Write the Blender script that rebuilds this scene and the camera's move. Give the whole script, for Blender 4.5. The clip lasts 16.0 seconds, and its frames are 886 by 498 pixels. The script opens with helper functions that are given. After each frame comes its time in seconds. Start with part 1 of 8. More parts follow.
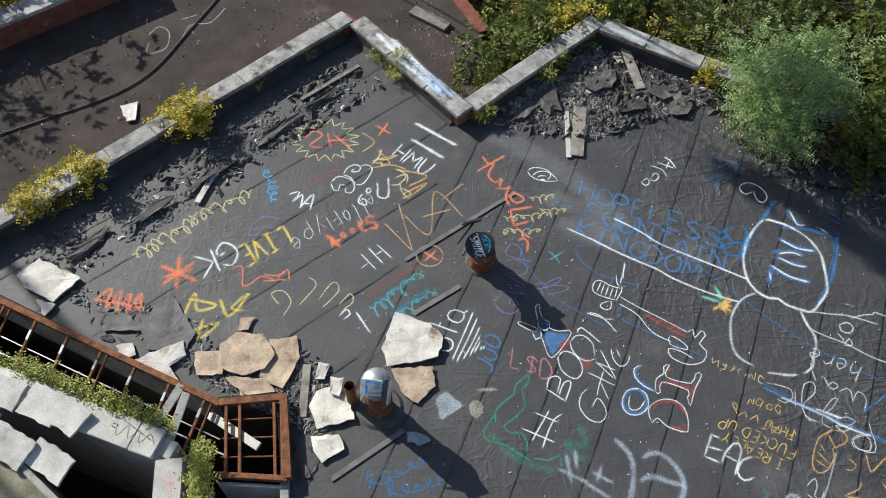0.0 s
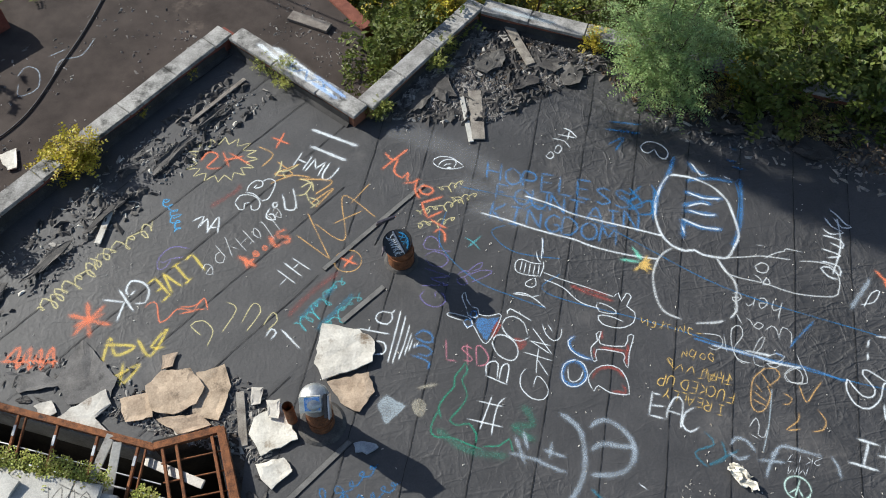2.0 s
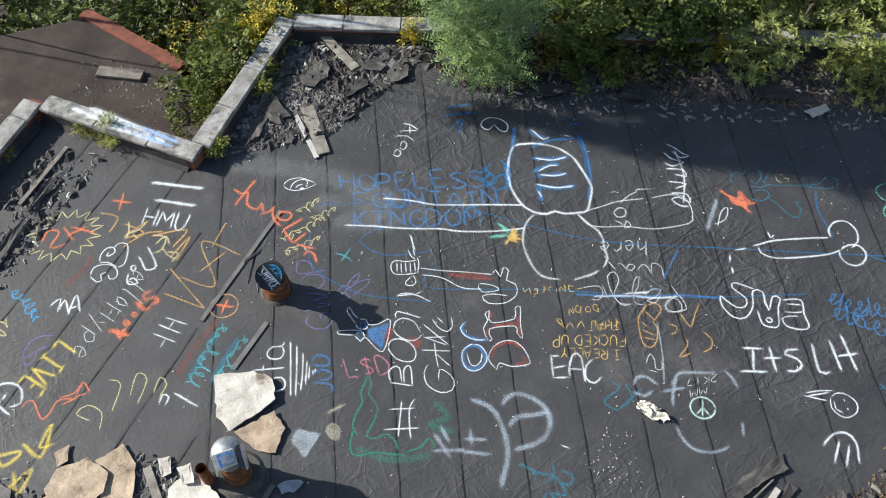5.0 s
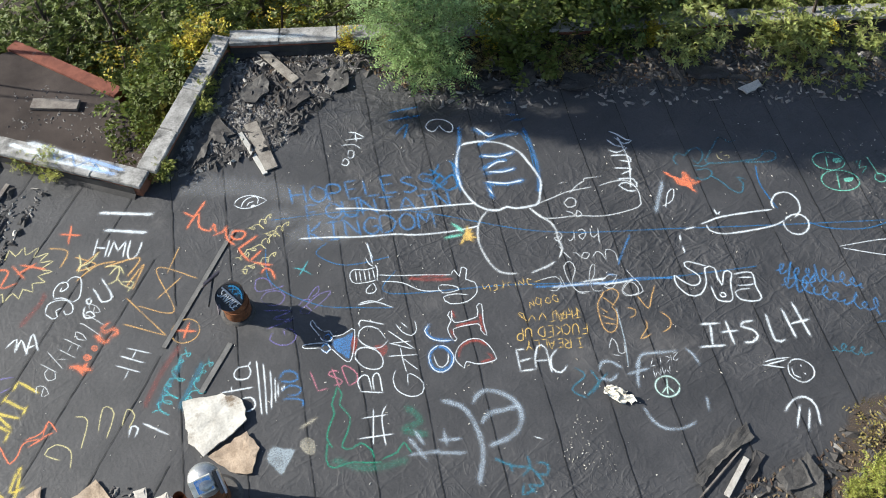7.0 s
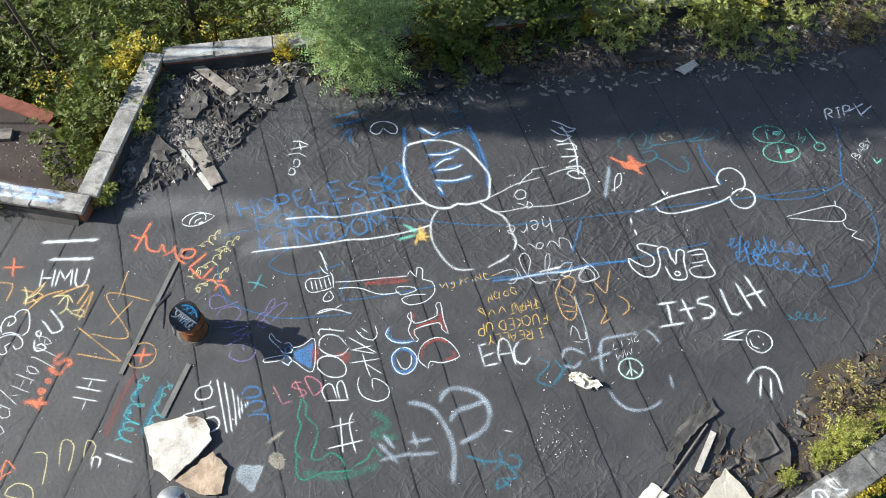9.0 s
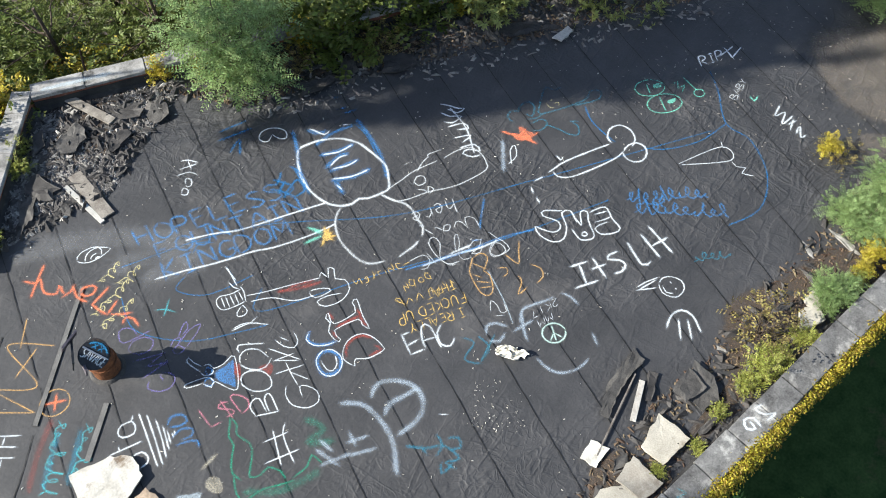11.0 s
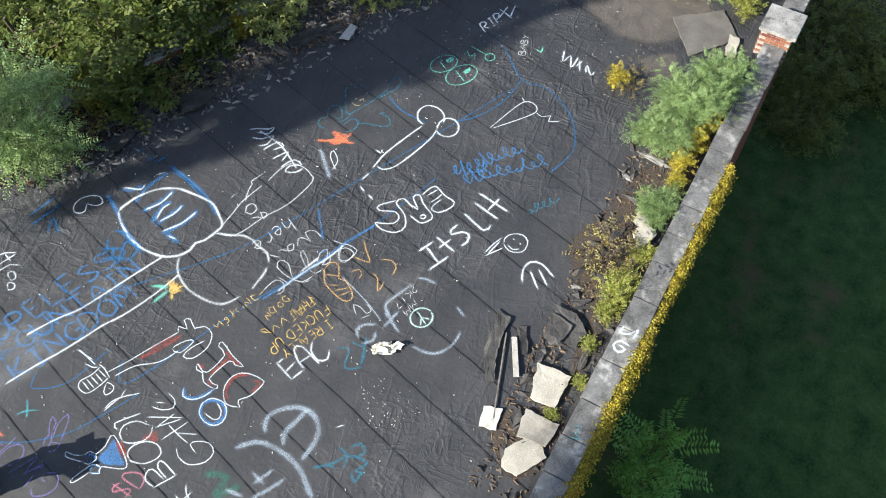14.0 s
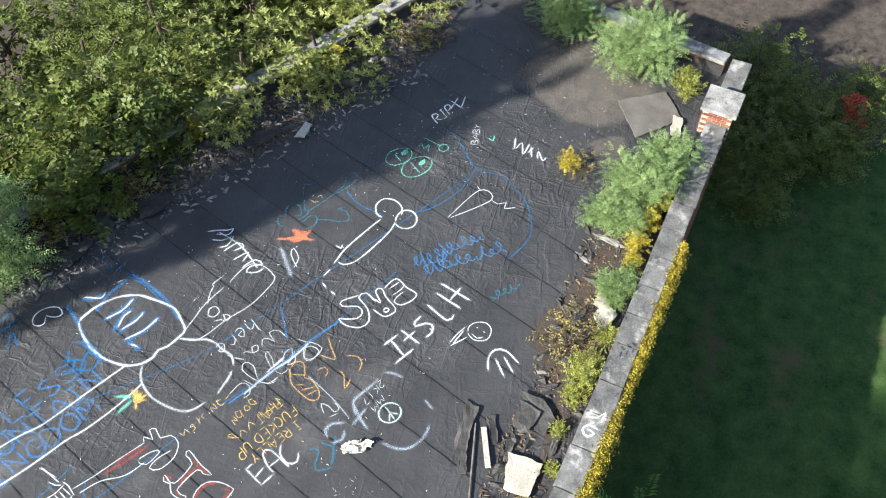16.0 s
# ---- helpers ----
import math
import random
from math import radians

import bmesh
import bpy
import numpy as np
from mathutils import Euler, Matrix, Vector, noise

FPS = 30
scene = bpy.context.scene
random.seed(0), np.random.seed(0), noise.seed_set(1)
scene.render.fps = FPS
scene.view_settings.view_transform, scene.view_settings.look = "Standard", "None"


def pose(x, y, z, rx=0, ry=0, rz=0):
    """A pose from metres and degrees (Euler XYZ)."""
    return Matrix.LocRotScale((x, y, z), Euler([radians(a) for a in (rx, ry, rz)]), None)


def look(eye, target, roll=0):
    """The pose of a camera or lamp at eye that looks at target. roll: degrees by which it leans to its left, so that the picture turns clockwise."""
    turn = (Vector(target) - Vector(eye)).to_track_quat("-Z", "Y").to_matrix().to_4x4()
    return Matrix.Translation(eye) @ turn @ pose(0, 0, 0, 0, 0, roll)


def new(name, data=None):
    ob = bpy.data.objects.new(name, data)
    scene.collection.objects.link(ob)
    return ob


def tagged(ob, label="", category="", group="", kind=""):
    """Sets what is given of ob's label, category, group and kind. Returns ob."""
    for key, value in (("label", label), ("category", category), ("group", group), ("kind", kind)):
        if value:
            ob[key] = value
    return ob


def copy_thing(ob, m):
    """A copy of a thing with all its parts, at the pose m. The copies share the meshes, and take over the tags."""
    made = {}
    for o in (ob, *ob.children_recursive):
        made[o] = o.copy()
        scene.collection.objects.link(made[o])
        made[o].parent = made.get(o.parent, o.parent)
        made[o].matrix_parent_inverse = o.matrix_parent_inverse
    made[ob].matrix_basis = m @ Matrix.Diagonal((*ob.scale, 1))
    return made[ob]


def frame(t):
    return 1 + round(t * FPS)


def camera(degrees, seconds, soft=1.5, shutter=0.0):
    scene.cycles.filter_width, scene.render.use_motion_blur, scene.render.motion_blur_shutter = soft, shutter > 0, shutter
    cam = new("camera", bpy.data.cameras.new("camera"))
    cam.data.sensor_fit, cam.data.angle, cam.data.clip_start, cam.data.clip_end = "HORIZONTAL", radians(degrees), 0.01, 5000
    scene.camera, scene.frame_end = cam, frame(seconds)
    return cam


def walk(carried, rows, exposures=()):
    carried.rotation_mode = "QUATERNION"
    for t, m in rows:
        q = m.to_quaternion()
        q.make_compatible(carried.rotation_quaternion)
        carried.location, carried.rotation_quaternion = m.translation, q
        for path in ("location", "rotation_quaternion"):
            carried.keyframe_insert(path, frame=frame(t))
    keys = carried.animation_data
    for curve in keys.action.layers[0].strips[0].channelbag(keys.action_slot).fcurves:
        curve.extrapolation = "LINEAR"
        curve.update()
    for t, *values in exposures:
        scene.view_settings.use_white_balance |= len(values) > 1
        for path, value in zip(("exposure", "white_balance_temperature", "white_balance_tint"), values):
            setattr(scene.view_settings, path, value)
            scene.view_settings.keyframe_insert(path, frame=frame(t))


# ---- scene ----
cam = camera(52.86, 16.0, soft=1.0)
# seconds, x, y, z, yaw, pitch, lean
ROWS = [
    (0.0, 0.000, 0.000, 13.765, -0.00, -57.03, 0.01),
    (0.5, -0.013, 0.032, 13.711, -2.42, -57.10, 0.02),
    (1.0, -0.035, 0.078, 13.653, -4.71, -57.13, -0.06),
    (1.5, -0.072, 0.118, 13.619, -7.74, -57.27, -0.00),
    (2.0, -0.102, 0.149, 13.608, -10.47, -57.34, 0.02),
    (2.5, -0.123, 0.177, 13.607, -13.66, -57.46, -0.01),
    (3.0, -0.145, 0.197, 13.611, -16.76, -57.50, 0.03),
    (3.5, -0.165, 0.218, 13.616, -19.56, -57.43, -0.02),
    (4.0, -0.196, 0.248, 13.627, -22.63, -57.44, -0.00),
    (6.5, -0.356, 0.405, 13.838, -31.57, -57.65, 0.01),
    (7.0, -0.373, 0.419, 13.861, -33.23, -57.72, -0.01),
    (7.5, -0.379, 0.435, 13.859, -34.74, -57.76, 0.06),
    (8.0, -0.378, 0.440, 13.854, -36.21, -57.73, 0.00),
    (8.5, -0.376, 0.431, 13.819, -37.22, -57.61, -0.02),
    (11.0, -0.481, 0.242, 13.537, -49.23, -57.16, -0.02),
    (11.5, -0.480, 0.216, 13.480, -52.13, -57.20, -0.05),
    (12.0, -0.488, 0.210, 13.444, -54.85, -57.32, -0.04),
    (12.5, -0.516, 0.226, 13.456, -57.45, -57.40, 0.00),
    (13.0, -0.565, 0.249, 13.543, -60.39, -57.39, 0.05),
    (13.5, -0.608, 0.266, 13.673, -63.94, -57.41, 0.03),
    (14.0, -0.626, 0.286, 13.805, -68.01, -57.45, 0.08),
    (14.5, -0.636, 0.311, 13.919, -72.26, -57.59, 0.09),
    (15.0, -0.622, 0.333, 13.998, -74.20, -57.74, 0.07),
    (15.5, -0.554, 0.340, 14.055, -73.23, -57.80, -0.07),
    (15.6, -0.525, 0.343, 14.075, -73.02, -57.49, -0.10),
    (15.7, -0.496, 0.346, 14.094, -72.81, -56.61, -0.13),
    (15.8, -0.468, 0.348, 14.113, -72.61, -55.45, -0.16),
    (15.9, -0.439, 0.351, 14.132, -72.40, -54.22, -0.18),
    (16.0, -0.410, 0.354, 14.152, -72.19, -52.89, -0.21),
]
walk(cam, [(t, pose(x, y, z, 0, 0, yaw) @ pose(0, 0, 0, 90 + pitch) @ pose(0, 0, 0, 0, 0, -lean)) for t, x, y, z, yaw, pitch, lean in ROWS],
     [(0.0, 0.54), (4.0, 0.66), (8.5, 0.97), (12.5, 1.08), (15.5, 1.26), (16.0, 1.34)])

# ---- light ----
SUN_FROM = Vector((-1.45, 1.25, 1.15)).normalized()
world = bpy.data.worlds.new("sky")
scene.world = world
world.use_nodes = True
wn = world.node_tree
sky = wn.nodes.new("ShaderNodeTexSky")
sky.sky_type = "NISHITA"
sky.sun_disc = False
sky.sun_elevation = math.asin(SUN_FROM.z)
sky.sun_rotation = math.atan2(SUN_FROM.x, SUN_FROM.y)
wn.links.new(sky.outputs[0], wn.nodes["Background"].inputs[0])
wn.nodes["Background"].inputs[1].default_value = 0.09
sun = new("sun", bpy.data.lights.new("sun", "SUN"))
sun.data.energy, sun.data.angle, sun.data.color = 4.6, radians(0.5), (1.0, 0.98, 0.91)
sun.matrix_world = look(SUN_FROM * 60, (0, 0, 0))

# ---- materials ----
def mat(name, dark, light, scale=3.0, rough=0.8, bump=0.3, bscale=40.0, metal=0.0, spec=0.4, stain=None, stain_scale=0.6, stain_at=0.55, piece=0.0, trans=0.0, island=0.0):
    """A two-scale procedural surface; stain: a third colour in ragged patches; piece, island: value change from piece to piece."""
    m = bpy.data.materials.new(name)
    m.use_nodes = True
    t = m.node_tree
    N, L = t.nodes, t.links
    b = N["Principled BSDF"]
    geo = N.new("ShaderNodeNewGeometry")
    big = N.new("ShaderNodeTexNoise")
    big.inputs["Scale"].default_value, big.inputs["Detail"].default_value, big.inputs["Roughness"].default_value = scale, 8, 0.65
    L.new(geo.outputs["Position"], big.inputs["Vector"])
    fine = N.new("ShaderNodeTexNoise")
    fine.inputs["Scale"].default_value, fine.inputs["Detail"].default_value = bscale, 6
    L.new(geo.outputs["Position"], fine.inputs["Vector"])
    add = N.new("ShaderNodeMath")
    add.operation = "MULTIPLY_ADD"
    L.new(fine.outputs["Fac"], add.inputs[0])
    add.inputs[1].default_value = 0.45
    L.new(big.outputs["Fac"], add.inputs[2])
    ramp = N.new("ShaderNodeMapRange")
    ramp.inputs[1].default_value, ramp.inputs[2].default_value = 0.5, 0.95
    L.new(add.outputs[0], ramp.inputs[0])
    mix = N.new("ShaderNodeMix")
    mix.data_type = "RGBA"
    mix.inputs[6].default_value, mix.inputs[7].default_value = (*dark, 1), (*light, 1)
    L.new(ramp.outputs[0], mix.inputs[0])
    col = mix.outputs[2]
    if stain:
        sn = N.new("ShaderNodeTexNoise")
        sn.inputs["Scale"].default_value, sn.inputs["Detail"].default_value, sn.inputs["Roughness"].default_value = stain_scale, 10, 0.7
        L.new(geo.outputs["Position"], sn.inputs["Vector"])
        sr = N.new("ShaderNodeMapRange")
        sr.inputs[1].default_value, sr.inputs[2].default_value = stain_at, stain_at + 0.12
        L.new(sn.outputs["Fac"], sr.inputs[0])
        m2 = N.new("ShaderNodeMix")
        m2.data_type = "RGBA"
        m2.inputs[7].default_value = (*stain, 1)
        L.new(sr.outputs[0], m2.inputs[0])
        L.new(col, m2.inputs[6])
        col = m2.outputs[2]
    if piece or island:
        src = N.new("ShaderNodeObjectInfo").outputs["Random"] if piece else geo.outputs["Random Per Island"]
        k = piece or island
        hs = N.new("ShaderNodeHueSaturation")
        mr = N.new("ShaderNodeMapRange")
        mr.inputs[3].default_value, mr.inputs[4].default_value = 1 - k, 1 + k
        L.new(src, mr.inputs[0])
        L.new(mr.outputs[0], hs.inputs["Value"])
        mh = N.new("ShaderNodeMapRange")
        mh.inputs[3].default_value, mh.inputs[4].default_value = 0.5 - 0.05 * k, 0.5 + 0.05 * k
        L.new(src, mh.inputs[0])
        L.new(mh.outputs[0], hs.inputs["Hue"])
        L.new(col, hs.inputs["Color"])
        col = hs.outputs["Color"]
    L.new(col, b.inputs["Base Color"])
    b.inputs["Roughness"].default_value, b.inputs["Metallic"].default_value = rough, metal
    b.inputs["Specular IOR Level"].default_value = spec
    if trans:
        tr = N.new("ShaderNodeBsdfTranslucent")
        L.new(col, tr.inputs["Color"])
        ms = N.new("ShaderNodeMixShader")
        ms.inputs[0].default_value = trans
        L.new(b.outputs[0], ms.inputs[1])
        L.new(tr.outputs[0], ms.inputs[2])
        L.new(ms.outputs[0], N["Material Output"].inputs["Surface"])
    if bump:
        bn = N.new("ShaderNodeBump")
        bn.inputs["Strength"].default_value, bn.inputs["Distance"].default_value = bump, 0.02
        L.new(add.outputs[0], bn.inputs["Height"])
        L.new(bn.outputs[0], b.inputs["Normal"])
    return m


def membrane_mat(name, dark, light, dust, turn):
    """Rubber roofing: near black, dusty, with creases that run along and across the rolls."""
    m = mat(name, dark, light, 1.1, 0.64, 0, 30.0, 0, 0.65, dust, 0.35, 0.56, piece=0.08)
    t = m.node_tree
    N, L = t.nodes, t.links
    geo = N.new("ShaderNodeNewGeometry")
    heights = []
    for k, (sx, sy, dist) in enumerate(((0.55, 1.5, 0.9), (1.5, 0.7, 0.9), (2.6, 3.2, 1.2))):
        mp = N.new("ShaderNodeMapping")
        mp.inputs["Rotation"].default_value = (0, 0, -turn + 0.35 * k)
        mp.inputs["Scale"].default_value = (sx, sy, 1)
        L.new(geo.outputs["Position"], mp.inputs["Vector"])
        n = N.new("ShaderNodeTexNoise")
        n.inputs["Scale"].default_value, n.inputs["Detail"].default_value, n.inputs["Distortion"].default_value = 1.6, 2, dist
        L.new(mp.outputs[0], n.inputs["Vector"])
        r = N.new("ShaderNodeMath")
        r.operation = "SUBTRACT"
        r.inputs[1].default_value = 0.5
        L.new(n.outputs["Fac"], r.inputs[0])
        a = N.new("ShaderNodeMath")
        a.operation = "ABSOLUTE"
        L.new(r.outputs[0], a.inputs[0])
        p = N.new("ShaderNodeMapRange")
        p.inputs[1].default_value, p.inputs[2].default_value, p.inputs[3].default_value, p.inputs[4].default_value = 0, 0.085, (1, 0.6, 0.4)[k], 0
        p.interpolation_type = "SMOOTHSTEP"
        L.new(a.outputs[0], p.inputs[0])
        heights.append(p.outputs[0])
    s0 = N.new("ShaderNodeMath")
    L.new(heights[0], s0.inputs[0])
    L.new(heights[1], s0.inputs[1])
    s1 = N.new("ShaderNodeMath")
    L.new(s0.outputs[0], s1.inputs[0])
    L.new(heights[2], s1.inputs[1])
    where = N.new("ShaderNodeTexNoise")
    where.inputs["Scale"].default_value = 0.28
    L.new(geo.outputs["Position"], where.inputs["Vector"])
    wr = N.new("ShaderNodeMapRange")
    wr.inputs[1].default_value, wr.inputs[2].default_value, wr.inputs[3].default_value, wr.inputs[4].default_value = 0.42, 0.6, 0.22, 1.0
    L.new(where.outputs["Fac"], wr.inputs[0])
    xyz = N.new("ShaderNodeSeparateXYZ")
    L.new(geo.outputs["Position"], xyz.inputs[0])
    loose = N.new("ShaderNodeMapRange")
    loose.inputs[1].default_value, loose.inputs[2].default_value, loose.inputs[3].default_value, loose.inputs[4].default_value = 0.0, 8.0, 0.18, 1.0
    L.new(xyz.outputs["X"], loose.inputs[0])
    k = N.new("ShaderNodeMath")
    k.operation = "MULTIPLY"
    L.new(wr.outputs[0], k.inputs[0])
    L.new(loose.outputs[0], k.inputs[1])
    s = N.new("ShaderNodeMath")
    s.operation = "MULTIPLY"
    L.new(s1.outputs[0], s.inputs[0])
    L.new(k.outputs[0], s.inputs[1])
    fine = N.new("ShaderNodeTexNoise")
    fine.inputs["Scale"].default_value, fine.inputs["Detail"].default_value = 14, 5
    L.new(geo.outputs["Position"], fine.inputs["Vector"])
    s2 = N.new("ShaderNodeMath")
    s2.operation = "MULTIPLY_ADD"
    L.new(fine.outputs["Fac"], s2.inputs[0])
    s2.inputs[1].default_value = 0.3
    L.new(s.outputs[0], s2.inputs[2])
    bn = N.new("ShaderNodeBump")
    bn.inputs["Strength"].default_value, bn.inputs["Distance"].default_value = 0.5, 0.03
    L.new(s2.outputs[0], bn.inputs["Height"])
    L.new(bn.outputs[0], N["Principled BSDF"].inputs["Normal"])
    return m


SEAM = radians(68)
SEAM_A = radians(38)
M_MEMBRANE = membrane_mat("rubber_membrane", (0.026, 0.026, 0.0275), (0.056, 0.0545, 0.0555), (0.088, 0.083, 0.08), SEAM)
M_TAR = mat("tar_gravel", (0.034, 0.027, 0.024), (0.08, 0.064, 0.056), 1.4, 0.95, 0.6, 60, 0, 0.2, (0.15, 0.12, 0.1), 0.5, 0.6)
M_SOIL = mat("roof_dirt", (0.035, 0.028, 0.023), (0.11, 0.09, 0.075), 3, 0.95, 0.8, 30, 0, 0.2)
M_LAWN = mat("lawn", (0.014, 0.046, 0.011), (0.07, 0.125, 0.035), 1.8, 0.95, 1.0, 16, 0, 0.2, (0.1, 0.085, 0.045), 0.5, 0.55)
M_BRICK = mat("brick", (0.13, 0.048, 0.032), (0.28, 0.105, 0.065), 5, 0.9, 0.5, 60, 0, 0.3, (0.35, 0.3, 0.25), 2.0, 0.62, piece=0.25)
M_MORTAR = mat("mortar", (0.25, 0.22, 0.19), (0.42, 0.38, 0.33), 6, 0.95, 0.5, 80, 0, 0.2)
M_COPING = mat("weathered_coping", (0.13, 0.125, 0.115), (0.46, 0.445, 0.42), 3.2, 0.9, 0.6, 30, 0, 0.3, (0.06, 0.058, 0.054), 1.9, 0.53, piece=0.12)
M_CONC = mat("pale_concrete", (0.34, 0.33, 0.3), (0.6, 0.58, 0.53), 2.5, 0.92, 0.4, 40, 0, 0.25, (0.2, 0.18, 0.16), 1.2, 0.6, piece=0.1)
M_BOARD = mat("weathered_board", (0.4, 0.37, 0.32), (0.7, 0.67, 0.6), 3.4, 0.9, 0.6, 28, 0, 0.2, (0.2, 0.15, 0.105), 2.2, 0.55, piece=0.18)
M_BROWN = mat("brown_board", (0.24, 0.175, 0.125), (0.52, 0.4, 0.3), 4, 0.92, 0.6, 35, 0, 0.2, (0.11, 0.08, 0.058), 2.6, 0.57, piece=0.15)
M_FELT = mat("torn_felt", (0.022, 0.02, 0.019), (0.09, 0.082, 0.075), 4, 0.7, 0.8, 40, 0, 0.45, (0.15, 0.14, 0.13), 3.0, 0.62, piece=0.35)
M_RUST = mat("rusty_steel", (0.06, 0.026, 0.015), (0.32, 0.125, 0.05), 9, 0.85, 0.5, 60, 0.25, 0.4, (0.05, 0.03, 0.025), 4, 0.58)
M_STEEL = mat("dull_steel", (0.3, 0.31, 0.32), (0.6, 0.61, 0.62), 8, 0.42, 0.15, 60, 0.85, 0.5, (0.2, 0.12, 0.08), 3, 0.64)
M_BLACK = mat("black_paint", (0.012, 0.013, 0.015), (0.035, 0.036, 0.04), 6, 0.45, 0.2, 60, 0.1, 0.5, (0.09, 0.06, 0.05), 5, 0.66)
M_WOOD = mat("grey_wood", (0.13, 0.11, 0.095), (0.33, 0.3, 0.26), 5, 0.9, 0.5, 50, 0, 0.2, piece=0.2)
M_BARK = mat("bark", (0.05, 0.037, 0.028), (0.14, 0.11, 0.085), 6, 0.95, 0.8, 40, 0, 0.2)
M_CLOTH = mat("dirty_white_cloth", (0.5, 0.46, 0.36), (0.85, 0.82, 0.74), 9, 0.95, 0.4, 60, 0, 0.1)
# the light well's deep shade, put into the colour of its inner surfaces
M_WELL_SHADE = mat("painted_well_shade", (0.02, 0.018, 0.016), (0.06, 0.053, 0.047), 2, 0.95, 0.5, 20, 0, 0.2)


def leaf_mat(name, dark, light, k=0.35):
    return mat(name, dark, light, 1.5, 0.5, 0, 20, 0, 0.35, trans=0.3, island=k)


M_LEAF = leaf_mat("leaf_green", (0.06, 0.085, 0.016), (0.185, 0.22, 0.05))
M_LEAF_PALE = leaf_mat("leaf_pale", (0.15, 0.23, 0.075), (0.32, 0.42, 0.17))
M_LEAF_YEL = leaf_mat("leaf_yellow", (0.28, 0.24, 0.03), (0.58, 0.46, 0.06))
M_LEAF_DRY = leaf_mat("leaf_dry", (0.14, 0.11, 0.04), (0.34, 0.27, 0.1), 0.5)
M_LEAF_RED = leaf_mat("leaf_red", (0.3, 0.03, 0.02), (0.5, 0.08, 0.04))
M_TWIG = mat("dry_twig", (0.12, 0.085, 0.055), (0.26, 0.19, 0.13), 8, 0.9, 0.4, 60, 0, 0.2)


def spray_mat(name, colour, density=0.85):
    """Sprayed paint: dense along the line's middle, speckled and thin towards its edges, over a worn ground."""
    m = bpy.data.materials.new(name)
    m.use_nodes = True
    t = m.node_tree
    N, L = t.nodes, t.links
    b = N["Principled BSDF"]
    uv = N.new("ShaderNodeUVMap")
    sep = N.new("ShaderNodeSeparateXYZ")
    L.new(uv.outputs[0], sep.inputs[0])
    core = N.new("ShaderNodeMapRange")
    core.interpolation_type = "SMOOTHSTEP"
    core.inputs[1].default_value, core.inputs[2].default_value, core.inputs[3].default_value, core.inputs[4].default_value = 0.42, 0.85, 0.0, 0.8
    L.new(sep.outputs["Y"], core.inputs[0])
    halo = N.new("ShaderNodeMapRange")
    halo.interpolation_type = "SMOOTHSTEP"
    halo.inputs[1].default_value, halo.inputs[2].default_value, halo.inputs[3].default_value, halo.inputs[4].default_value = 0.0, 0.8, 0.0, 0.2
    L.new(sep.outputs["Y"], halo.inputs[0])
    mr = N.new("ShaderNodeMath")
    L.new(core.outputs[0], mr.inputs[0])
    L.new(halo.outputs[0], mr.inputs[1])
    geo = N.new("ShaderNodeNewGeometry")
    big = N.new("ShaderNodeTexNoise")
    big.inputs["Scale"].default_value, big.inputs["Detail"].default_value = 2.5, 4
    L.new(geo.outputs["Position"], big.inputs["Vector"])
    fine = N.new("ShaderNodeTexNoise")
    fine.inputs["Scale"].default_value, fine.inputs["Detail"].default_value = 48, 5
    L.new(geo.outputs["Position"], fine.inputs["Vector"])
    w = N.new("ShaderNodeMapRange")
    w.inputs[1].default_value, w.inputs[2].default_value, w.inputs[3].default_value, w.inputs[4].default_value = 0.3, 0.55, 0.5, 1.0
    L.new(big.outputs["Fac"], w.inputs[0])
    f = N.new("ShaderNodeMapRange")
    f.inputs[1].default_value, f.inputs[2].default_value, f.inputs[3].default_value, f.inputs[4].default_value = 0.34, 0.58, 0.48, 1.0
    L.new(fine.outputs["Fac"], f.inputs[0])
    a = N.new("ShaderNodeMath")
    a.operation = "MULTIPLY"
    L.new(mr.outputs[0], a.inputs[0])
    L.new(w.outputs[0], a.inputs[1])
    a2 = N.new("ShaderNodeMath")
    a2.operation = "MULTIPLY"
    L.new(a.outputs[0], a2.inputs[0])
    L.new(f.outputs[0], a2.inputs[1])
    a3 = N.new("ShaderNodeMath")
    a3.operation = "MULTIPLY"
    L.new(a2.outputs[0], a3.inputs[0])
    a3.inputs[1].default_value = density
    L.new(a3.outputs[0], b.inputs["Alpha"])
    b.inputs["Base Color"].default_value = (*colour, 1)
    b.inputs["Roughness"].default_value = 0.75
    b.inputs["Specular IOR Level"].default_value = 0.2
    return m


P_WHITE = spray_mat("spray_white", (0.72, 0.77, 0.8), 0.92)
P_CHALK = spray_mat("spray_thin_white", (0.42, 0.5, 0.58), 0.55)
P_BLUE = spray_mat("spray_blue", (0.015, 0.15, 0.36), 0.78)
P_SKY = spray_mat("spray_light_blue", (0.06, 0.36, 0.66), 0.8)
P_CYAN = spray_mat("spray_cyan", (0.08, 0.45, 0.5), 0.65)
P_TEAL = spray_mat("spray_teal", (0.03, 0.19, 0.28), 0.6)
P_MINT = spray_mat("spray_mint", (0.2, 0.66, 0.5), 0.72)
P_GREEN = spray_mat("spray_green", (0.02, 0.24, 0.15), 0.8)
P_REDT = spray_mat("spray_thin_red", (0.25, 0.05, 0.04), 0.4)
P_RED = spray_mat("spray_red", (0.36, 0.06, 0.045), 0.65)
P_ORANGE = spray_mat("spray_orange", (0.72, 0.2, 0.1), 0.85)
P_AMBER = spray_mat("spray_amber", (0.6, 0.36, 0.14), 0.75)
P_YELLOW = spray_mat("spray_yellow", (0.68, 0.54, 0.12), 0.85)
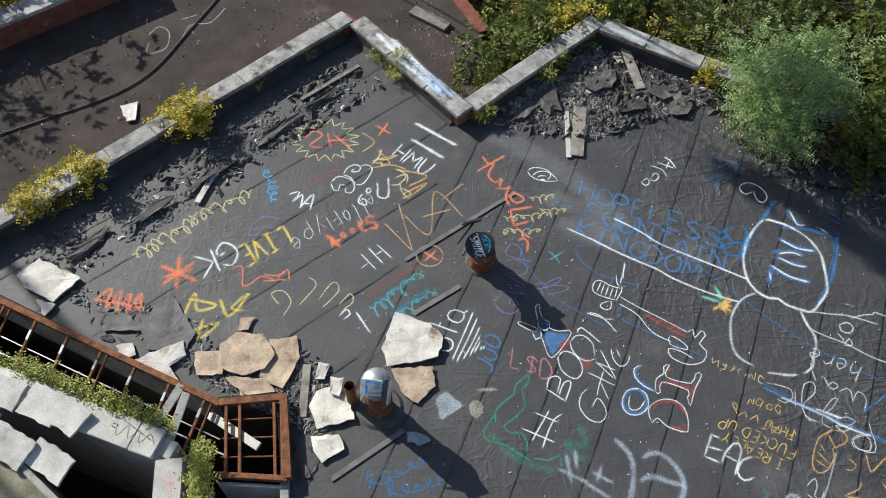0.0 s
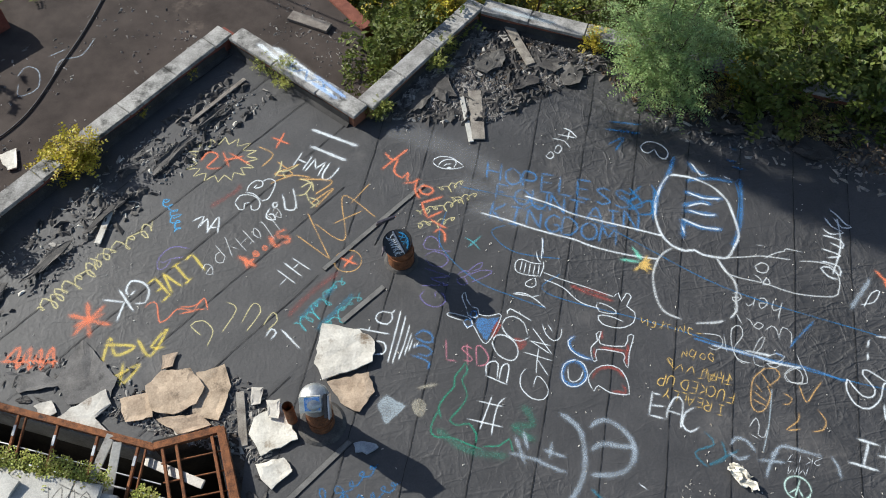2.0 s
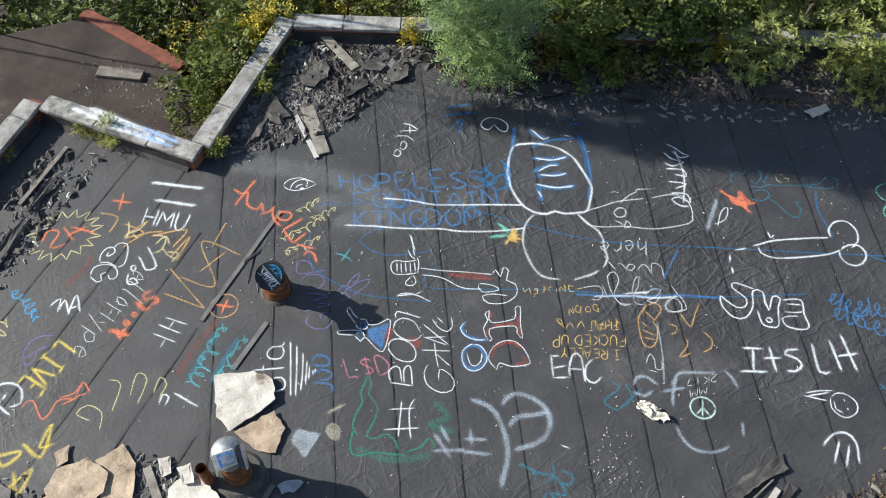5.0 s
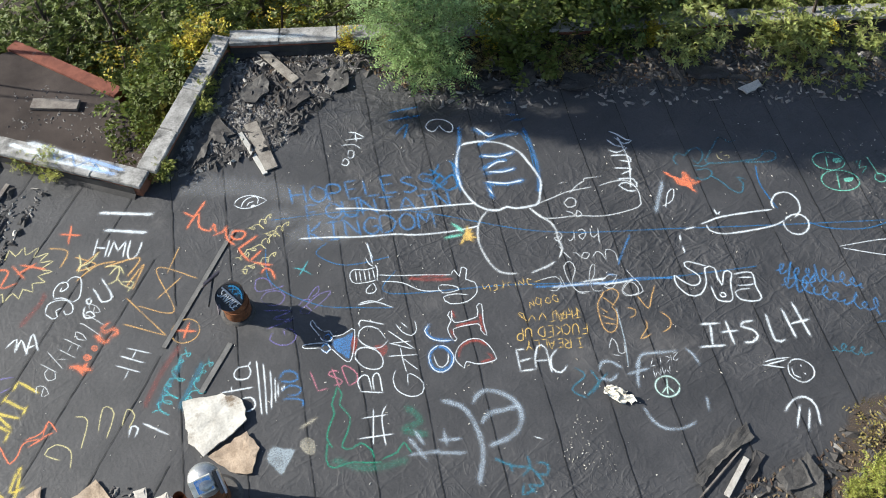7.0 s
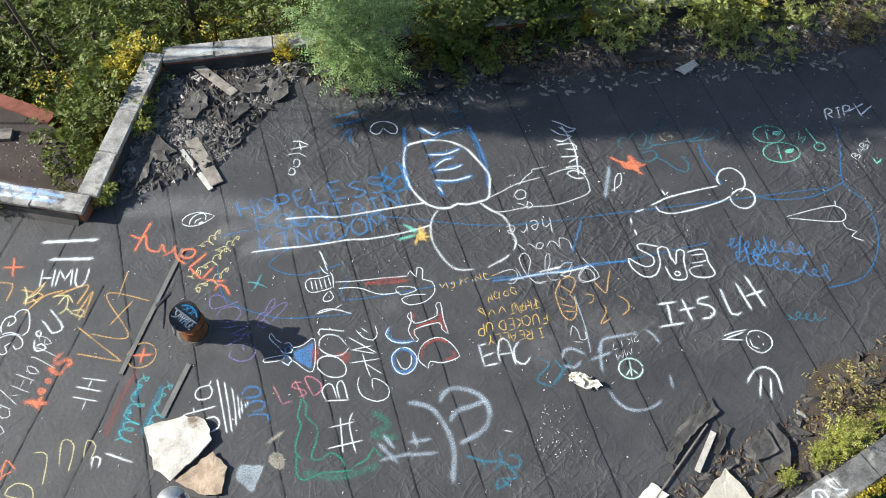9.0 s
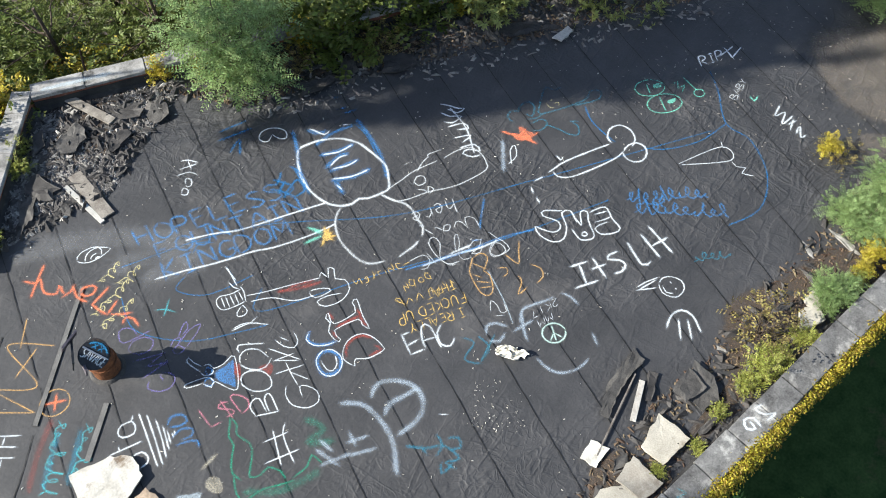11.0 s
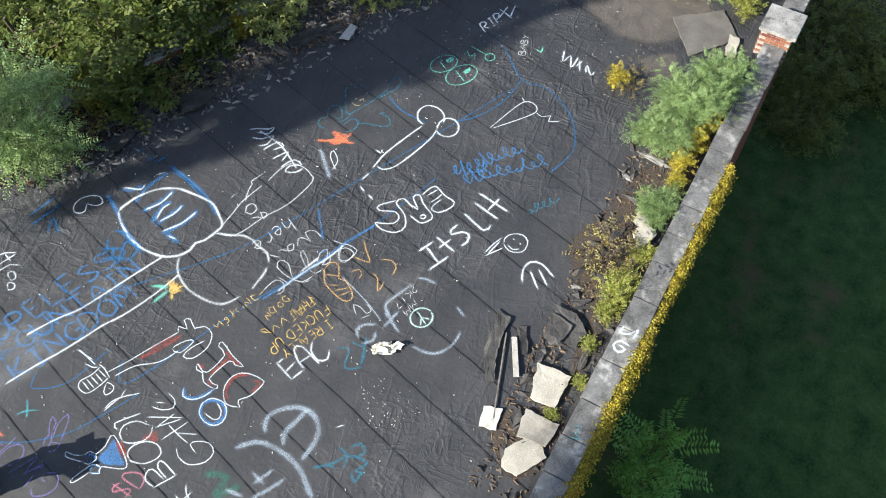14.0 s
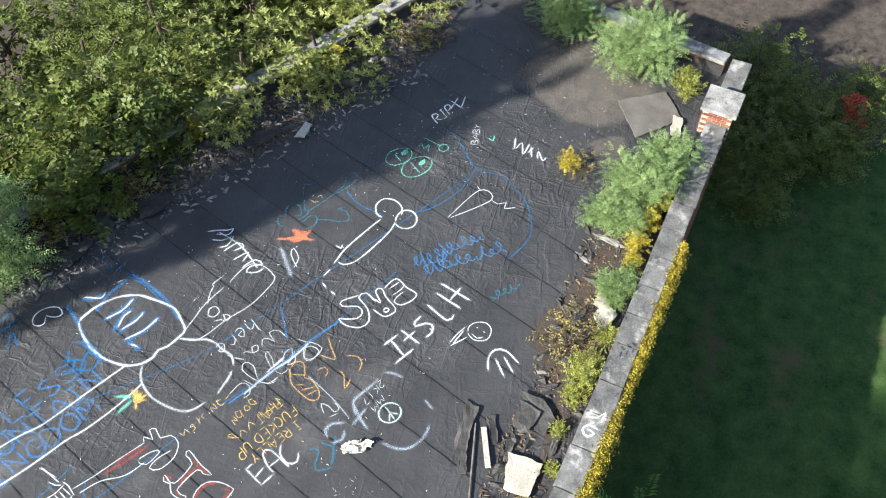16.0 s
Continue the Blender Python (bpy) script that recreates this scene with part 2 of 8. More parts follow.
P_CREAM = spray_mat("spray_cream", (0.62, 0.56, 0.3), 0.75)
P_PURPLE = spray_mat("spray_purple", (0.2, 0.17, 0.42), 0.65)
P_PINK = spray_mat("spray_pink", (0.55, 0.2, 0.26), 0.7)
P_BLACK = spray_mat("spray_black", (0.02, 0.02, 0.022), 0.9)
P_CHALKW = spray_mat("spray_worn_white", (0.66, 0.69, 0.7), 0.7)
P_HAZE = spray_mat("spray_haze", (0.45, 0.46, 0.47), 0.16)
P_PALE = spray_mat("spray_pale_blue", (0.42, 0.5, 0.55), 0.7)
P_PALEB = spray_mat("spray_blue_white", (0.3, 0.46, 0.75), 0.85)
P_BLUEF = spray_mat("spray_mid_blue", (0.06, 0.2, 0.45), 0.85)
P_BLUEB = spray_mat("spray_bright_blue", (0.05, 0.22, 0.5), 0.6)
P_CREAMF = spray_mat("spray_buff", (0.5, 0.46, 0.36), 0.6)
P_AMBERF = spray_mat("spray_ochre", (0.62, 0.42, 0.13), 0.9)
P_AMBERT = spray_mat("spray_thin_amber", (0.5, 0.26, 0.07), 0.4)
P_GREENT = spray_mat("spray_thin_green", (0.03, 0.2, 0.14), 0.45)
P_MINTW = spray_mat("spray_mint_white", (0.55, 0.75, 0.68), 0.9)
M_LEAF_MID = leaf_mat("leaf_mid", (0.14, 0.17, 0.04), (0.35, 0.37, 0.12))
M_LEAF_WEED = leaf_mat("leaf_weed", (0.18, 0.2, 0.04), (0.44, 0.44, 0.1), 0.5)
M_LEAF_GOLD = leaf_mat("leaf_gold", (0.25, 0.2, 0.02), (0.5, 0.38, 0.05), 0.5)
M_LEAF_SUMAC = leaf_mat("leaf_sumac", (0.12, 0.28, 0.05), (0.24, 0.44, 0.1))
M_PLASTER = mat("stained_plaster", (0.16, 0.155, 0.145), (0.42, 0.41, 0.385), 1.5, 0.9, 0.4, 30, 0, 0.2, (0.12, 0.1, 0.085), 0.9, 0.54)
M_GREYFELT = mat("grey_felt", (0.10, 0.095, 0.09), (0.22, 0.21, 0.2), 3, 0.9, 0.5, 40, 0, 0.2, (0.06, 0.058, 0.055), 2, 0.58, piece=0.2)
M_SHRED = mat("splintered_felt", (0.08, 0.075, 0.07), (0.3, 0.28, 0.26), 5, 0.9, 0.5, 50, 0, 0.2, (0.4, 0.38, 0.35), 6, 0.66, island=0.5)
M_LITTER = mat("leaf_litter", (0.07, 0.05, 0.035), (0.19, 0.135, 0.09), 5, 0.9, 0.4, 50, 0, 0.2, island=0.5)
M_SLAB = mat("bleached_concrete", (0.32, 0.29, 0.24), (0.54, 0.5, 0.42), 2.5, 0.92, 0.5, 40, 0, 0.25, (0.27, 0.23, 0.18), 2.2, 0.56, piece=0.14)
M_TARSHEET = mat("brown_sheet", (0.09, 0.082, 0.075), (0.17, 0.155, 0.14), 2, 0.9, 0.3, 40, 0, 0.2, piece=0.1)
M_BLUEPAINT = mat("blue_white_paint", (0.05, 0.22, 0.6), (0.1, 0.35, 0.75), 4, 0.4, 0.1, 40, 0.2, 0.5, (0.75, 0.77, 0.8), 2.6, 0.5)
M_STRIP = mat("grey_strip", (0.10, 0.098, 0.094), (0.2, 0.195, 0.185), 4, 0.85, 0.4, 40, 0, 0.25)
M_RAG = mat("grey_rag", (0.2, 0.22, 0.25), (0.4, 0.43, 0.46), 6, 0.95, 0.4, 50, 0, 0.1)
M_TARLINE = mat("tar_line", (0.008, 0.008, 0.008), (0.02, 0.019, 0.018), 6, 0.6, 0.4, 50, 0, 0.4)
P_SILT = spray_mat("dried_silt", (0.2, 0.17, 0.14), 0.55)
P_DUST = spray_mat("pale_dust", (0.2, 0.195, 0.19), 0.22)
M_FLAP = mat("dull_flap", (0.07, 0.06, 0.07), (0.16, 0.14, 0.16), 6, 0.55, 0.2, 50, 0.3, 0.4)
M_UPSTAND = mat("black_upstand", (0.022, 0.021, 0.021), (0.06, 0.057, 0.054), 3, 0.8, 0.5, 40, 0, 0.3, (0.13, 0.115, 0.1), 1.5, 0.58)
M_SLATE = mat("slate_coping", (0.06, 0.058, 0.056), (0.24, 0.235, 0.225), 3.4, 0.85, 0.7, 30, 0, 0.3, (0.45, 0.44, 0.41), 1.9, 0.54, piece=0.2)
P_SOIL = spray_mat("washed_soil", (0.085, 0.062, 0.045), 0.9)
M_MOSSY = mat("mossy_concrete", (0.11, 0.105, 0.075), (0.28, 0.26, 0.19), 2.2, 0.95, 0.6, 30, 0, 0.2, (0.07, 0.08, 0.035), 1.5, 0.57)

# ---- building blocks ----
def mesh_ob(name, bm, material, parent=None, label=""):
    me = bpy.data.meshes.new(name)
    bm.to_mesh(me)
    bm.free()
    for mt in (material if isinstance(material, (list, tuple)) else [material]):
        me.materials.append(mt)
    ob = new(name, me)
    if parent:
        ob.parent = parent
    if label:
        tagged(ob, label)
    return ob


part = mesh_ob


def data_ob(name, verts, faces, material, parent=None, label=""):
    me = bpy.data.meshes.new(name)
    me.from_pydata(verts, [], faces)
    me.materials.append(material)
    ob = new(name, me)
    if parent:
        ob.parent = parent
    if label:
        tagged(ob, label)
    return ob


def thing(name, label, category, x=0.0, y=0.0, z=0.0, rz=0.0, group="", kind=""):
    ob = new(name)
    ob.matrix_basis = pose(x, y, z, 0, 0, rz)
    return tagged(ob, label, category, group, kind)


def box(bm, x0, x1, y0, y1, z0, z1, bevel=0.0):
    r = bmesh.ops.create_cube(bm, size=1, matrix=Matrix.LocRotScale(((x0 + x1) / 2, (y0 + y1) / 2, (z0 + z1) / 2), None, (x1 - x0, y1 - y0, z1 - z0)))
    if bevel:
        es = list({e for v in r["verts"] for e in v.link_edges})
        bmesh.ops.bevel(bm, geom=es, offset=bevel, segments=2, affect="EDGES")


def bar(bm, p, q, w, h=None, bevel=0.0):
    """A straight bar of section w x h from p to q."""
    p, q = Vector(p), Vector(q)
    d = q - p
    m = Matrix.Translation((p + q) / 2) @ d.to_track_quat("X", "Z").to_matrix().to_4x4() @ Matrix.Diagonal((d.length, w, h or w, 1))
    r = bmesh.ops.create_cube(bm, size=1, matrix=m)
    if bevel:
        es = list({e for v in r["verts"] for e in v.link_edges})
        bmesh.ops.bevel(bm, geom=es, offset=bevel, segments=1, affect="EDGES")


def tube(bm, p, q, r0, r1=None, seg=12, caps=True):
    p, q = Vector(p), Vector(q)
    d = q - p
    m = Matrix.Translation((p + q) / 2) @ d.to_track_quat("Z", "Y").to_matrix().to_4x4()
    bmesh.ops.create_cone(bm, cap_ends=caps, segments=seg, radius1=r0, radius2=r0 if r1 is None else r1, depth=d.length, matrix=m)


def plate(bm, outline, z0, z1):
    """A flat piece with an outline (x, y) and a thickness."""
    lo = [bm.verts.new((x, y, z0)) for x, y in outline]
    hi = [bm.verts.new((x, y, z1)) for x, y in outline]
    n = len(outline)
    bm.faces.new(hi)
    bm.faces.new(lo[::-1])
    for i in range(n):
        j = (i + 1) % n
        bm.faces.new((lo[i], lo[j], hi[j], hi[i]))


def ragged(rng, w, d, n=14, rough=0.12, square=0.6):
    """A torn outline, between a rectangle and an oval."""
    pts = []
    for i in range(n):
        a = 2 * math.pi * (i + rng.uniform(-0.25, 0.25)) / n
        c, s = math.cos(a), math.sin(a)
        k = 1 / max(abs(c), abs(s))
        r = (square * k + (1 - square)) * (1 + rng.uniform(-rough, rough))
        pts.append((c * r * w / 2, s * r * d / 2))
    return pts


def along(p, q, side=0.0):
    """Length, unit way and left-hand normal from p to q."""
    d = Vector((q[0] - p[0], q[1] - p[1]))
    u = d.normalized()
    return d.length, u, Vector((-u.y, u.x))


# ---- ground and building ----
GROUND = -5.4
bm = bmesh.new()
bmesh.ops.create_grid(bm, x_segments=60, y_segments=60, size=450)
for v in bm.verts:
    v.co.z = GROUND + 0.08 * noise.noise(v.co * 0.05)
ground = tagged(mesh_ob("ground", bm, M_LAWN), "dark shaded lawn with worn brown patches", "lawn", kind="structure")

bm = bmesh.new()
plate(bm, [(-60, 12), (-13, 14.5), (-7, 18), (1.0, 16), (3.4, 15.2), (18.5, 6.4), (18.9, -1.8), (21.5, -6.5), (24, -9.5), (60, -24), (60, 70), (-60, 70)][::-1], GROUND, GROUND + 0.12)
tagged(mesh_ob("ground_woodland", bm, M_SOIL), "dark leaf-strewn woodland floor under the trees", "ground", kind="structure")

TOP = 0.36
NOTCH = (0.41, 11.98)
L1A, L1B = (-13.0, 5.12), (-1.98, 14.78)
L3B = (3.24, 14.5)
FARB = (18.6, 5.75)
RA, RB = (-9.5, 2.15), (16.95, -1.38)


def wall(name, p, q, thick, z0, z1, material, label):
    n, u, w = along(p, q)
    bm = bmesh.new()
    box(bm, 0, n, -thick / 2, thick / 2, z0, z1, 0.01)
    ob = mesh_ob(name, bm, material)
    ob.matrix_basis = pose(p[0], p[1], 0, 0, 0, math.degrees(math.atan2(u.y, u.x)))
    return tagged(ob, label, "wall", kind="structure")


def coping(owner, length, width, z, rng, piece_len=0.92, thick=0.09, skip=()):
    """Weathered stones on a wall, end to end with open joints."""
    x, k = 0.0, 0
    while x < length - 0.2:
        n = min(piece_len * rng.uniform(0.85, 1.15), length - x)
        if k not in skip:
            bm = bmesh.new()
            box(bm, 0.006, n - 0.006, -width / 2, width / 2, 0, thick, 0.012)
            for v in bm.verts:
                v.co += Vector((0, rng.uniform(-1, 1), rng.uniform(-1, 1))) * 0.006
            o = part("coping_stone", bm, M_SLATE if owner is W5 else M_CONC if owner in (S1, S2) else M_COPING, owner)
            o.matrix_basis = pose(x, rng.uniform(-0.012, 0.012), z + 0.002, rng.uniform(-0.8, 0.8), 0, rng.uniform(-0.5, 0.5))
        x += n
        k += 1


RNG = random.Random(5)
S1 = S2 = None
W1 = wall("wall_west", L1A, L1B, 0.34, GROUND, TOP - 0.09, M_BRICK, "low brick parapet with weathered grey coping stones")
W2 = wall("wall_notch", (L1B[0] + 0.12, L1B[1] - 0.2), NOTCH, 0.34, GROUND, TOP - 0.092, M_BRICK, "low brick parapet with blue paint on its coping")
W3 = wall("wall_step", (NOTCH[0] + 0.14, NOTCH[1] + 0.16), L3B, 0.34, GROUND, TOP - 0.094, M_BRICK, "low brick parapet with pale cracked coping")
W4 = wall("wall_north", (L3B[0] + 0.18, L3B[1] - 0.05), FARB, 0.34, GROUND, TOP - 0.09, M_BRICK, "low brick parapet overgrown by trees")
W5 = wall("wall_south", RA, RB, 0.36, GROUND, TOP - 0.09, M_BRICK, "brick parapet with stone coping and yellow creeper")
W6 = wall("wall_east", (RB[0] - 0.1, RB[1] + 0.35), FARB, 0.34, GROUND, TOP - 0.094, M_BRICK, "low brick parapet behind bushes")
W7 = wall("wall_southwest", L1A, RA, 0.34, GROUND, TOP - 0.096, M_BRICK, "plain brick wall closing the building")

# deck: one slab under the membrane
PIT = [(-9.2, 8.55), (-3.68, 5.86), (-2.72, 5.95), (-2.42, 4.5), (-2.6, 1.2)]
DECK = [L1B, NOTCH, L3B, FARB, RB, *PIT[::-1]]
bm = bmesh.new()
plate(bm, DECK[::-1], -0.32, -0.012)
deck = tagged(mesh_ob("roof_deck", bm, M_SOIL), "dirty flat roof deck under torn rubber sheets", "roof", kind="structure")
# lower roof to the northwest
bm = bmesh.new()
plate(bm, [(-16.5, 9.0), (-13.0, 5.3), L1B, (0.3, 12.15), (0.95, 13.2), (0.85, 15.2), (-0.6, 17.6), (-6.0, 18.5), (-8.4, 16.4)][::-1], -0.8, -0.5)
low_roof = tagged(mesh_ob("roof_lower", bm, M_TAR), "brown gravelled lower roof with faded chalk marks", "roof", kind="structure")

def sign(region):
    a = sum(region[i][0] * region[(i + 1) % len(region)][1] - region[(i + 1) % len(region)][0] * region[i][1] for i in range(len(region)))
    return 1 if a > 0 else -1


def sheets(owner, region, turn, pitch, base, material, name="roofing_sheet"):
    """Rolls of rubber sheet laid side by side, each lapped over the next, cut to a convex region."""
    u = Vector((math.cos(turn), math.sin(turn)))
    w = Vector((u.y, -u.x))
    lo = min(Vector(p).dot(w) for p in region)
    hi = max(Vector(p).dot(w) for p in region)
    a0 = min(Vector(p).dot(u) for p in region) - 0.2
    a1 = max(Vector(p).dot(u) for p in region) + 0.2
    cx = sum(p[0] for p in region) / len(region)
    cy = sum(p[1] for p in region) / len(region)
    k = math.floor((lo - base) / pitch)
    beads = []
    rng = random.Random(round(base * 10))
    while base + k * pitch < hi:
        s0 = base + k * pitch
        bm = bmesh.new()
        n = max(2, int((a1 - a0) / 0.35))
        cols = [(-0.0, 0.0055), (0.03, 0.0048), (0.3, 0.004), (0.65, 0.004), (0.95, 0.004), (1.04, 0.001)]
        grid = []
        for i in range(n + 1):
            a = a0 + (a1 - a0) * i / n
            row = []
            for c, z in cols:
                wob = 0.018 * noise.noise(Vector((a * 0.9, s0, c * 0.1)))
                p = u * a + w * (s0 + c * pitch + wob)
                row.append(bm.verts.new((p.x, p.y, z + 0.002 * noise.noise(Vector((p.x * 1.5, p.y * 1.5, 3))))))
            grid.append(row)
        for i in range(n):
            for j in range(len(cols) - 1):
                bm.faces.new((grid[i][j], grid[i][j + 1], grid[i + 1][j + 1], grid[i + 1][j]))
        for i in range(len(region)):
            p, q = Vector(region[i]), Vector(region[(i + 1) % len(region)])
            d = (q - p).normalized()
            nrm = Vector((-d.y, d.x))
            if nrm.dot(Vector((cx, cy)) - p) > 0:
                nrm = -nrm
            g = bm.verts[:] + bm.edges[:] + bm.faces[:]
            bmesh.ops.bisect_plane(bm, geom=g, plane_co=(p.x, p.y, 0), plane_no=(nrm.x, nrm.y, 0), clear_outer=True)
        if bm.faces:
            bmesh.ops.recalc_face_normals(bm, faces=bm.faces[:])
            if sum(f.normal.z for f in bm.faces) < 0:
                bmesh.ops.reverse_faces(bm, faces=bm.faces[:])
            part(name, bm, material, owner)
            beads.append((s0, n))
        else:
            bm.free()
        k += 1
    # a thin broken line of tar along each lap
    for s0, n in beads:
        bm = bmesh.new()
        row = None
        n = int((a1 - a0) / 0.08)
        for i in range(n + 1):
            a = a0 + (a1 - a0) * i / n
            q = u * a + w * (s0 + 0.018 * noise.noise(Vector((a * 0.9, s0, 0))) + 0.012 * noise.noise(Vector((a * 5, s0, 9))))
            inside = all((Vector(region[(j + 1) % len(region)]) - Vector(region[j])).cross(q - Vector(region[j])) * sign(region) > 0.02 for j in range(len(region)))
            wd = 0.0065 * (1.0 + 0.9 * noise.noise(Vector((a * 2.3, s0 * 3, 4)))) + rng.uniform(-0.002, 0.002)
            if not inside or wd < 0.0015:
                row = None
                continue
            new_row = [bm.verts.new((*(q + w * o), 0.0145)) for o in (-wd, wd)]
            if row:
                bm.faces.new((row[0], row[1], new_row[1], new_row[0]))
            row = new_row
        for f in bm.faces:
            f.normal_update()
            if f.normal.z < 0:
                f.normal_flip()
        if bm.faces:
            part("tar_seam", bm, M_TARLINE, owner, "thin dark tar line")
        else:
            bm.free()


SPLIT_TOP, SPLIT_MID, SPLIT_LOW = (0.42, 11.9), (-1.72, 5.9), (-2.6, 3.7)
sheets(deck, [SPLIT_TOP, L3B, FARB, RB, (-2.6, 1.25), SPLIT_LOW], SEAM, 1.0, 0.34, M_MEMBRANE)
sheets(deck, [(-9.2, 8.6), L1B, SPLIT_TOP, SPLIT_MID, (-3.68, 5.9)], SEAM_A, 1.05, 0.1, M_MEMBRANE)
sheets(deck, [(-2.7, 5.9), SPLIT_MID, SPLIT_LOW, (-2.46, 4.5)], SEAM_A, 1.05, 0.1, M_MEMBRANE)
for w_, p_, q_ in ((W1, L1A, L1B), (W2, L1B, NOTCH), (W3, NOTCH, L3B), (W4, L3B, FARB), (W5, RA, RB), (W6, RB, FARB)):
    coping(w_, along(p_, q_)[0] - 0.1, 0.46 if w_ is W5 else 0.4, TOP - 0.09, RNG, 0.75 if w_ is W5 else 1.1)


def upstand(owner, length, side, thick, top, seed):
    """Roofing felt turned up against the parapet, with a torn upper edge."""
    bm = bmesh.new()
    n = max(2, int(length / 0.25))
    rows = []
    for i in range(n + 1):
        x = length * i / n
        h = top * (0.8 + 0.35 * noise.noise(Vector((x * 1.3, seed, 0))))
        y = side * (thick / 2 + 0.012)
        rows.append([bm.verts.new((x, y + side * 0.1, 0.012)), bm.verts.new((x, y + side * 0.012, 0.06)), bm.verts.new((x, y + side * 0.01 * noise.noise(Vector((x * 3, 2, seed))), h)), bm.verts.new((x, y - side * 0.01, h))])
    for a, b in zip(rows, rows[1:]):
        for j in range(3):
            bm.faces.new((a[j], b[j], b[j + 1], a[j + 1]))
    bmesh.ops.recalc_face_normals(bm, faces=bm.faces[:])
    part("felt_upstand", bm, M_UPSTAND, owner, "black felt upstand")


for k_, (w_, p_, q_, s_) in enumerate(((W1, L1A, L1B, -1), (W2, L1B, NOTCH, -1), (W3, NOTCH, L3B, -1), (W4, L3B, FARB, -1), (W5, RA, RB, 1), (W6, RB, FARB, 1))):
    upstand(w_, along(p_, q_)[0] - 0.35, s_, 0.36 if w_ is W5 else 0.34, 0.26, k_ * 3.1)

# ---- sprayed writing and drawings on the membrane ----
GLYPHS = {
    "A": "0,0 .35,1 .7,0|.15,.4 .55,.4", "B": "0,0 0,1 .45,.95 .5,.7 .1,.53 .55,.42 .6,.12 0,0", "C": ".62,.85 .35,1 .05,.7 .05,.3 .35,0 .65,.15",
    "D": "0,0 0,1 .4,.92 .65,.5 .4,.08 0,0", "E": "0,0 0,1|0,1 .55,1|0,.52 .45,.52|0,0 .58,0", "F": "0,0 0,1|0,1 .55,1|0,.52 .42,.52",
    "G": ".62,.85 .35,1 .05,.7 .05,.3 .35,0 .65,.2 .65,.45|.65,.45 .4,.45", "H": "0,0 0,1|.6,0 .6,1|0,.5 .6,.5", "I": ".3,0 .3,1|.05,1 .55,1|.05,0 .55,0",
    "J": ".6,1 .55,.2 .3,0 .05,.2", "K": "0,0 0,1|.58,1 .05,.5|.05,.5 .6,0", "L": "0,1 0,0|0,0 .55,0", "M": "0,0 .08,1|.08,1 .38,.4|.38,.4 .68,1|.68,1 .76,0",
    "N": "0,0 0,1|0,1 .6,0|.6,0 .6,1", "O": ".35,1 .05,.75 .05,.25 .35,0 .65,.25 .65,.75 .35,1", "P": "0,0 0,1 .5,.95 .55,.65 .35,.48 0,.47",
    "R": "0,0 0,1 .5,.95 .52,.65 .05,.5|.15,.5 .6,0", "S": ".58,.88 .3,1 .05,.8 .2,.58 .5,.42 .6,.2 .3,0 .03,.12", "T": ".33,0 .33,1|0,1 .66,1",
    "U": "0,1 .03,.25 .3,0 .57,.25 .6,1", "V": "0,1 .32,0|.32,0 .64,1", "W": "0,1 .2,0|.2,0 .4,.7|.4,.7 .6,0|.6,0 .8,1", "X": "0,0 .6,1|0,1 .6,0",
    "Y": "0,1 .3,.5|.62,1 .3,.5 .25,0", "1": ".3,0 .3,1", "2": ".05,.8 .3,1 .58,.8 .5,.5 .03,0 .6,0", "7": "0,1 .6,1|.6,1 .25,0", "#": ".2,0 .3,1|.5,0 .6,1|0,.35 .8,.35|0,.7 .8,.7",
    "$": ".58,.82 .3,.92 .05,.75 .5,.4 .5,.15 .05,.12|.3,-.1 .33,1.12", "a": ".55,.5 .3,.6 .05,.3 .25,0 .5,.2 .55,.55|.55,.55 .6,0", "e": ".05,.3 .55,.35 .3,.6 .05,.3 .25,0 .58,.1",
    "h": "0,1 0,0|0,.35 .3,.6 .5,.4 .52,0", "k": "0,1 0,0|.45,.6 .02,.28|.1,.3 .5,0", "l": ".2,1 .2,.1 .4,0", "o": ".3,.6 .03,.35 .25,0 .55,.25 .3,.6", "p": "0,.55 0,-.4|0,.4 .3,.6 .52,.3 .3,0 0,.12",
    "r": "0,.55 .03,0|.03,.35 .25,.58 .45,.5", "s": ".48,.5 .2,.6 .08,.42 .45,.2 .25,0 .02,.08", "t": ".25,.95 .25,.1 .45,0|0,.62 .5,.62", "u": "0,.58 .05,.1 .3,0 .5,.2|.52,.58 .55,0",
    "w": "0,.55 .15,0|.15,0 .32,.45|.32,.45 .5,0|.5,0 .66,.55", "y": "0,.58 .25,.1|.55,.58 .1,-.4", "n": "0,.55 0,0|0,.35 .3,.58 .5,.4 .52,0", "m": "0,.55 0,0|0,.4 .2,.58 .33,.4 .33,0|.33,.4 .55,.58 .68,.4 .68,0", "-": ".1,.4 .5,.4",
}
PAINT_Z = [0.0165]


def smooth(pts, closed=False, step=0.07):
    """Points along a soft curve through pts."""
    n = len(pts)
    if n < 3:
        out = []
        for i in range(n - 1):
            a, b = Vector(pts[i]), Vector(pts[i + 1])
            k = max(2, int((b - a).length / step))
            out += [a.lerp(b, j / k) for j in range(k)]
        return out + [Vector(pts[-1])]
    out = []
    for i in range(n if closed else n - 1):
        g = lambda j: Vector(pts[j % n] if closed else pts[min(max(j, 0), n - 1)])
        a, b, c, d = g(i - 1), g(i), g(i + 1), g(i + 2)
        k = max(2, int((c - b).length / step))
        for j in range(k):
            t = j / k
            out.append(0.5 * (2 * b + (c - a) * t + (2 * a - 5 * b + 4 * c - d) * t * t + (3 * b - a - 3 * c + d) * t ** 3))
    out.append(out[0].copy() if closed else Vector(pts[-1]))
    return out


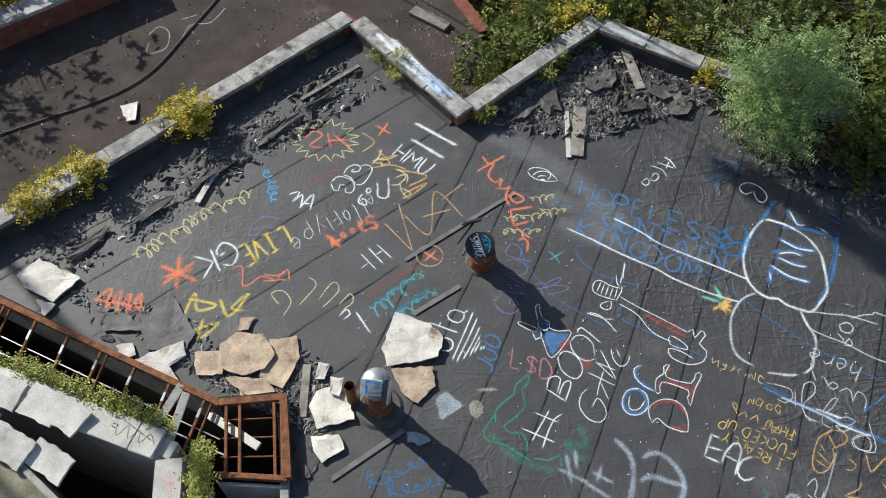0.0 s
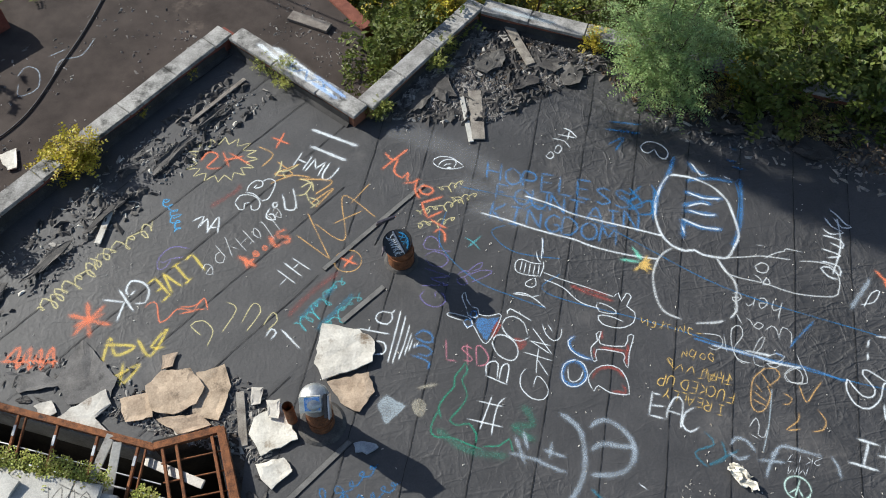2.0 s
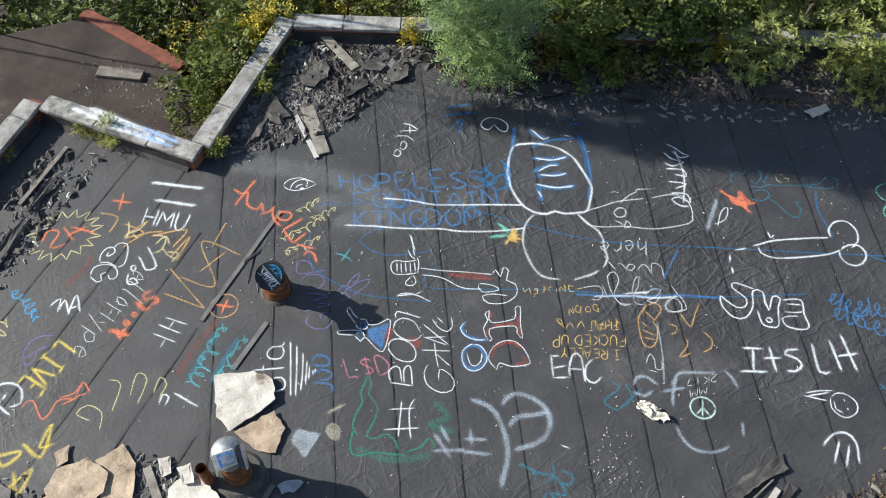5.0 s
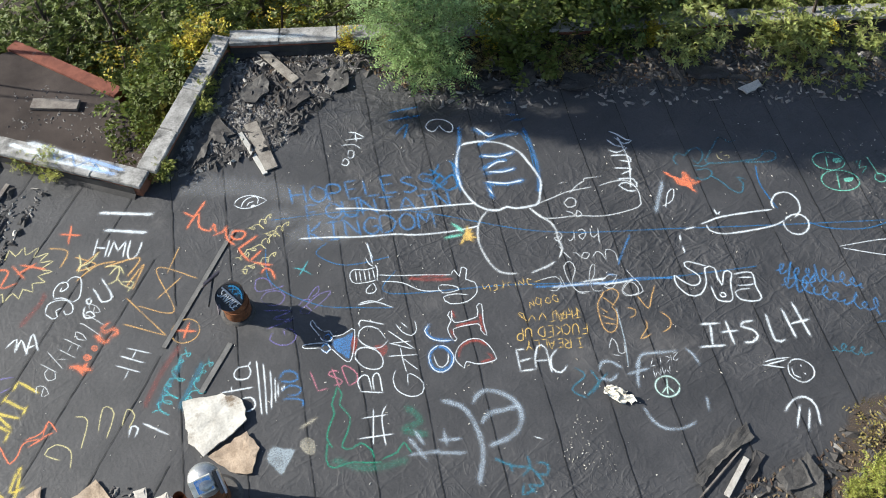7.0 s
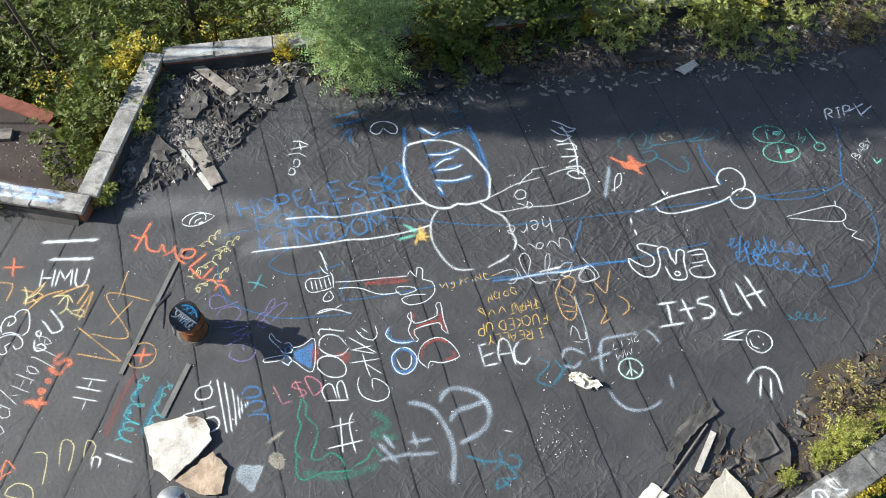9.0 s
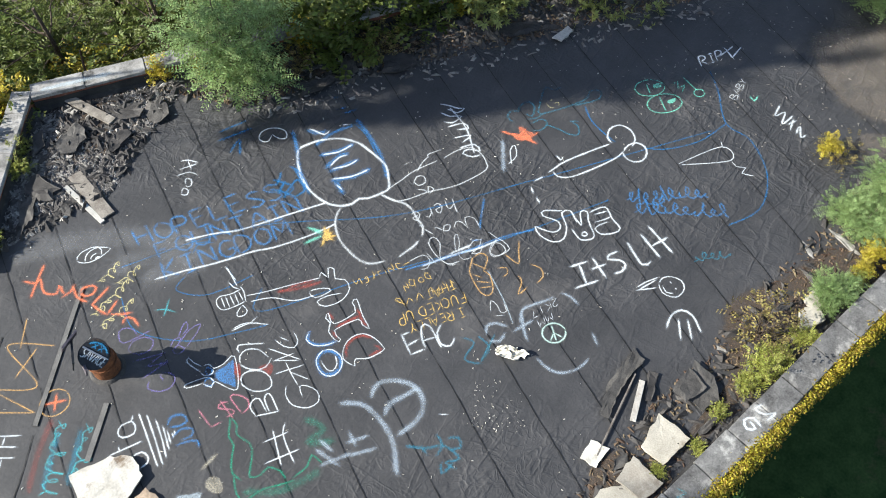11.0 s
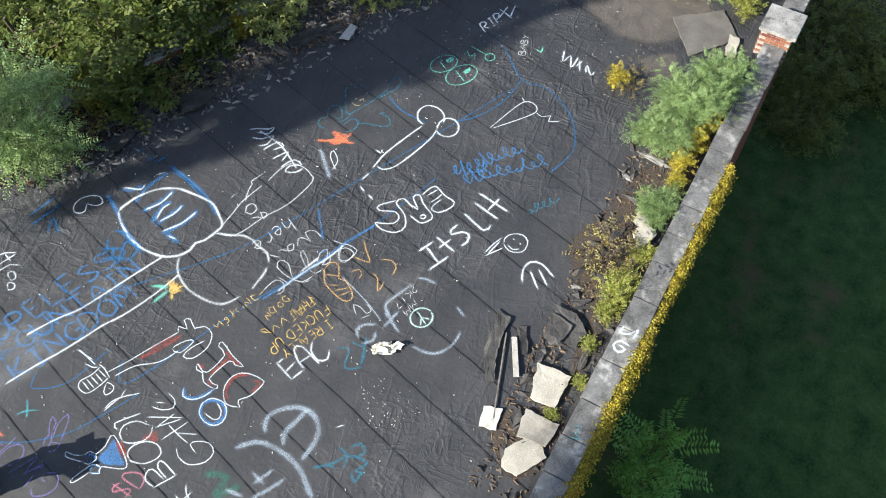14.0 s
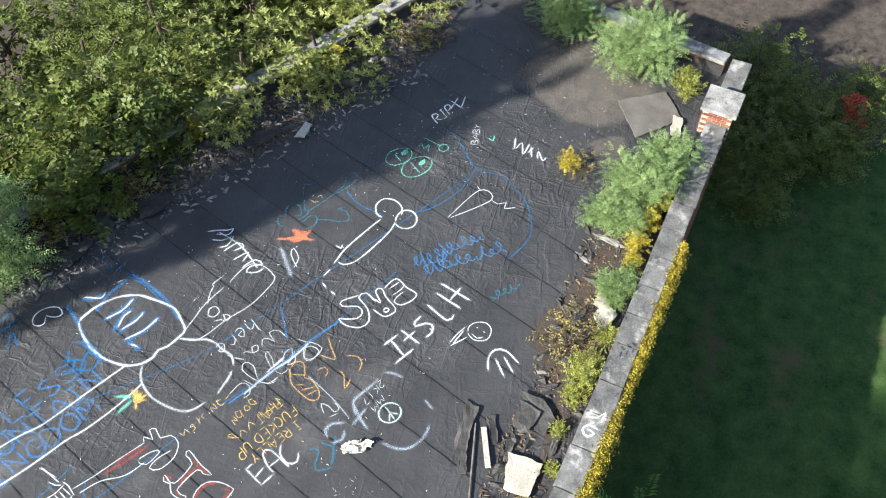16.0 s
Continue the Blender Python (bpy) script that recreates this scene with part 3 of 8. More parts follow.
def ribbon(bm, uv, pts, width, z, rng):
    """One sprayed line: three columns, so that the paint thins from the middle to the edges and at the ends."""
    n = len(pts)
    rows = []
    d0 = (pts[1] - pts[0]).normalized() if n > 1 else Vector((1, 0))
    for i in range(n):
        d = pts[min(i + 1, n - 1)] - pts[max(i - 1, 0)]
        d = d.normalized() if d.length > 1e-6 else d0
        nrm = Vector((-d.y, d.x))
        w = width * 0.7 * (1 + rng.uniform(-0.14, 0.14))
        p = pts[i]
        if i == 0:
            p = p - d * width * 0.3
        if i == n - 1:
            p = p + d * width * 0.3
        rows.append([bm.verts.new((*(p + nrm * s * w), z)) for s in (-1, 0, 1)])
    for i in range(n - 1):
        for k, (v0, v1) in enumerate(((0, 1), (1, 0))):
            f = bm.faces.new((rows[i][k], rows[i + 1][k], rows[i + 1][k + 1], rows[i][k + 1]))
            e0 = 0.45 if i == 0 else 1
            e1 = 0.45 if i == n - 2 else 1
            for lp, val in zip(f.loops, (v0 * e0, v0 * e1, v1 * e1, v1 * e0)):
                lp[uv].uv = (0, val)


def paint(name, label, lines, width, material, group="", blobs=(), piece="stroke"):
    """A painted sign as one thing: its strokes (or letters) and filled patches are parts that lie on the roof."""
    rng = random.Random(len(bpy.data.objects))
    z = PAINT_Z[0]
    PAINT_Z[0] += 0.00022
    first = lines[0][0] if lines else blobs[0]
    ox, oy = first[0]
    owner = tagged(new(name), label, "graffiti", group)
    owner.location = (ox, oy, z)

    def finish(bm, kind):
        for f in bm.faces:
            f.normal_update()
            if f.normal.z < 0:
                f.normal_flip()
        ob = part(kind, bm, material, owner)
        ob.visible_shadow = False

    k = 0
    for line in lines:
        bm = bmesh.new()
        uv = bm.loops.layers.uv.new("UVMap")
        strokes = [line] if piece == "stroke" else [(s, False) for s in line]
        for pts, closed in strokes:
            ribbon(bm, uv, smooth([(q[0] - ox, q[1] - oy) for q in pts], closed), width, 0.00003 * k, rng)
            k += 1
        finish(bm, piece)
    for outline in blobs:
        bm = bmesh.new()
        uv = bm.loops.layers.uv.new("UVMap")
        pts = smooth([(q[0] - ox, q[1] - oy) for q in outline], True, 0.08)[:-1]
        c = sum(pts, Vector((0, 0))) / len(pts)
        mid = bm.verts.new((*c, 0.0001))
        inner = [bm.verts.new((*(c + (p - c) * 0.72), 0.0001)) for p in pts]
        rim = [bm.verts.new((*(c + (p - c) * (1 + rng.uniform(-0.06, 0.08))), 0.0001)) for p in pts]
        for i in range(len(pts)):
            j = (i + 1) % len(pts)
            f = bm.faces.new((mid, inner[i], inner[j]))
            for lp in f.loops:
                lp[uv].uv = (0, 1)
            f = bm.faces.new((inner[i], rim[i], rim[j], inner[j]))
            for lp, val in zip(f.loops, (1, 0, 0, 1)):
                lp[uv].uv = (0, val)
        finish(bm, "filled_patch")
    return owner


def word(text, ox, oy, ax, ay, ux, uy, width, material, label, wobble=0.05):
    """A hand-sprayed word from the foot of its first letter; (ax, ay): along the whole word, (ux, uy): a letter's height."""
    rng = random.Random(sum(map(ord, text)))
    o, a, u = Vector((ox, oy)), Vector((ax, ay)), Vector((ux, uy))
    adv = [0.45 if c == " " else 0.9 if c in "MWmw#" else 0.8 for c in text]
    total = sum(adv) - 0.15
    lines, x = [], 0.0
    for c, w in zip(text, adv):
        if c != " ":
            lift = rng.uniform(-wobble, wobble)
            grow = 1 + rng.uniform(-2 * wobble, 2 * wobble)
            letter = []
            for s in GLYPHS[c].split("|"):
                pts = []
                for q in s.split():
                    gx, gy = (float(k) for k in q.split(","))
                    gx += rng.uniform(-wobble, wobble) * 0.6
                    gy = gy * grow + lift + rng.uniform(-wobble, wobble) * 0.6
                    pts.append(o + a * ((x + gx) / total) + u * gy)
                letter.append(pts)
            lines.append(letter)
        x += w
    return paint("sprayed_word", label, lines, width, material, "sprayed writing", piece="letter")


def ring(cx, cy, rx, ry, turn=0.0, n=12, start=0.0, end=360.0):
    out = []
    for i in range(n):
        a = radians(start + (end - start) * i / (n if end - start >= 360 else n - 1))
        k = 1 + 0.05 * noise.noise(Vector((cx + math.cos(a), cy + math.sin(a), 1.7)))
        x, y = rx * k * math.cos(a), ry * k * math.sin(a)
        t = radians(turn)
        out.append((cx + x * math.cos(t) - y * math.sin(t), cy + x * math.sin(t) + y * math.cos(t)))
    return out


def scrawl(x0, y0, x1, y1, height, n=8, slant=0.3, seed=1):
    """An unreadable scribbled line of writing between two places."""
    rng = random.Random(seed)
    p, q = Vector((x0, y0)), Vector((x1, y1))
    d = q - p
    u = Vector((-d.y, d.x)).normalized() * height
    pts = []
    tall = 0.6
    for i in range(4 * n + 1):
        if i % 4 == 0:
            tall = rng.choice((0.3, 0.6, 1.0, 0.5, 0.8))
        ph = math.pi / 2 * i
        t = i / (4 * n)
        pts.append(p + d * (t + 0.42 * math.sin(ph) / n + rng.uniform(-0.2, 0.2) / n) + u * (0.5 * (1 - math.cos(ph)) * tall + rng.uniform(-0.16, 0.16)))
    return pts

paint("dried_silt", "dusty brown silt dried on the far membrane", [], 0.100, P_SILT, "silt", blobs=[[(15.33, 3.81), (16.94, 2.83), (16.87, 1.70), (15.91, 0.18), (14.44, 0.56), (13.74, 1.56), (14.12, 2.68)], [(13.57, 1.53), (14.01, 0.74), (12.94, 0.77), (12.92, 1.38)]])
paint("washed_soil", "brown soil washed against the south parapet", [], 0.100, P_SOIL, "silt", blobs=[[(8.41, 1.58), (9.73, 1.08), (11.02, 0.73), (11.42, 0.10), (9.60, 0.15), (7.50, 0.31), (6.26, 0.36), (5.49, 0.49), (5.57, 0.73), (7.00, 0.70)], [(4.56, 1.61), (5.13, 1.41), (4.87, 0.77), (4.31, 0.49), (3.86, 1.03)]])
paint("washed_soil", "brown soil washed against the north parapet", [], 0.100, P_SOIL, "silt", blobs=[[(5.80, 13.03), (7.20, 12.51), (7.93, 11.43), (9.20, 10.70), (10.31, 9.77), (9.84, 9.21), (8.56, 9.86), (7.38, 10.63), (6.40, 11.27)], [(3.14, 14.17), (4.17, 14.09), (5.71, 12.88), (5.02, 12.17), (3.15, 12.12), (2.33, 12.49)]])
paint("paint_haze", "pale overspray haze on the black roof membrane", [([(1.07, 11.63), (1.89, 11.09), (2.71, 10.32), (3.34, 9.48)], False), ([(2.10, 10.09), (2.85, 9.68), (3.11, 9.28)], False), ([(2.28, 9.52), (3.18, 8.98)], False)], 0.750, P_HAZE, "sprayed drawings")
paint("sprayed_mark", "two plain white sprayed bars on black membrane", [([(-0.56, 11.96), (0.27, 11.37)], False), ([(-0.63, 11.54), (0.01, 11.05)], False)], 0.110, P_WHITE, "sprayed writing")
word("HMU", -1.03, 11.11, 0.67, -0.51, 0.22, 0.29, 0.060, P_WHITE, "white sprayed word HMU on black roof membrane")
paint("sprayed_drawing", "yellow sprayed sun outline with spikes on membrane", [([(-1.88, 11.52), (-1.67, 11.41), (-1.91, 11.36), (-1.76, 11.21), (-2.01, 11.24), (-1.94, 11.06), (-2.15, 11.15), (-2.19, 10.98), (-2.33, 11.13), (-2.45, 10.98), (-2.51, 11.15), (-2.71, 11.06), (-2.67, 11.24), (-2.91, 11.21), (-2.78, 11.37), (-3.03, 11.41), (-2.83, 11.52), (-3.05, 11.62), (-2.81, 11.67), (-2.97, 11.83), (-2.72, 11.80), (-2.79, 11.98), (-2.57, 11.88), (-2.54, 12.07), (-2.39, 11.91), (-2.26, 12.07), (-2.20, 11.88), (-2.00, 11.98), (-2.04, 11.80), (-1.79, 11.83), (-1.93, 11.67), (-1.68, 11.62)], True)], 0.050, P_CREAM, "sprayed drawings")
paint("sprayed_scribble", "orange sprayed lettering scribble inside a sun", [([(-2.76, 11.56), (-2.60, 11.75), (-2.42, 11.63), (-2.65, 11.37), (-2.38, 11.31)], False), ([(-2.32, 11.71), (-2.23, 11.31)], False), ([(-2.32, 11.49), (-1.94, 11.52)], False), ([(-2.20, 11.66), (-1.84, 11.31)], False)], 0.080, P_ORANGE, "sprayed drawings")
paint("sprayed_drawing", "small orange sprayed cross on black membrane", [([(-1.35, 11.90), (-1.04, 11.66)], False), ([(-1.10, 11.97), (-1.31, 11.60)], False)], 0.080, P_ORANGE, "sprayed drawings")
paint("sprayed_scribble", "tan sprayed lettering scribble on black membrane", [([(-1.63, 11.71), (-1.37, 11.46), (-1.61, 11.20)], False), ([(-1.30, 11.27), (-1.04, 10.91), (-1.38, 10.98), (-0.88, 11.13)], False), ([(-1.48, 10.77), (-1.04, 10.88), (-0.71, 10.77)], False)], 0.060, P_AMBER, "sprayed drawings")
paint("sprayed_scribble", "tan sprayed letter strokes on black membrane", [([(-0.78, 10.16), (-0.32, 10.43), (-0.69, 10.06)], False), ([(-0.93, 10.77), (-0.32, 10.61), (-0.67, 10.36)], False)], 0.070, P_AMBER, "sprayed drawings")
word("GK", -3.89, 9.13, -0.70, -0.35, 0.23, -0.47, 0.070, P_WHITE, "white sprayed letters GK on black roof membrane")
word("LIVE", -2.98, 9.41, -0.82, -0.50, 0.22, -0.38, 0.090, P_YELLOW, "yellow sprayed word LIVE on black roof membrane")
word("Hype", -2.07, 9.80, -0.79, -0.74, 0.21, -0.36, 0.035, P_CHALKW, "thin white sprayed word Hype on membrane")
word("ello-", -1.40, 10.22, -0.66, -0.63, 0.20, -0.43, 0.035, P_CHALKW, "thin white sprayed letters ello on membrane")
paint("sprayed_mark", "two broad teal sprayed bars on membrane", [([(-0.50, 8.32), (-1.22, 7.74)], False), ([(-0.24, 8.06), (-0.93, 7.51)], False)], 0.170, P_TEAL, "sprayed writing")
paint("sprayed_scribble", "teal and yellow scribbled writing on black membrane", [(scrawl(-0.40, 8.47, -1.34, 7.68, 0.28, 8, 0.3, 20), False), (scrawl(-0.14, 8.09, -0.93, 7.46, 0.25, 6, 0.3, 20), False)], 0.050, P_CYAN, "sprayed drawings")
paint("sprayed_scribble", "long yellow scrawled writing on black membrane", [(scrawl(-3.68, 10.29, -4.83, 9.63, 0.30, 7, 0.3, 21), False), (scrawl(-4.72, 9.63, -5.71, 8.81, 0.35, 8, 0.3, 21), False)], 0.060, P_CREAM, "sprayed drawings")
paint("sprayed_scribble", "yellow sprayed letter strokes on black membrane", [([(-4.55, 7.51), (-4.42, 7.97), (-4.32, 7.63), (-4.01, 7.74), (-4.50, 7.86)], False), ([(-4.45, 7.18), (-3.93, 7.38), (-4.23, 7.07), (-4.19, 7.46)], False), ([(-3.95, 7.86), (-3.75, 7.51), (-3.46, 7.97), (-3.73, 7.68), (-3.52, 7.63)], False)], 0.100, P_YELLOW, "sprayed drawings")
paint("sprayed_drawing", "orange sprayed asterisk on black membrane", [([(-5.12, 8.56), (-4.43, 8.23)], False), ([(-4.81, 8.75), (-4.77, 8.07)], False), ([(-4.52, 8.63), (-5.05, 8.15)], False), ([(-5.03, 8.32), (-4.54, 8.47)], False)], 0.140, P_ORANGE, "sprayed drawings")
paint("sprayed_scribble", "orange sprayed zigzag scribble on black membrane", [([(-6.14, 7.88), (-5.92, 8.07), (-5.94, 7.68), (-5.74, 8.03), (-5.74, 7.63), (-5.56, 7.97), (-5.55, 7.60), (-5.37, 7.97), (-5.35, 7.60)], False), ([(-6.20, 7.86), (-5.27, 7.68)], False)], 0.110, P_ORANGE, "sprayed drawings")
paint("sprayed_scribble", "white sprayed letters on black membrane", [([(-2.96, 10.16), (-2.75, 10.22), (-2.86, 9.98), (-2.69, 10.16), (-2.70, 9.85)], False), ([(-2.72, 9.85), (-2.48, 10.16), (-2.52, 9.80)], False), ([(-2.68, 9.96), (-2.51, 9.93)], False)], 0.060, P_WHITE, "sprayed drawings")
paint("sprayed_scribble", "light blue scribbled writing on black membrane", [(scrawl(-3.49, 10.77, -3.27, 9.96, 0.28, 6, 0.3, 28), False)], 0.060, P_SKY, "sprayed drawings")
paint("sprayed_scribble", "large tan sprayed capital letters on membrane", [([(-1.10, 9.50), (-0.56, 8.87)], False), ([(-0.56, 8.87), (-0.85, 9.96)], False), ([(-0.74, 9.69), (-0.25, 9.24), (-0.15, 10.22), (0.38, 9.63)], False), ([(-0.41, 9.63), (0.17, 9.82)], False), ([(-0.04, 10.02), (0.39, 10.43)], False)], 0.045, P_AMBER, "sprayed drawings")
paint("sprayed_drawing", "orange sprayed cross inside a thin circle", [(ring(-0.24, 8.77, 0.25, 0.23, -0), True)], 0.040, P_AMBER, "sprayed drawings")
paint("sprayed_drawing", "orange sprayed cross on black membrane", [([(-0.37, 8.87), (-0.09, 8.66)], False), ([(-0.12, 8.88), (-0.35, 8.65)], False)], 0.080, P_ORANGE, "sprayed drawings")
paint("sprayed_scribble", "dark red sprayed streak on black membrane", [([(-1.39, 7.86), (-0.95, 8.24), (-0.45, 8.56)], False), ([(-2.61, 10.43), (-2.13, 10.70), (-2.03, 10.84)], False)], 0.160, P_REDT, "sprayed drawings")
paint("sprayed_scribble", "yellow and white thin sprayed curls", [([(-2.89, 7.74), (-3.06, 7.97), (-2.86, 8.03), (-2.69, 7.80), (-2.81, 7.51)], False), ([(-2.54, 7.74), (-2.27, 8.15), (-2.43, 8.32)], False), ([(-2.20, 7.86), (-1.97, 8.21), (-1.86, 8.03), (-2.13, 7.68)], False), ([(-1.84, 7.74), (-1.65, 7.97), (-1.59, 7.80), (-1.78, 7.63)], False)], 0.040, P_CREAM, "sprayed drawings")
paint("sprayed_scribble", "white sprayed small letters and exclamation stroke", [([(-1.82, 7.51), (-1.71, 7.65), (-1.63, 7.56), (-1.74, 7.45)], False), ([(-1.53, 7.60), (-1.26, 7.18)], False)], 0.060, P_WHITE, "sprayed drawings")
paint("sprayed_drawing", "pale blue filled sprayed heart on membrane", [], 0.100, P_PALE, "sprayed drawings", blobs=[[(-0.15, 5.97), (0.06, 6.12), (0.22, 5.97), (0.38, 5.84), (0.15, 5.67), (-0.06, 5.54), (-0.11, 5.77)]])
paint("sprayed_drawing", "cream splash of paint on black membrane", [([(0.57, 6.12), (0.90, 6.12)], False)], 0.100, P_CREAMF, "sprayed drawings", blobs=[[(0.41, 5.87), (0.57, 5.97), (0.69, 5.80), (0.56, 5.57), (0.44, 5.67)]])
word("GWOP", 1.30, 7.49, 0.38, 1.44, -0.42, 0.16, 0.040, P_PURPLE, "purple sprayed word GWOP on black membrane")
word("L$D", 1.14, 6.56, 0.68, -0.29, 0.06, 0.36, 0.050, P_PINK, "pink sprayed letters on black roof membrane")
paint("sprayed_scribble", "green sprayed smudge on black membrane", [([(2.23, 5.48), (2.29, 5.15), (1.98, 5.18), (2.24, 4.89)], False), ([(0.77, 5.35), (1.15, 4.94), (1.75, 4.71)], False)], 0.200, P_GREENT, "sprayed drawings")
word("I REALLY", 5.44, 4.90, -0.87, 0.49, -0.09, -0.15, 0.036, P_AMBERF, "amber sprayed words I really")
word("FUCKED UP", 5.68, 5.08, -1.10, 0.59, -0.11, -0.17, 0.036, P_AMBERF, "amber sprayed words on black membrane")
word("THAT", 5.77, 5.39, -0.50, 0.23, -0.11, -0.17, 0.036, P_AMBERF, "amber sprayed word that on membrane")
word("here", 7.09, 6.54, -0.77, 0.38, -0.20, -0.29, 0.040, P_CHALKW, "thin white sprayed word here on membrane")
word("HOPELESS", 2.58, 10.13, 2.48, -1.18, 0.12, 0.36, 0.075, P_BLUEB, "faded blue sprayed word hopeless on membrane")
word("FOUNTAIN", 2.64, 9.63, 2.44, -1.20, 0.13, 0.35, 0.075, P_BLUEB, "faded blue sprayed word fountain on membrane")
word("KINGDOM", 2.45, 9.22, 2.12, -1.00, 0.15, 0.35, 0.075, P_BLUEB, "faded blue sprayed word kingdom on membrane")
paint("sprayed_scribble", "blue sprayed scribble beside large circle", [([(5.20, 9.41), (5.33, 9.00), (5.04, 8.95), (5.50, 9.06), (5.44, 8.77)], False), ([(5.65, 9.29), (5.41, 8.63)], False), ([(5.31, 11.07), (5.87, 10.88)], False), ([(5.15, 10.91), (5.80, 10.66)], False), ([(5.11, 10.52), (5.44, 10.62), (5.20, 10.34)], False)], 0.080, P_BLUE, "sprayed drawings")
paint("sprayed_mark", "one faint white sprayed bar on membrane", [([(8.22, 6.22), (8.80, 6.70)], False)], 0.130, P_CHALK, "sprayed writing")
paint("sprayed_scribble", "thin white sprayed curl on black membrane", [([(8.42, 6.26), (8.67, 6.26), (8.86, 6.45), (8.71, 6.44), (8.45, 6.20)], False)], 0.040, P_WHITE, "sprayed drawings")
paint("sprayed_scribble", "long thin blue sprayed lines on membrane", [([(2.07, 10.03), (4.15, 8.95), (6.18, 7.04), (8.33, 5.71), (9.98, 4.73), (11.70, 3.73)], False), ([(3.44, 7.81), (3.11, 7.47), (4.98, 6.45), (6.90, 5.30), (8.98, 4.30)], False), ([(7.22, 9.20), (7.15, 8.81), (6.91, 8.30)], False)], 0.035, P_BLUE, "sprayed drawings")
paint("sprayed_scribble", "light blue scribbled writing on membrane", [(scrawl(9.19, 4.07, 9.51, 3.41, 0.30, 5, 0.3, 90), False), (scrawl(9.05, 3.79, 10.09, 2.42, 0.30, 10, 0.3, 90), False), (scrawl(9.51, 3.69, 10.27, 2.91, 0.30, 7, 0.3, 90), False)], 0.060, P_BLUEB, "sprayed drawings")
paint("sprayed_drawing", "mint green sprayed eyes with shaded pupils", [(ring(11.85, 5.30, 0.31, 0.22, -33), True), (ring(11.69, 4.84, 0.36, 0.25, -33), True), ([(11.91, 5.44), (11.72, 5.20)], False), ([(11.78, 5.02), (11.53, 4.70)], False), ([(12.21, 4.99), (12.38, 4.97), (12.22, 4.85), (12.38, 4.80), (12.15, 4.73)], False), ([(12.56, 4.99), (12.41, 4.50)], False), (ring(12.39, 4.46, 0.11, 0.10, -33), True)], 0.045, P_MINT, "sprayed drawings", blobs=[[(11.98, 5.31), (12.12, 5.20), (12.01, 5.12), (11.88, 5.24)], [(11.78, 4.85), (11.98, 4.75), (11.86, 4.69), (11.73, 4.77)]])
paint("sprayed_drawing", "white sprayed peace sign on black membrane", [(ring(6.07, 3.40, 0.20, 0.19, -33), True), ([(6.17, 3.53), (5.96, 3.26)], False), ([(6.08, 3.40), (5.89, 3.35)], False), ([(6.08, 3.40), (6.09, 3.23)], False)], 0.050, P_MINTW, "sprayed drawings")
word("2K17", 6.64, 3.78, -0.50, 0.18, -0.08, -0.12, 0.020, P_WHITE, "small white sprayed figures on membrane")
word("MM", 6.37, 3.69, -0.29, 0.08, -0.09, -0.13, 0.020, P_WHITE, "small white sprayed letters on membrane")
paint("sprayed_scribble", "thin pale purple sprayed line on membrane", [([(6.30, 5.04), (6.03, 4.48), (5.75, 4.03)], False)], 0.040, P_PALE, "sprayed drawings")
paint("sprayed_scribble", "teal sprayed letters on black membrane", [([(4.97, 4.54), (5.04, 4.31), (4.70, 4.23), (4.82, 3.96)], False), ([(5.18, 4.34), (5.14, 4.06), (4.85, 4.00), (5.39, 4.14)], False)], 0.060, P_TEAL, "sprayed drawings")
paint("sprayed_scribble", "cream scribbled lines of writing on membrane", [(scrawl(2.15, 10.17, 1.63, 10.09, 0.20, 4, 0.3, 104), False), (scrawl(2.35, 9.83, 1.82, 9.82, 0.22, 4, 0.3, 104), False), (scrawl(2.04, 9.75, 1.11, 9.62, 0.20, 6, 0.3, 104), False), (scrawl(1.84, 9.36, 1.09, 9.35, 0.20, 5, 0.3, 104), False)], 0.040, P_CREAM, "sprayed drawings")
paint("sprayed_scribble", "thin blue sprayed loops on black membrane", [([(2.71, 9.01), (2.42, 8.91), (2.73, 8.42), (3.51, 8.12)], False), ([(1.70, 9.53), (1.45, 8.83), (1.91, 7.98), (2.55, 7.49), (3.01, 7.19)], False), ([(3.32, 8.61), (3.22, 8.24)], False), ([(3.11, 9.28), (3.34, 9.36), (3.53, 9.16)], False)], 0.035, P_BLUE, "sprayed drawings")
paint("sprayed_scribble", "white thin strokes near drawn barrel", [([(3.32, 8.61), (3.17, 8.16)], False), ([(2.55, 7.59), (2.78, 7.50), (3.01, 7.19)], False), ([(3.68, 3.92), (3.78, 3.79)], False)], 0.035, P_WHITE, "sprayed drawings")
word("RIP", 13.06, 4.81, 0.50, -0.23, 0.19, 0.20, 0.060, P_WHITE, "white sprayed letters RIP on membrane")
paint("sprayed_scribble", "white sprayed crosses on black membrane", [([(13.55, 4.69), (14.01, 4.62)], False), ([(13.85, 4.77), (13.67, 4.41)], False), ([(13.70, 4.47), (14.09, 4.48)], False)], 0.060, P_WHITE, "sprayed drawings")
word("BABY", 12.71, 3.78, 0.62, 0.11, -0.02, 0.15, 0.040, P_CHALKW, "thin white sprayed word baby on membrane")
paint("sprayed_scribble", "white sprayed word strokes on membrane", [([(13.17, 3.05), (12.85, 2.98), (13.06, 2.88), (12.76, 2.77), (13.08, 2.71)], False), ([(12.81, 2.69), (13.02, 2.59)], False), ([(13.02, 2.66), (12.70, 2.57)], False), ([(12.70, 2.44), (12.92, 2.47), (12.69, 2.32), (12.81, 2.27)], False)], 0.070, P_WHITE, "sprayed drawings")
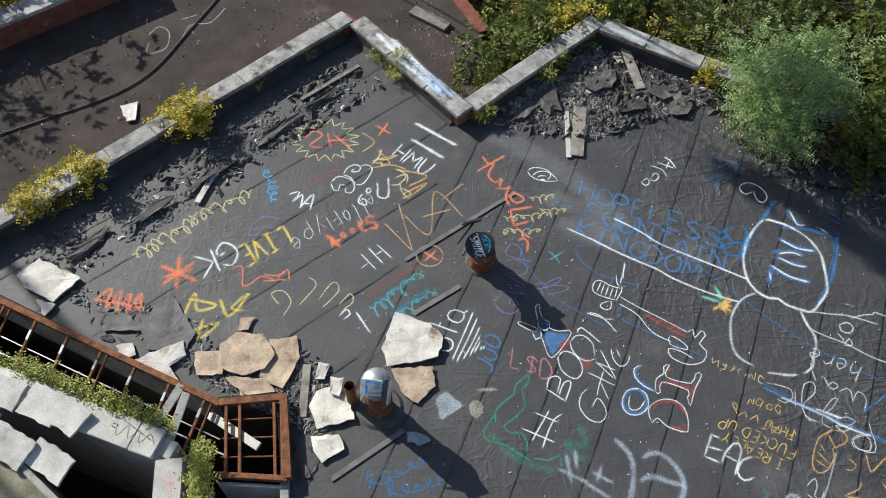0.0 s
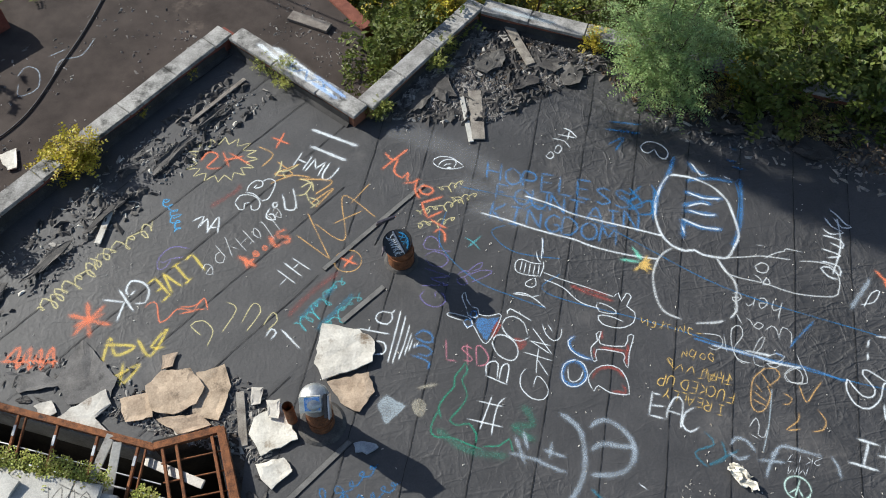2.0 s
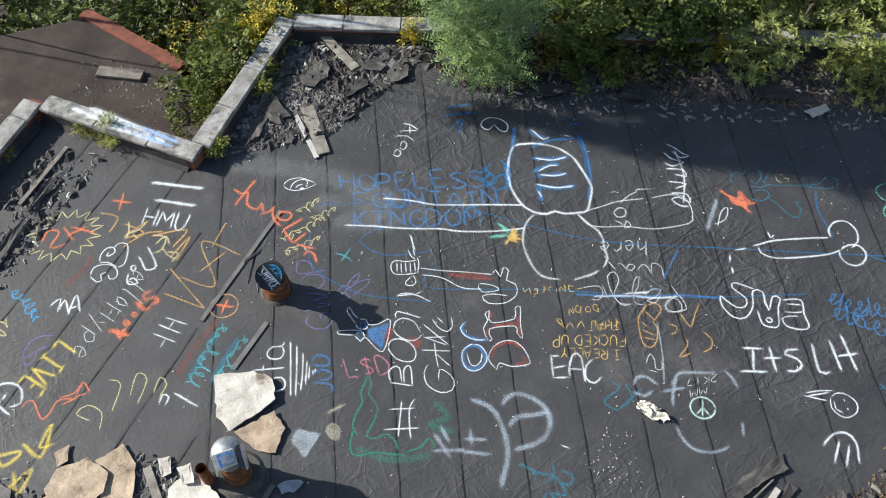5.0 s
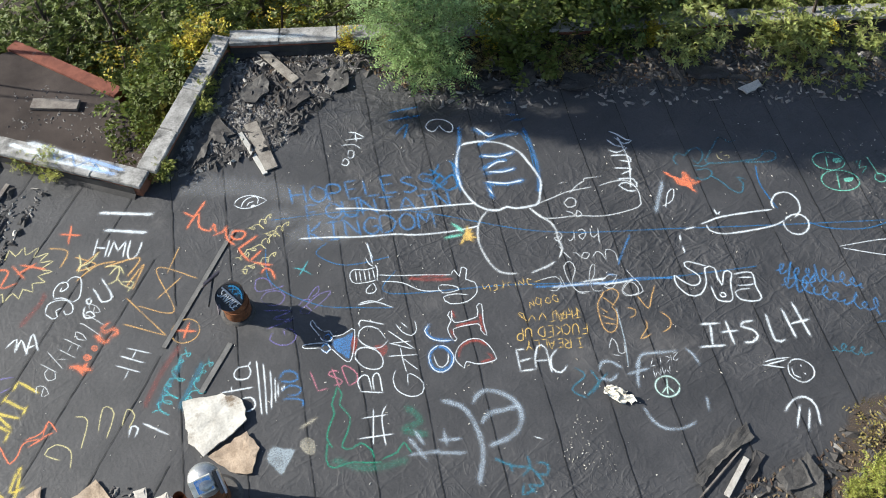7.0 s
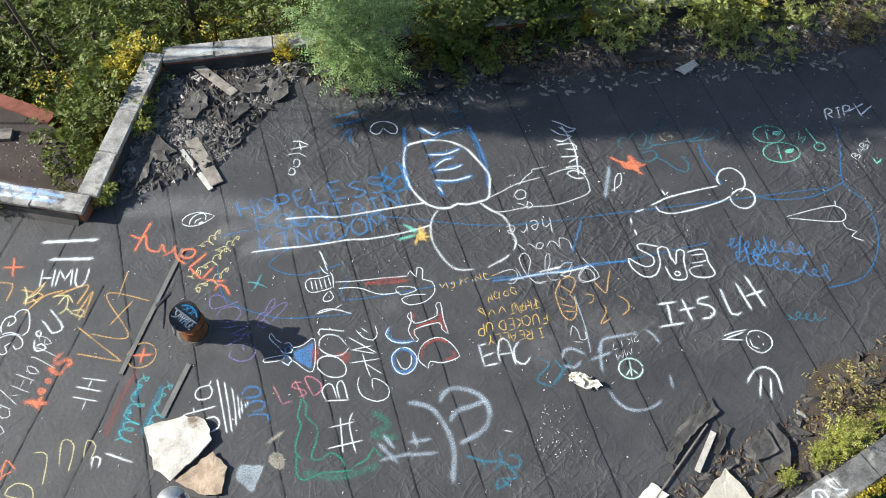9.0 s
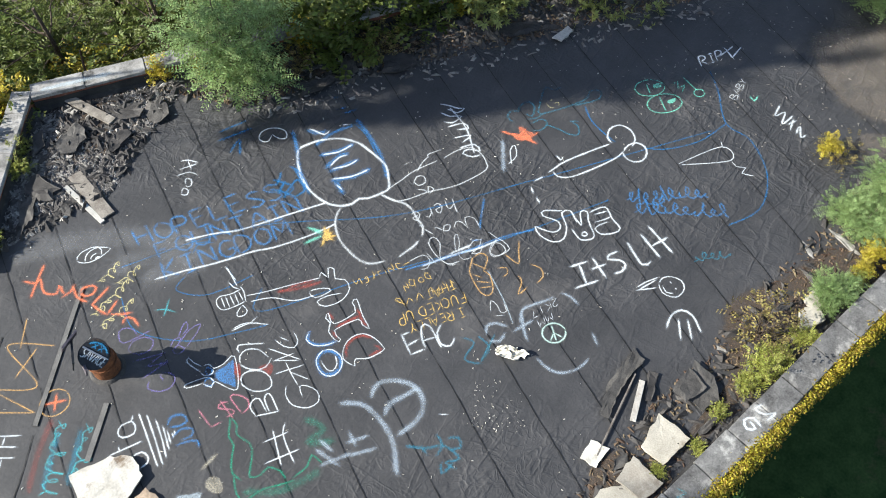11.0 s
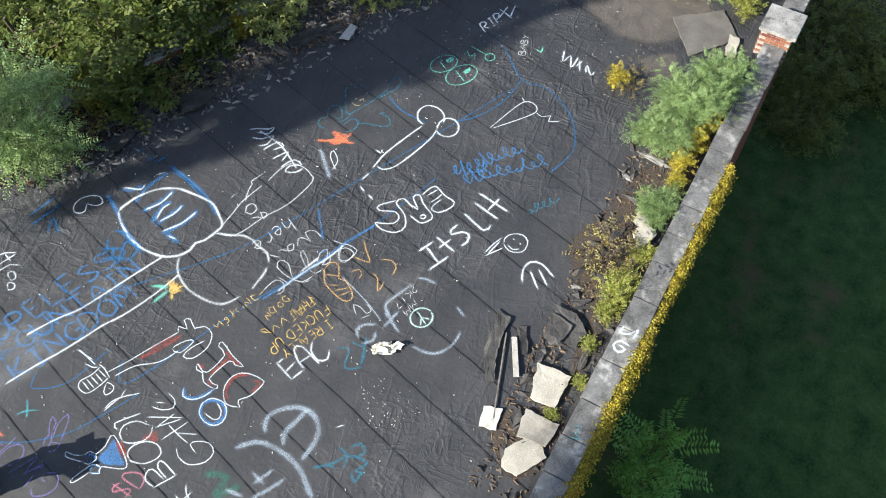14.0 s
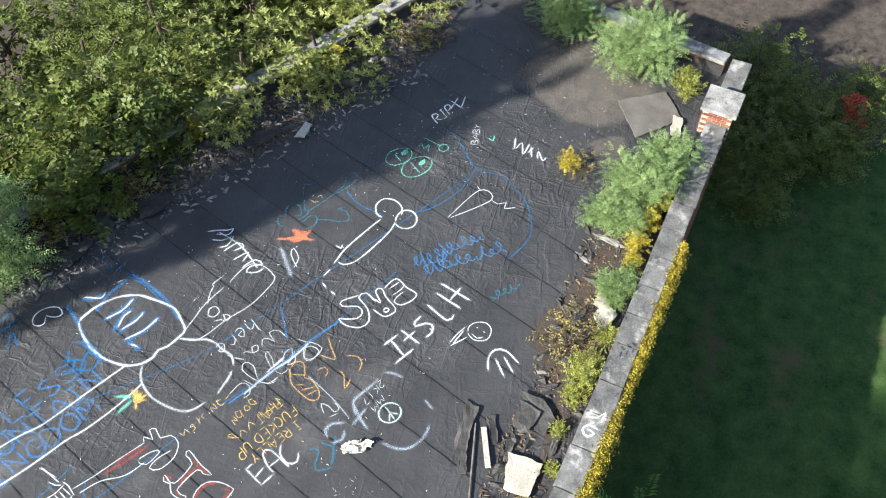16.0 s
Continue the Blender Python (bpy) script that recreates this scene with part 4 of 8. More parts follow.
paint("sprayed_scribble", "long thin blue sprayed curve on membrane", [([(13.08, 4.65), (12.69, 4.20), (12.04, 3.62), (11.97, 3.02), (11.44, 2.36), (10.65, 2.06), (9.93, 2.31)], False), ([(12.04, 3.62), (11.32, 3.77), (10.72, 4.15), (10.45, 4.50)], False)], 0.045, P_BLUE, "sprayed drawings")
paint("sprayed_drawing", "mint sprayed small heart on membrane", [([(12.99, 3.63), (12.93, 3.50), (13.11, 3.51)], False)], 0.060, P_MINT, "sprayed drawings")
paint("sprayed_scribble", "faint light blue scribble on membrane", [(scrawl(8.85, 2.35, 9.43, 1.90, 0.20, 5, 0.3, 118), False)], 0.050, P_TEAL, "sprayed drawings")
paint("sprayed_scribble", "faded blue scribbled writing on membrane", [(scrawl(-1.14, 4.42, -0.22, 4.93, 0.30, 5, 0.3, 119), False), (scrawl(-0.83, 4.27, 0.05, 4.58, 0.30, 5, 0.3, 119), False)], 0.050, P_BLUE, "sprayed drawings")
paint("sprayed_scribble", "soft blue edge sprayed along a large circle", [([(6.27, 9.97), (6.03, 9.61), (5.68, 9.18), (5.49, 8.75)], False), ([(7.33, 9.25), (7.16, 8.71), (6.94, 8.21), (6.65, 7.80)], False), ([(6.33, 9.39), (6.78, 9.35), (7.17, 9.19)], False), ([(6.50, 9.81), (6.54, 9.61), (6.72, 9.47)], False)], 0.130, P_BLUEB, "sprayed drawings")
paint("sprayed_mark", "thick blue sprayed bars inside a large circle", [([(6.21, 9.14), (6.51, 8.95), (6.83, 8.85)], False), ([(6.06, 8.85), (6.46, 8.85), (6.57, 8.76)], False), ([(6.04, 8.74), (6.60, 8.50)], False), ([(5.91, 8.56), (6.23, 8.31), (6.59, 8.19)], False), ([(5.96, 8.51), (5.83, 8.17)], False)], 0.150, P_BLUEB, "sprayed writing")
paint("sprayed_mark", "white sprayed bars over blue ones", [([(6.25, 9.12), (6.50, 8.93), (6.80, 8.86)], False), ([(6.14, 8.81), (6.41, 8.83), (6.54, 8.75)], False), ([(6.12, 8.73), (6.37, 8.57), (6.59, 8.52)], False), ([(5.94, 8.57), (6.24, 8.32), (6.56, 8.20)], False), ([(5.91, 8.43), (5.88, 8.23)], False), ([(6.54, 9.79), (6.58, 9.62), (6.63, 9.45), (6.78, 9.44)], False), ([(7.04, 9.37), (7.15, 9.24)], False)], 0.060, P_WHITE, "sprayed writing")
paint("sprayed_drawing", "large white sprayed circle with blue haze", [([(6.03, 9.56), (5.80, 9.35), (5.61, 9.06), (5.49, 8.75), (5.46, 8.47), (5.48, 8.23), (5.60, 8.00), (5.79, 7.87), (5.94, 7.86), (6.07, 7.73), (6.34, 7.62), (6.49, 7.60), (6.66, 7.77), (6.83, 7.98), (6.88, 8.17), (6.91, 8.52), (6.91, 8.78), (6.84, 8.99), (6.71, 9.20), (6.45, 9.42), (6.25, 9.51)], True)], 0.080, P_WHITE, "sprayed drawings")
paint("sprayed_drawing", "large broken white sprayed circle on membrane", [([(5.58, 7.97), (5.42, 7.92), (5.23, 7.78), (5.05, 7.49), (4.98, 7.19), (4.97, 6.88), (5.05, 6.70), (5.25, 6.55)], False), ([(5.47, 6.43), (5.78, 6.38), (5.98, 6.38)], False), ([(6.28, 7.62), (6.35, 7.32), (6.42, 7.12), (6.40, 6.92), (6.31, 6.73), (6.25, 6.53), (6.08, 6.41)], False)], 0.075, P_CHALKW, "sprayed drawings")
paint("sprayed_scribble", "long white sprayed line on black membrane", [([(3.20, 9.60), (3.52, 9.40), (3.74, 9.24), (3.99, 9.03), (4.46, 8.78), (4.84, 8.59), (5.47, 8.26)], False), ([(2.31, 9.37), (2.77, 9.11), (3.13, 8.88), (3.50, 8.67), (3.86, 8.48), (4.12, 8.29), (4.49, 8.09), (4.87, 7.92), (5.24, 7.79)], False)], 0.060, P_WHITE, "sprayed drawings")
paint("sprayed_scribble", "blurred white sprayed zigzag signature on membrane", [([(8.71, 8.27), (8.80, 8.09), (8.87, 7.89), (8.94, 7.81), (8.77, 7.83), (8.71, 8.07)], False), ([(8.55, 8.10), (8.60, 7.89), (8.75, 7.72), (8.50, 7.74), (8.42, 7.89)], False), ([(8.36, 7.74), (8.63, 7.57), (8.60, 7.41), (8.43, 7.56)], False), ([(8.22, 7.47), (8.49, 7.26), (8.24, 7.27)], False), ([(8.10, 7.22), (8.36, 7.06), (8.31, 6.87), (8.19, 7.07), (8.04, 7.08), (8.10, 6.89), (8.24, 6.80)], False), ([(8.77, 8.04), (8.58, 7.46), (8.19, 6.92)], False)], 0.060, P_WHITE, "sprayed drawings")
paint("sprayed_scribble", "thin white sprayed loop line on membrane", [([(6.46, 7.60), (6.78, 7.55), (7.11, 7.51), (7.58, 7.34)], False), ([(7.71, 7.29), (8.03, 7.21), (8.25, 7.07), (8.27, 6.82), (8.16, 6.59), (8.02, 6.49), (7.54, 6.61), (7.26, 6.74), (6.92, 6.97), (6.51, 7.17), (6.33, 7.33), (6.30, 7.54)], False), ([(7.12, 7.46), (7.37, 7.53), (7.54, 7.54), (7.58, 7.58), (7.84, 7.46)], False), ([(7.08, 7.76), (7.21, 7.72)], False), ([(6.86, 7.32), (7.04, 7.38), (7.13, 7.29), (7.04, 7.17), (6.90, 7.22), (6.91, 7.36)], False), ([(6.81, 7.18), (6.89, 7.07), (6.91, 6.94), (7.03, 6.95), (7.00, 7.06), (6.87, 6.93)], False)], 0.045, P_CHALKW, "sprayed drawings")
paint("sprayed_scribble", "bright orange sprayed splash on membrane", [([(8.97, 6.86), (9.09, 6.53), (9.23, 6.31)], False), ([(9.11, 6.55), (9.17, 6.14)], False), ([(9.29, 6.67), (9.22, 6.39), (9.41, 6.30)], False), ([(9.02, 6.53), (9.34, 6.54)], False)], 0.090, P_ORANGE, "sprayed drawings", blobs=[[(9.04, 6.72), (9.13, 6.54), (9.25, 6.69), (9.36, 6.64), (9.33, 6.51), (9.38, 6.34), (9.24, 6.35), (9.19, 6.20), (9.07, 6.35), (8.96, 6.49)]])
paint("sprayed_scribble", "faded teal sprayed cloud scribble on membrane", [([(9.30, 6.83), (9.33, 7.00), (9.50, 7.06), (9.59, 6.94), (9.71, 7.00), (9.92, 6.95), (9.90, 6.77), (9.67, 6.65), (9.65, 6.80)], False), ([(9.54, 6.68), (9.65, 6.58), (9.82, 6.53), (9.85, 6.69)], False), ([(9.51, 6.55), (9.74, 6.45), (9.71, 6.30), (9.48, 6.30), (9.38, 6.44)], False), ([(9.81, 6.56), (10.23, 6.32), (10.72, 6.11), (10.98, 6.16), (11.12, 6.02), (10.91, 5.91), (10.45, 6.18)], False), ([(9.80, 6.60), (10.21, 6.82), (10.47, 6.91), (10.53, 6.72), (10.71, 6.70)], False), ([(9.67, 6.32), (9.74, 6.07), (9.78, 5.81), (9.89, 5.67), (10.07, 5.82), (10.06, 5.99), (10.17, 5.86)], False)], 0.055, P_TEAL, "sprayed drawings")
paint("sprayed_drawing", "small yellow sprayed smiling face", [([(10.14, 6.65), (10.09, 6.53), (10.14, 6.44)], False), ([(10.22, 6.53), (10.31, 6.47), (10.24, 6.41)], False), ([(10.21, 6.62), (10.29, 6.60)], False)], 0.030, P_CREAM, "sprayed drawings")
paint("sprayed_scribble", "long faded blue sprayed curve on membrane", [([(10.57, 6.00), (10.35, 5.68), (10.25, 5.32), (10.20, 5.01)], False)], 0.050, P_BLUE, "sprayed drawings")
paint("sprayed_scribble", "thin white looped sprayed word on membrane", [([(5.53, 5.96), (5.64, 5.88), (5.79, 5.96), (5.79, 6.12), (5.52, 6.22)], False), ([(5.87, 6.13), (5.80, 5.79)], False), ([(6.14, 5.53), (5.94, 5.66), (5.94, 5.95), (6.05, 6.22), (6.20, 6.24), (6.18, 6.06), (5.95, 5.85), (5.94, 5.63), (6.04, 5.54)], False), ([(6.22, 5.71), (6.44, 5.94), (6.53, 5.95), (6.40, 5.78), (6.23, 5.67), (6.19, 5.51), (6.32, 5.43)], False), ([(6.40, 5.59), (6.60, 5.63), (6.73, 5.55), (6.56, 5.47), (6.39, 5.48), (6.50, 5.38), (6.69, 5.48)], False), ([(6.95, 5.55), (6.94, 5.36), (6.96, 5.23), (6.91, 5.03), (6.67, 5.08), (6.61, 5.24), (6.80, 5.31), (6.93, 5.34)], False)], 0.035, P_CHALKW, "sprayed drawings")
paint("sprayed_scribble", "thin white sprayed letters on membrane", [([(6.36, 6.36), (6.41, 6.31), (6.43, 6.19), (6.50, 6.12), (6.60, 6.18), (6.52, 6.25), (6.41, 6.17)], False), ([(6.58, 6.07), (6.73, 6.14), (6.79, 6.05), (6.76, 5.87)], False), ([(6.77, 5.90), (6.91, 6.08), (7.01, 5.95), (6.92, 5.74)], False), ([(6.07, 6.41), (6.22, 6.51), (6.23, 6.61)], False), ([(6.22, 6.51), (6.25, 6.25)], False)], 0.035, P_CHALKW, "sprayed drawings")
paint("sprayed_mark", "white sprayed bar with a blue edge", [([(5.61, 5.98), (6.18, 5.69), (6.55, 5.46), (6.92, 5.30)], False), ([(6.12, 5.78), (6.52, 5.60)], False)], 0.070, P_WHITE, "sprayed writing")
paint("sprayed_scribble", "blue sprayed line under a white bar", [([(5.35, 6.16), (5.66, 5.97), (6.26, 5.63), (6.97, 5.31), (7.54, 4.94)], False), ([(6.60, 5.67), (6.72, 5.53)], False), ([(6.89, 5.70), (7.05, 5.82), (7.48, 6.09)], False)], 0.070, P_BLUEB, "sprayed drawings")
paint("sprayed_scribble", "white outlined bubble letters on membrane", [([(8.21, 4.80), (7.98, 5.07), (7.88, 5.01), (7.96, 4.72), (7.85, 4.60), (7.71, 4.65), (7.63, 4.84), (7.59, 4.97), (7.50, 4.79), (7.54, 4.52), (7.72, 4.42), (7.97, 4.54), (8.16, 4.79), (8.30, 4.70), (8.17, 4.45)], False), ([(8.00, 4.45), (7.93, 4.29), (7.91, 4.16), (8.02, 4.05), (8.14, 4.04), (8.33, 4.30), (8.49, 4.45), (8.40, 4.54), (8.17, 4.35), (8.24, 4.53)], False), ([(8.02, 4.24), (8.09, 4.22), (8.08, 4.15), (8.01, 4.17)], True), ([(8.50, 4.41), (8.79, 4.26), (8.66, 4.00), (8.58, 3.77), (8.42, 3.80), (8.25, 3.96), (8.27, 4.11), (8.40, 4.10), (8.55, 4.02)], False), ([(8.52, 4.32), (8.74, 4.17)], False), ([(8.40, 4.20), (8.54, 4.11), (8.68, 4.05)], False)], 0.050, P_WHITE, "sprayed drawings")
paint("sprayed_word", "large white sprayed words ITS LIT on membrane", [([(7.31, 3.98), (7.61, 3.80)], False), ([(7.46, 3.88), (7.21, 3.54)], False), ([(7.01, 3.65), (7.42, 3.42)], False), ([(7.73, 3.79), (7.54, 3.35)], False), ([(7.52, 3.66), (7.78, 3.52)], False), ([(8.14, 3.51), (7.98, 3.59), (7.88, 3.55), (8.00, 3.40), (8.00, 3.26), (7.84, 3.22), (7.72, 3.30)], False), ([(8.41, 3.50), (8.19, 3.03), (8.35, 2.94)], False), ([(8.96, 3.41), (8.75, 2.75)], False), ([(8.72, 3.42), (8.52, 2.87)], False), ([(8.98, 3.00), (8.64, 3.12)], False)], 0.075, P_WHITE, "sprayed writing")
paint("sprayed_drawing", "white sprayed smiling face with a tail", [([(8.06, 2.59), (8.21, 2.59), (8.32, 2.49), (8.36, 2.32), (8.26, 2.19), (8.07, 2.18), (7.97, 2.27), (7.94, 2.44)], True), ([(7.73, 2.84), (7.99, 2.75), (8.17, 2.65)], False), ([(7.67, 2.82), (7.96, 2.56)], False), ([(7.73, 2.78), (8.09, 2.66)], False), ([(8.06, 2.51), (7.99, 2.39), (8.05, 2.28)], False), ([(8.22, 2.46), (8.20, 2.43)], False), ([(8.17, 2.31), (8.15, 2.29)], False)], 0.040, P_WHITE, "sprayed drawings")
paint("sprayed_drawing", "white sprayed arch with two short strokes", [([(7.39, 2.00), (7.66, 2.07), (7.86, 1.99), (7.89, 1.79), (7.71, 1.51)], False), ([(7.68, 1.94), (7.36, 1.69)], False), ([(7.77, 1.81), (7.48, 1.55)], False)], 0.065, P_WHITE, "sprayed drawings")
paint("sprayed_scribble", "faint large white sprayed arcs on membrane", [([(5.85, 3.96), (6.04, 4.07), (6.15, 4.06), (6.34, 3.96), (6.63, 3.81)], False), ([(6.79, 3.77), (6.82, 3.59), (6.78, 3.41)], False), ([(6.03, 3.81), (5.64, 3.94)], False)], 0.090, P_CHALK, "sprayed drawings")
paint("sprayed_scribble", "faint wide white sprayed arcs on membrane", [([(5.50, 3.33), (5.47, 3.09), (5.54, 2.87), (5.78, 2.70), (6.06, 2.66)], False), ([(6.50, 2.90), (6.35, 2.70)], False), ([(6.02, 4.05), (5.82, 3.87), (5.65, 3.65)], False), ([(5.29, 4.25), (5.42, 4.34), (5.56, 4.27), (5.64, 4.07)], False), ([(5.23, 4.15), (5.34, 4.00), (5.52, 4.02)], False)], 0.090, P_CHALK, "sprayed drawings")
paint("sprayed_drawing", "thin white sprayed wedge outline", [([(10.55, 3.78), (11.46, 3.37), (11.29, 3.06), (10.56, 3.73)], False), ([(11.57, 3.45), (11.46, 3.36)], False), ([(11.29, 3.06), (11.22, 2.90), (11.31, 2.75), (11.15, 2.74), (11.25, 2.52)], False)], 0.035, P_WHITE, "sprayed drawings")
paint("sprayed_drawing", "long white sprayed tube outline with two rings", [([(10.09, 5.06), (9.78, 5.21), (9.18, 5.46), (8.89, 5.52), (8.75, 5.55)], False), ([(8.40, 5.63), (8.62, 5.55)], False), ([(10.10, 4.75), (9.82, 4.79), (9.31, 4.98), (8.93, 5.17), (8.79, 5.36), (8.83, 5.48)], False), ([(10.14, 5.05), (10.20, 5.19), (10.41, 5.28), (10.62, 5.19), (10.65, 4.95), (10.51, 4.75), (10.32, 4.70)], False), ([(10.10, 4.75), (10.30, 4.77), (10.46, 4.68), (10.48, 4.51), (10.36, 4.38), (10.17, 4.35), (10.03, 4.46), (10.01, 4.63)], True), ([(8.27, 5.59), (8.16, 5.46)], False), ([(8.14, 5.36), (8.06, 5.23)], False), ([(9.19, 5.68), (9.15, 5.55), (9.24, 5.56)], False)], 0.060, P_WHITE, "sprayed drawings")
paint("sprayed_drawing", "red filled block letters sprayed on membrane", [([(3.43, 5.75), (3.58, 5.89), (3.76, 5.90), (3.91, 5.82), (3.97, 5.67)], False), ([(3.91, 5.55), (3.92, 5.41), (3.71, 5.48)], False), ([(3.63, 6.27), (3.58, 6.12)], False), ([(3.73, 6.28), (4.14, 6.13)], False), ([(4.22, 6.24), (4.11, 6.03), (4.08, 5.89)], False), ([(3.85, 6.57), (3.79, 6.42)], False)], 0.090, P_RED, "sprayed drawings")
paint("sprayed_drawing", "white outlined block letters sprayed on membrane", [([(3.40, 5.55), (3.38, 5.77), (3.56, 5.92), (3.76, 5.94), (3.93, 5.85), (4.00, 5.65), (3.98, 5.42), (3.92, 5.37), (3.66, 5.46), (3.51, 5.61), (3.43, 5.55)], True), ([(3.54, 6.08), (3.58, 6.31), (3.72, 6.41), (3.73, 6.53), (3.83, 6.57), (3.75, 6.35), (4.15, 6.23), (4.25, 6.40), (4.35, 6.39), (4.18, 6.08), (4.08, 5.83), (4.05, 5.97), (4.08, 6.10), (3.66, 6.25), (3.61, 6.06)], True)], 0.032, P_WHITE, "sprayed drawings")
paint("sprayed_word", "blue haze round the sprayed word OF", [([(3.25, 6.11), (3.33, 6.05), (3.37, 5.91), (3.34, 5.78), (3.22, 5.69), (3.09, 5.70), (2.98, 5.79), (2.98, 5.93), (3.06, 6.07), (3.17, 6.12)], True), ([(3.37, 6.55), (3.25, 6.49), (3.24, 6.34), (3.36, 6.19), (3.53, 6.08)], False)], 0.110, P_BLUEF, "sprayed writing")
paint("sprayed_word", "light sprayed word OF on blue haze", [([(3.28, 6.12), (3.38, 6.02), (3.38, 5.81), (3.24, 5.68), (3.07, 5.67), (2.97, 5.77), (2.97, 5.94), (3.06, 6.09), (3.18, 6.13)], True), ([(3.11, 6.03), (3.06, 5.84), (3.11, 5.75), (3.24, 5.78), (3.34, 5.92)], False), ([(3.37, 6.56), (3.23, 6.50), (3.23, 6.33), (3.35, 6.18), (3.53, 6.08)], False)], 0.035, P_WHITE, "sprayed writing")
paint("sprayed_drawing", "red filled patch behind white sprayed letters", [([(2.17, 7.09), (1.99, 6.91)], False)], 0.100, P_RED, "sprayed drawings", blobs=[[(2.32, 6.75), (2.56, 6.63), (2.47, 6.48), (2.35, 6.46), (2.36, 6.61)], [(2.09, 7.02), (2.21, 7.04), (2.07, 6.84), (1.93, 6.77)]])
paint("sprayed_drawing", "blue filled sprayed head with two long ears", [([(1.71, 7.33), (1.80, 7.36), (1.80, 7.25), (1.72, 7.23)], True), ([(1.56, 7.18), (1.60, 7.07), (1.69, 7.10), (1.67, 7.22)], True)], 0.050, P_BLUEF, "sprayed drawings", blobs=[[(1.79, 7.23), (2.00, 7.19), (2.21, 7.17), (2.05, 6.97), (1.85, 6.71), (1.78, 6.87), (1.72, 7.05)]])
paint("sprayed_drawing", "white outline of a head with two long ears", [([(1.66, 7.39), (1.64, 7.53), (1.63, 7.69), (1.70, 7.74), (1.70, 7.60), (1.75, 7.44)], False), ([(1.75, 7.44), (1.85, 7.39), (1.85, 7.27), (2.01, 7.21), (2.22, 7.18), (1.85, 6.70), (1.70, 7.08), (1.60, 7.04), (1.55, 7.20)], False), ([(1.66, 7.39), (1.66, 7.29), (1.77, 7.22), (1.83, 7.26)], False), ([(1.55, 7.20), (1.32, 7.34), (1.33, 7.40), (1.44, 7.36), (1.65, 7.25), (1.70, 7.18), (1.69, 7.09)], False)], 0.030, P_WHITE, "sprayed drawings")
paint("sprayed_word", "white sprayed hash sign and letters BOO", [([(1.75, 5.75), (1.58, 5.47), (1.43, 5.22)], False), ([(1.96, 5.68), (1.83, 5.60), (1.72, 5.41), (1.59, 5.09)], False), ([(1.50, 5.71), (1.89, 5.53)], False), ([(1.27, 5.44), (1.81, 5.19)], False), ([(1.72, 6.13), (2.03, 5.90)], False), ([(1.73, 6.13), (1.77, 6.30), (1.88, 6.36), (1.97, 6.30), (1.89, 6.04)], False), ([(1.92, 6.01), (2.02, 6.23), (2.12, 6.27), (2.13, 6.18), (2.02, 5.91)], False), ([(1.97, 6.73), (2.06, 6.82), (2.20, 6.79), (2.33, 6.64), (2.35, 6.45), (2.26, 6.32), (2.13, 6.34), (2.00, 6.47), (1.96, 6.63)], True)], 0.040, P_WHITE, "sprayed writing")
paint("sprayed_word", "white sprayed letters of a tall word", [([(2.19, 7.00), (2.28, 7.11), (2.43, 7.12), (2.57, 6.97), (2.58, 6.73)], False), ([(2.60, 6.68), (2.43, 6.64), (2.29, 6.72), (2.20, 6.88), (2.19, 7.00)], False), ([(2.32, 7.17), (2.40, 7.28), (2.71, 6.98)], False), ([(2.52, 7.57), (2.81, 7.45), (2.93, 7.30)], False), ([(2.81, 7.45), (2.98, 7.44)], False)], 0.040, P_WHITE, "sprayed writing")
paint("sprayed_word", "white sprayed word GANG on black membrane", [([(2.42, 6.13), (2.30, 6.03), (2.25, 5.81), (2.38, 5.59), (2.57, 5.54), (2.68, 5.68), (2.64, 5.87), (2.55, 5.96), (2.45, 5.79)], False), ([(2.44, 6.43), (2.88, 6.18)], False), ([(2.71, 6.46), (2.62, 6.23), (2.55, 6.00)], False), ([(2.63, 6.27), (2.74, 5.93)], False), ([(2.69, 6.86), (2.90, 6.30)], False), ([(2.59, 6.62), (2.92, 6.46)], False), ([(2.59, 6.63), (2.87, 6.31)], False), ([(2.88, 6.89), (2.89, 6.69), (2.99, 6.54), (3.12, 6.59), (3.19, 6.76)], False), ([(2.97, 6.87), (3.01, 6.70)], False)], 0.032, P_WHITE, "sprayed writing")
paint("sprayed_drawing", "green wobbly sprayed outline on membrane", [([(1.45, 6.43), (1.34, 6.31), (1.21, 6.19), (1.17, 6.03), (0.98, 5.87), (0.85, 5.70), (0.86, 5.52)], False), ([(1.45, 6.41), (1.43, 6.24), (1.32, 6.12), (1.35, 5.84), (1.22, 5.66), (0.99, 5.46), (1.12, 5.35), (1.28, 5.35), (1.36, 5.15), (1.32, 5.01)], False), ([(0.83, 5.65), (0.67, 5.40), (0.70, 5.24), (0.98, 5.16), (1.16, 5.04), (1.40, 4.89)], False), ([(1.42, 4.94), (1.69, 4.90), (1.86, 4.98), (1.87, 4.75)], False)], 0.055, P_GREEN, "sprayed drawings")
paint("sprayed_drawing", "large thin white sprayed ring with stem", [([(3.18, 4.95), (3.43, 5.02), (3.65, 4.85), (3.78, 4.56), (3.72, 4.31), (3.54, 4.15), (3.28, 4.12), (3.00, 4.18)], False), ([(3.10, 4.58), (3.31, 4.63), (3.52, 4.56), (3.73, 4.49)], False), ([(2.78, 5.25), (2.98, 4.99), (3.01, 4.74), (2.97, 4.48), (2.90, 4.26), (2.77, 4.05), (2.62, 3.89), (2.50, 3.76)], False), ([(3.76, 4.54), (3.76, 4.42)], False)], 0.140, P_CHALK, "sprayed drawings")
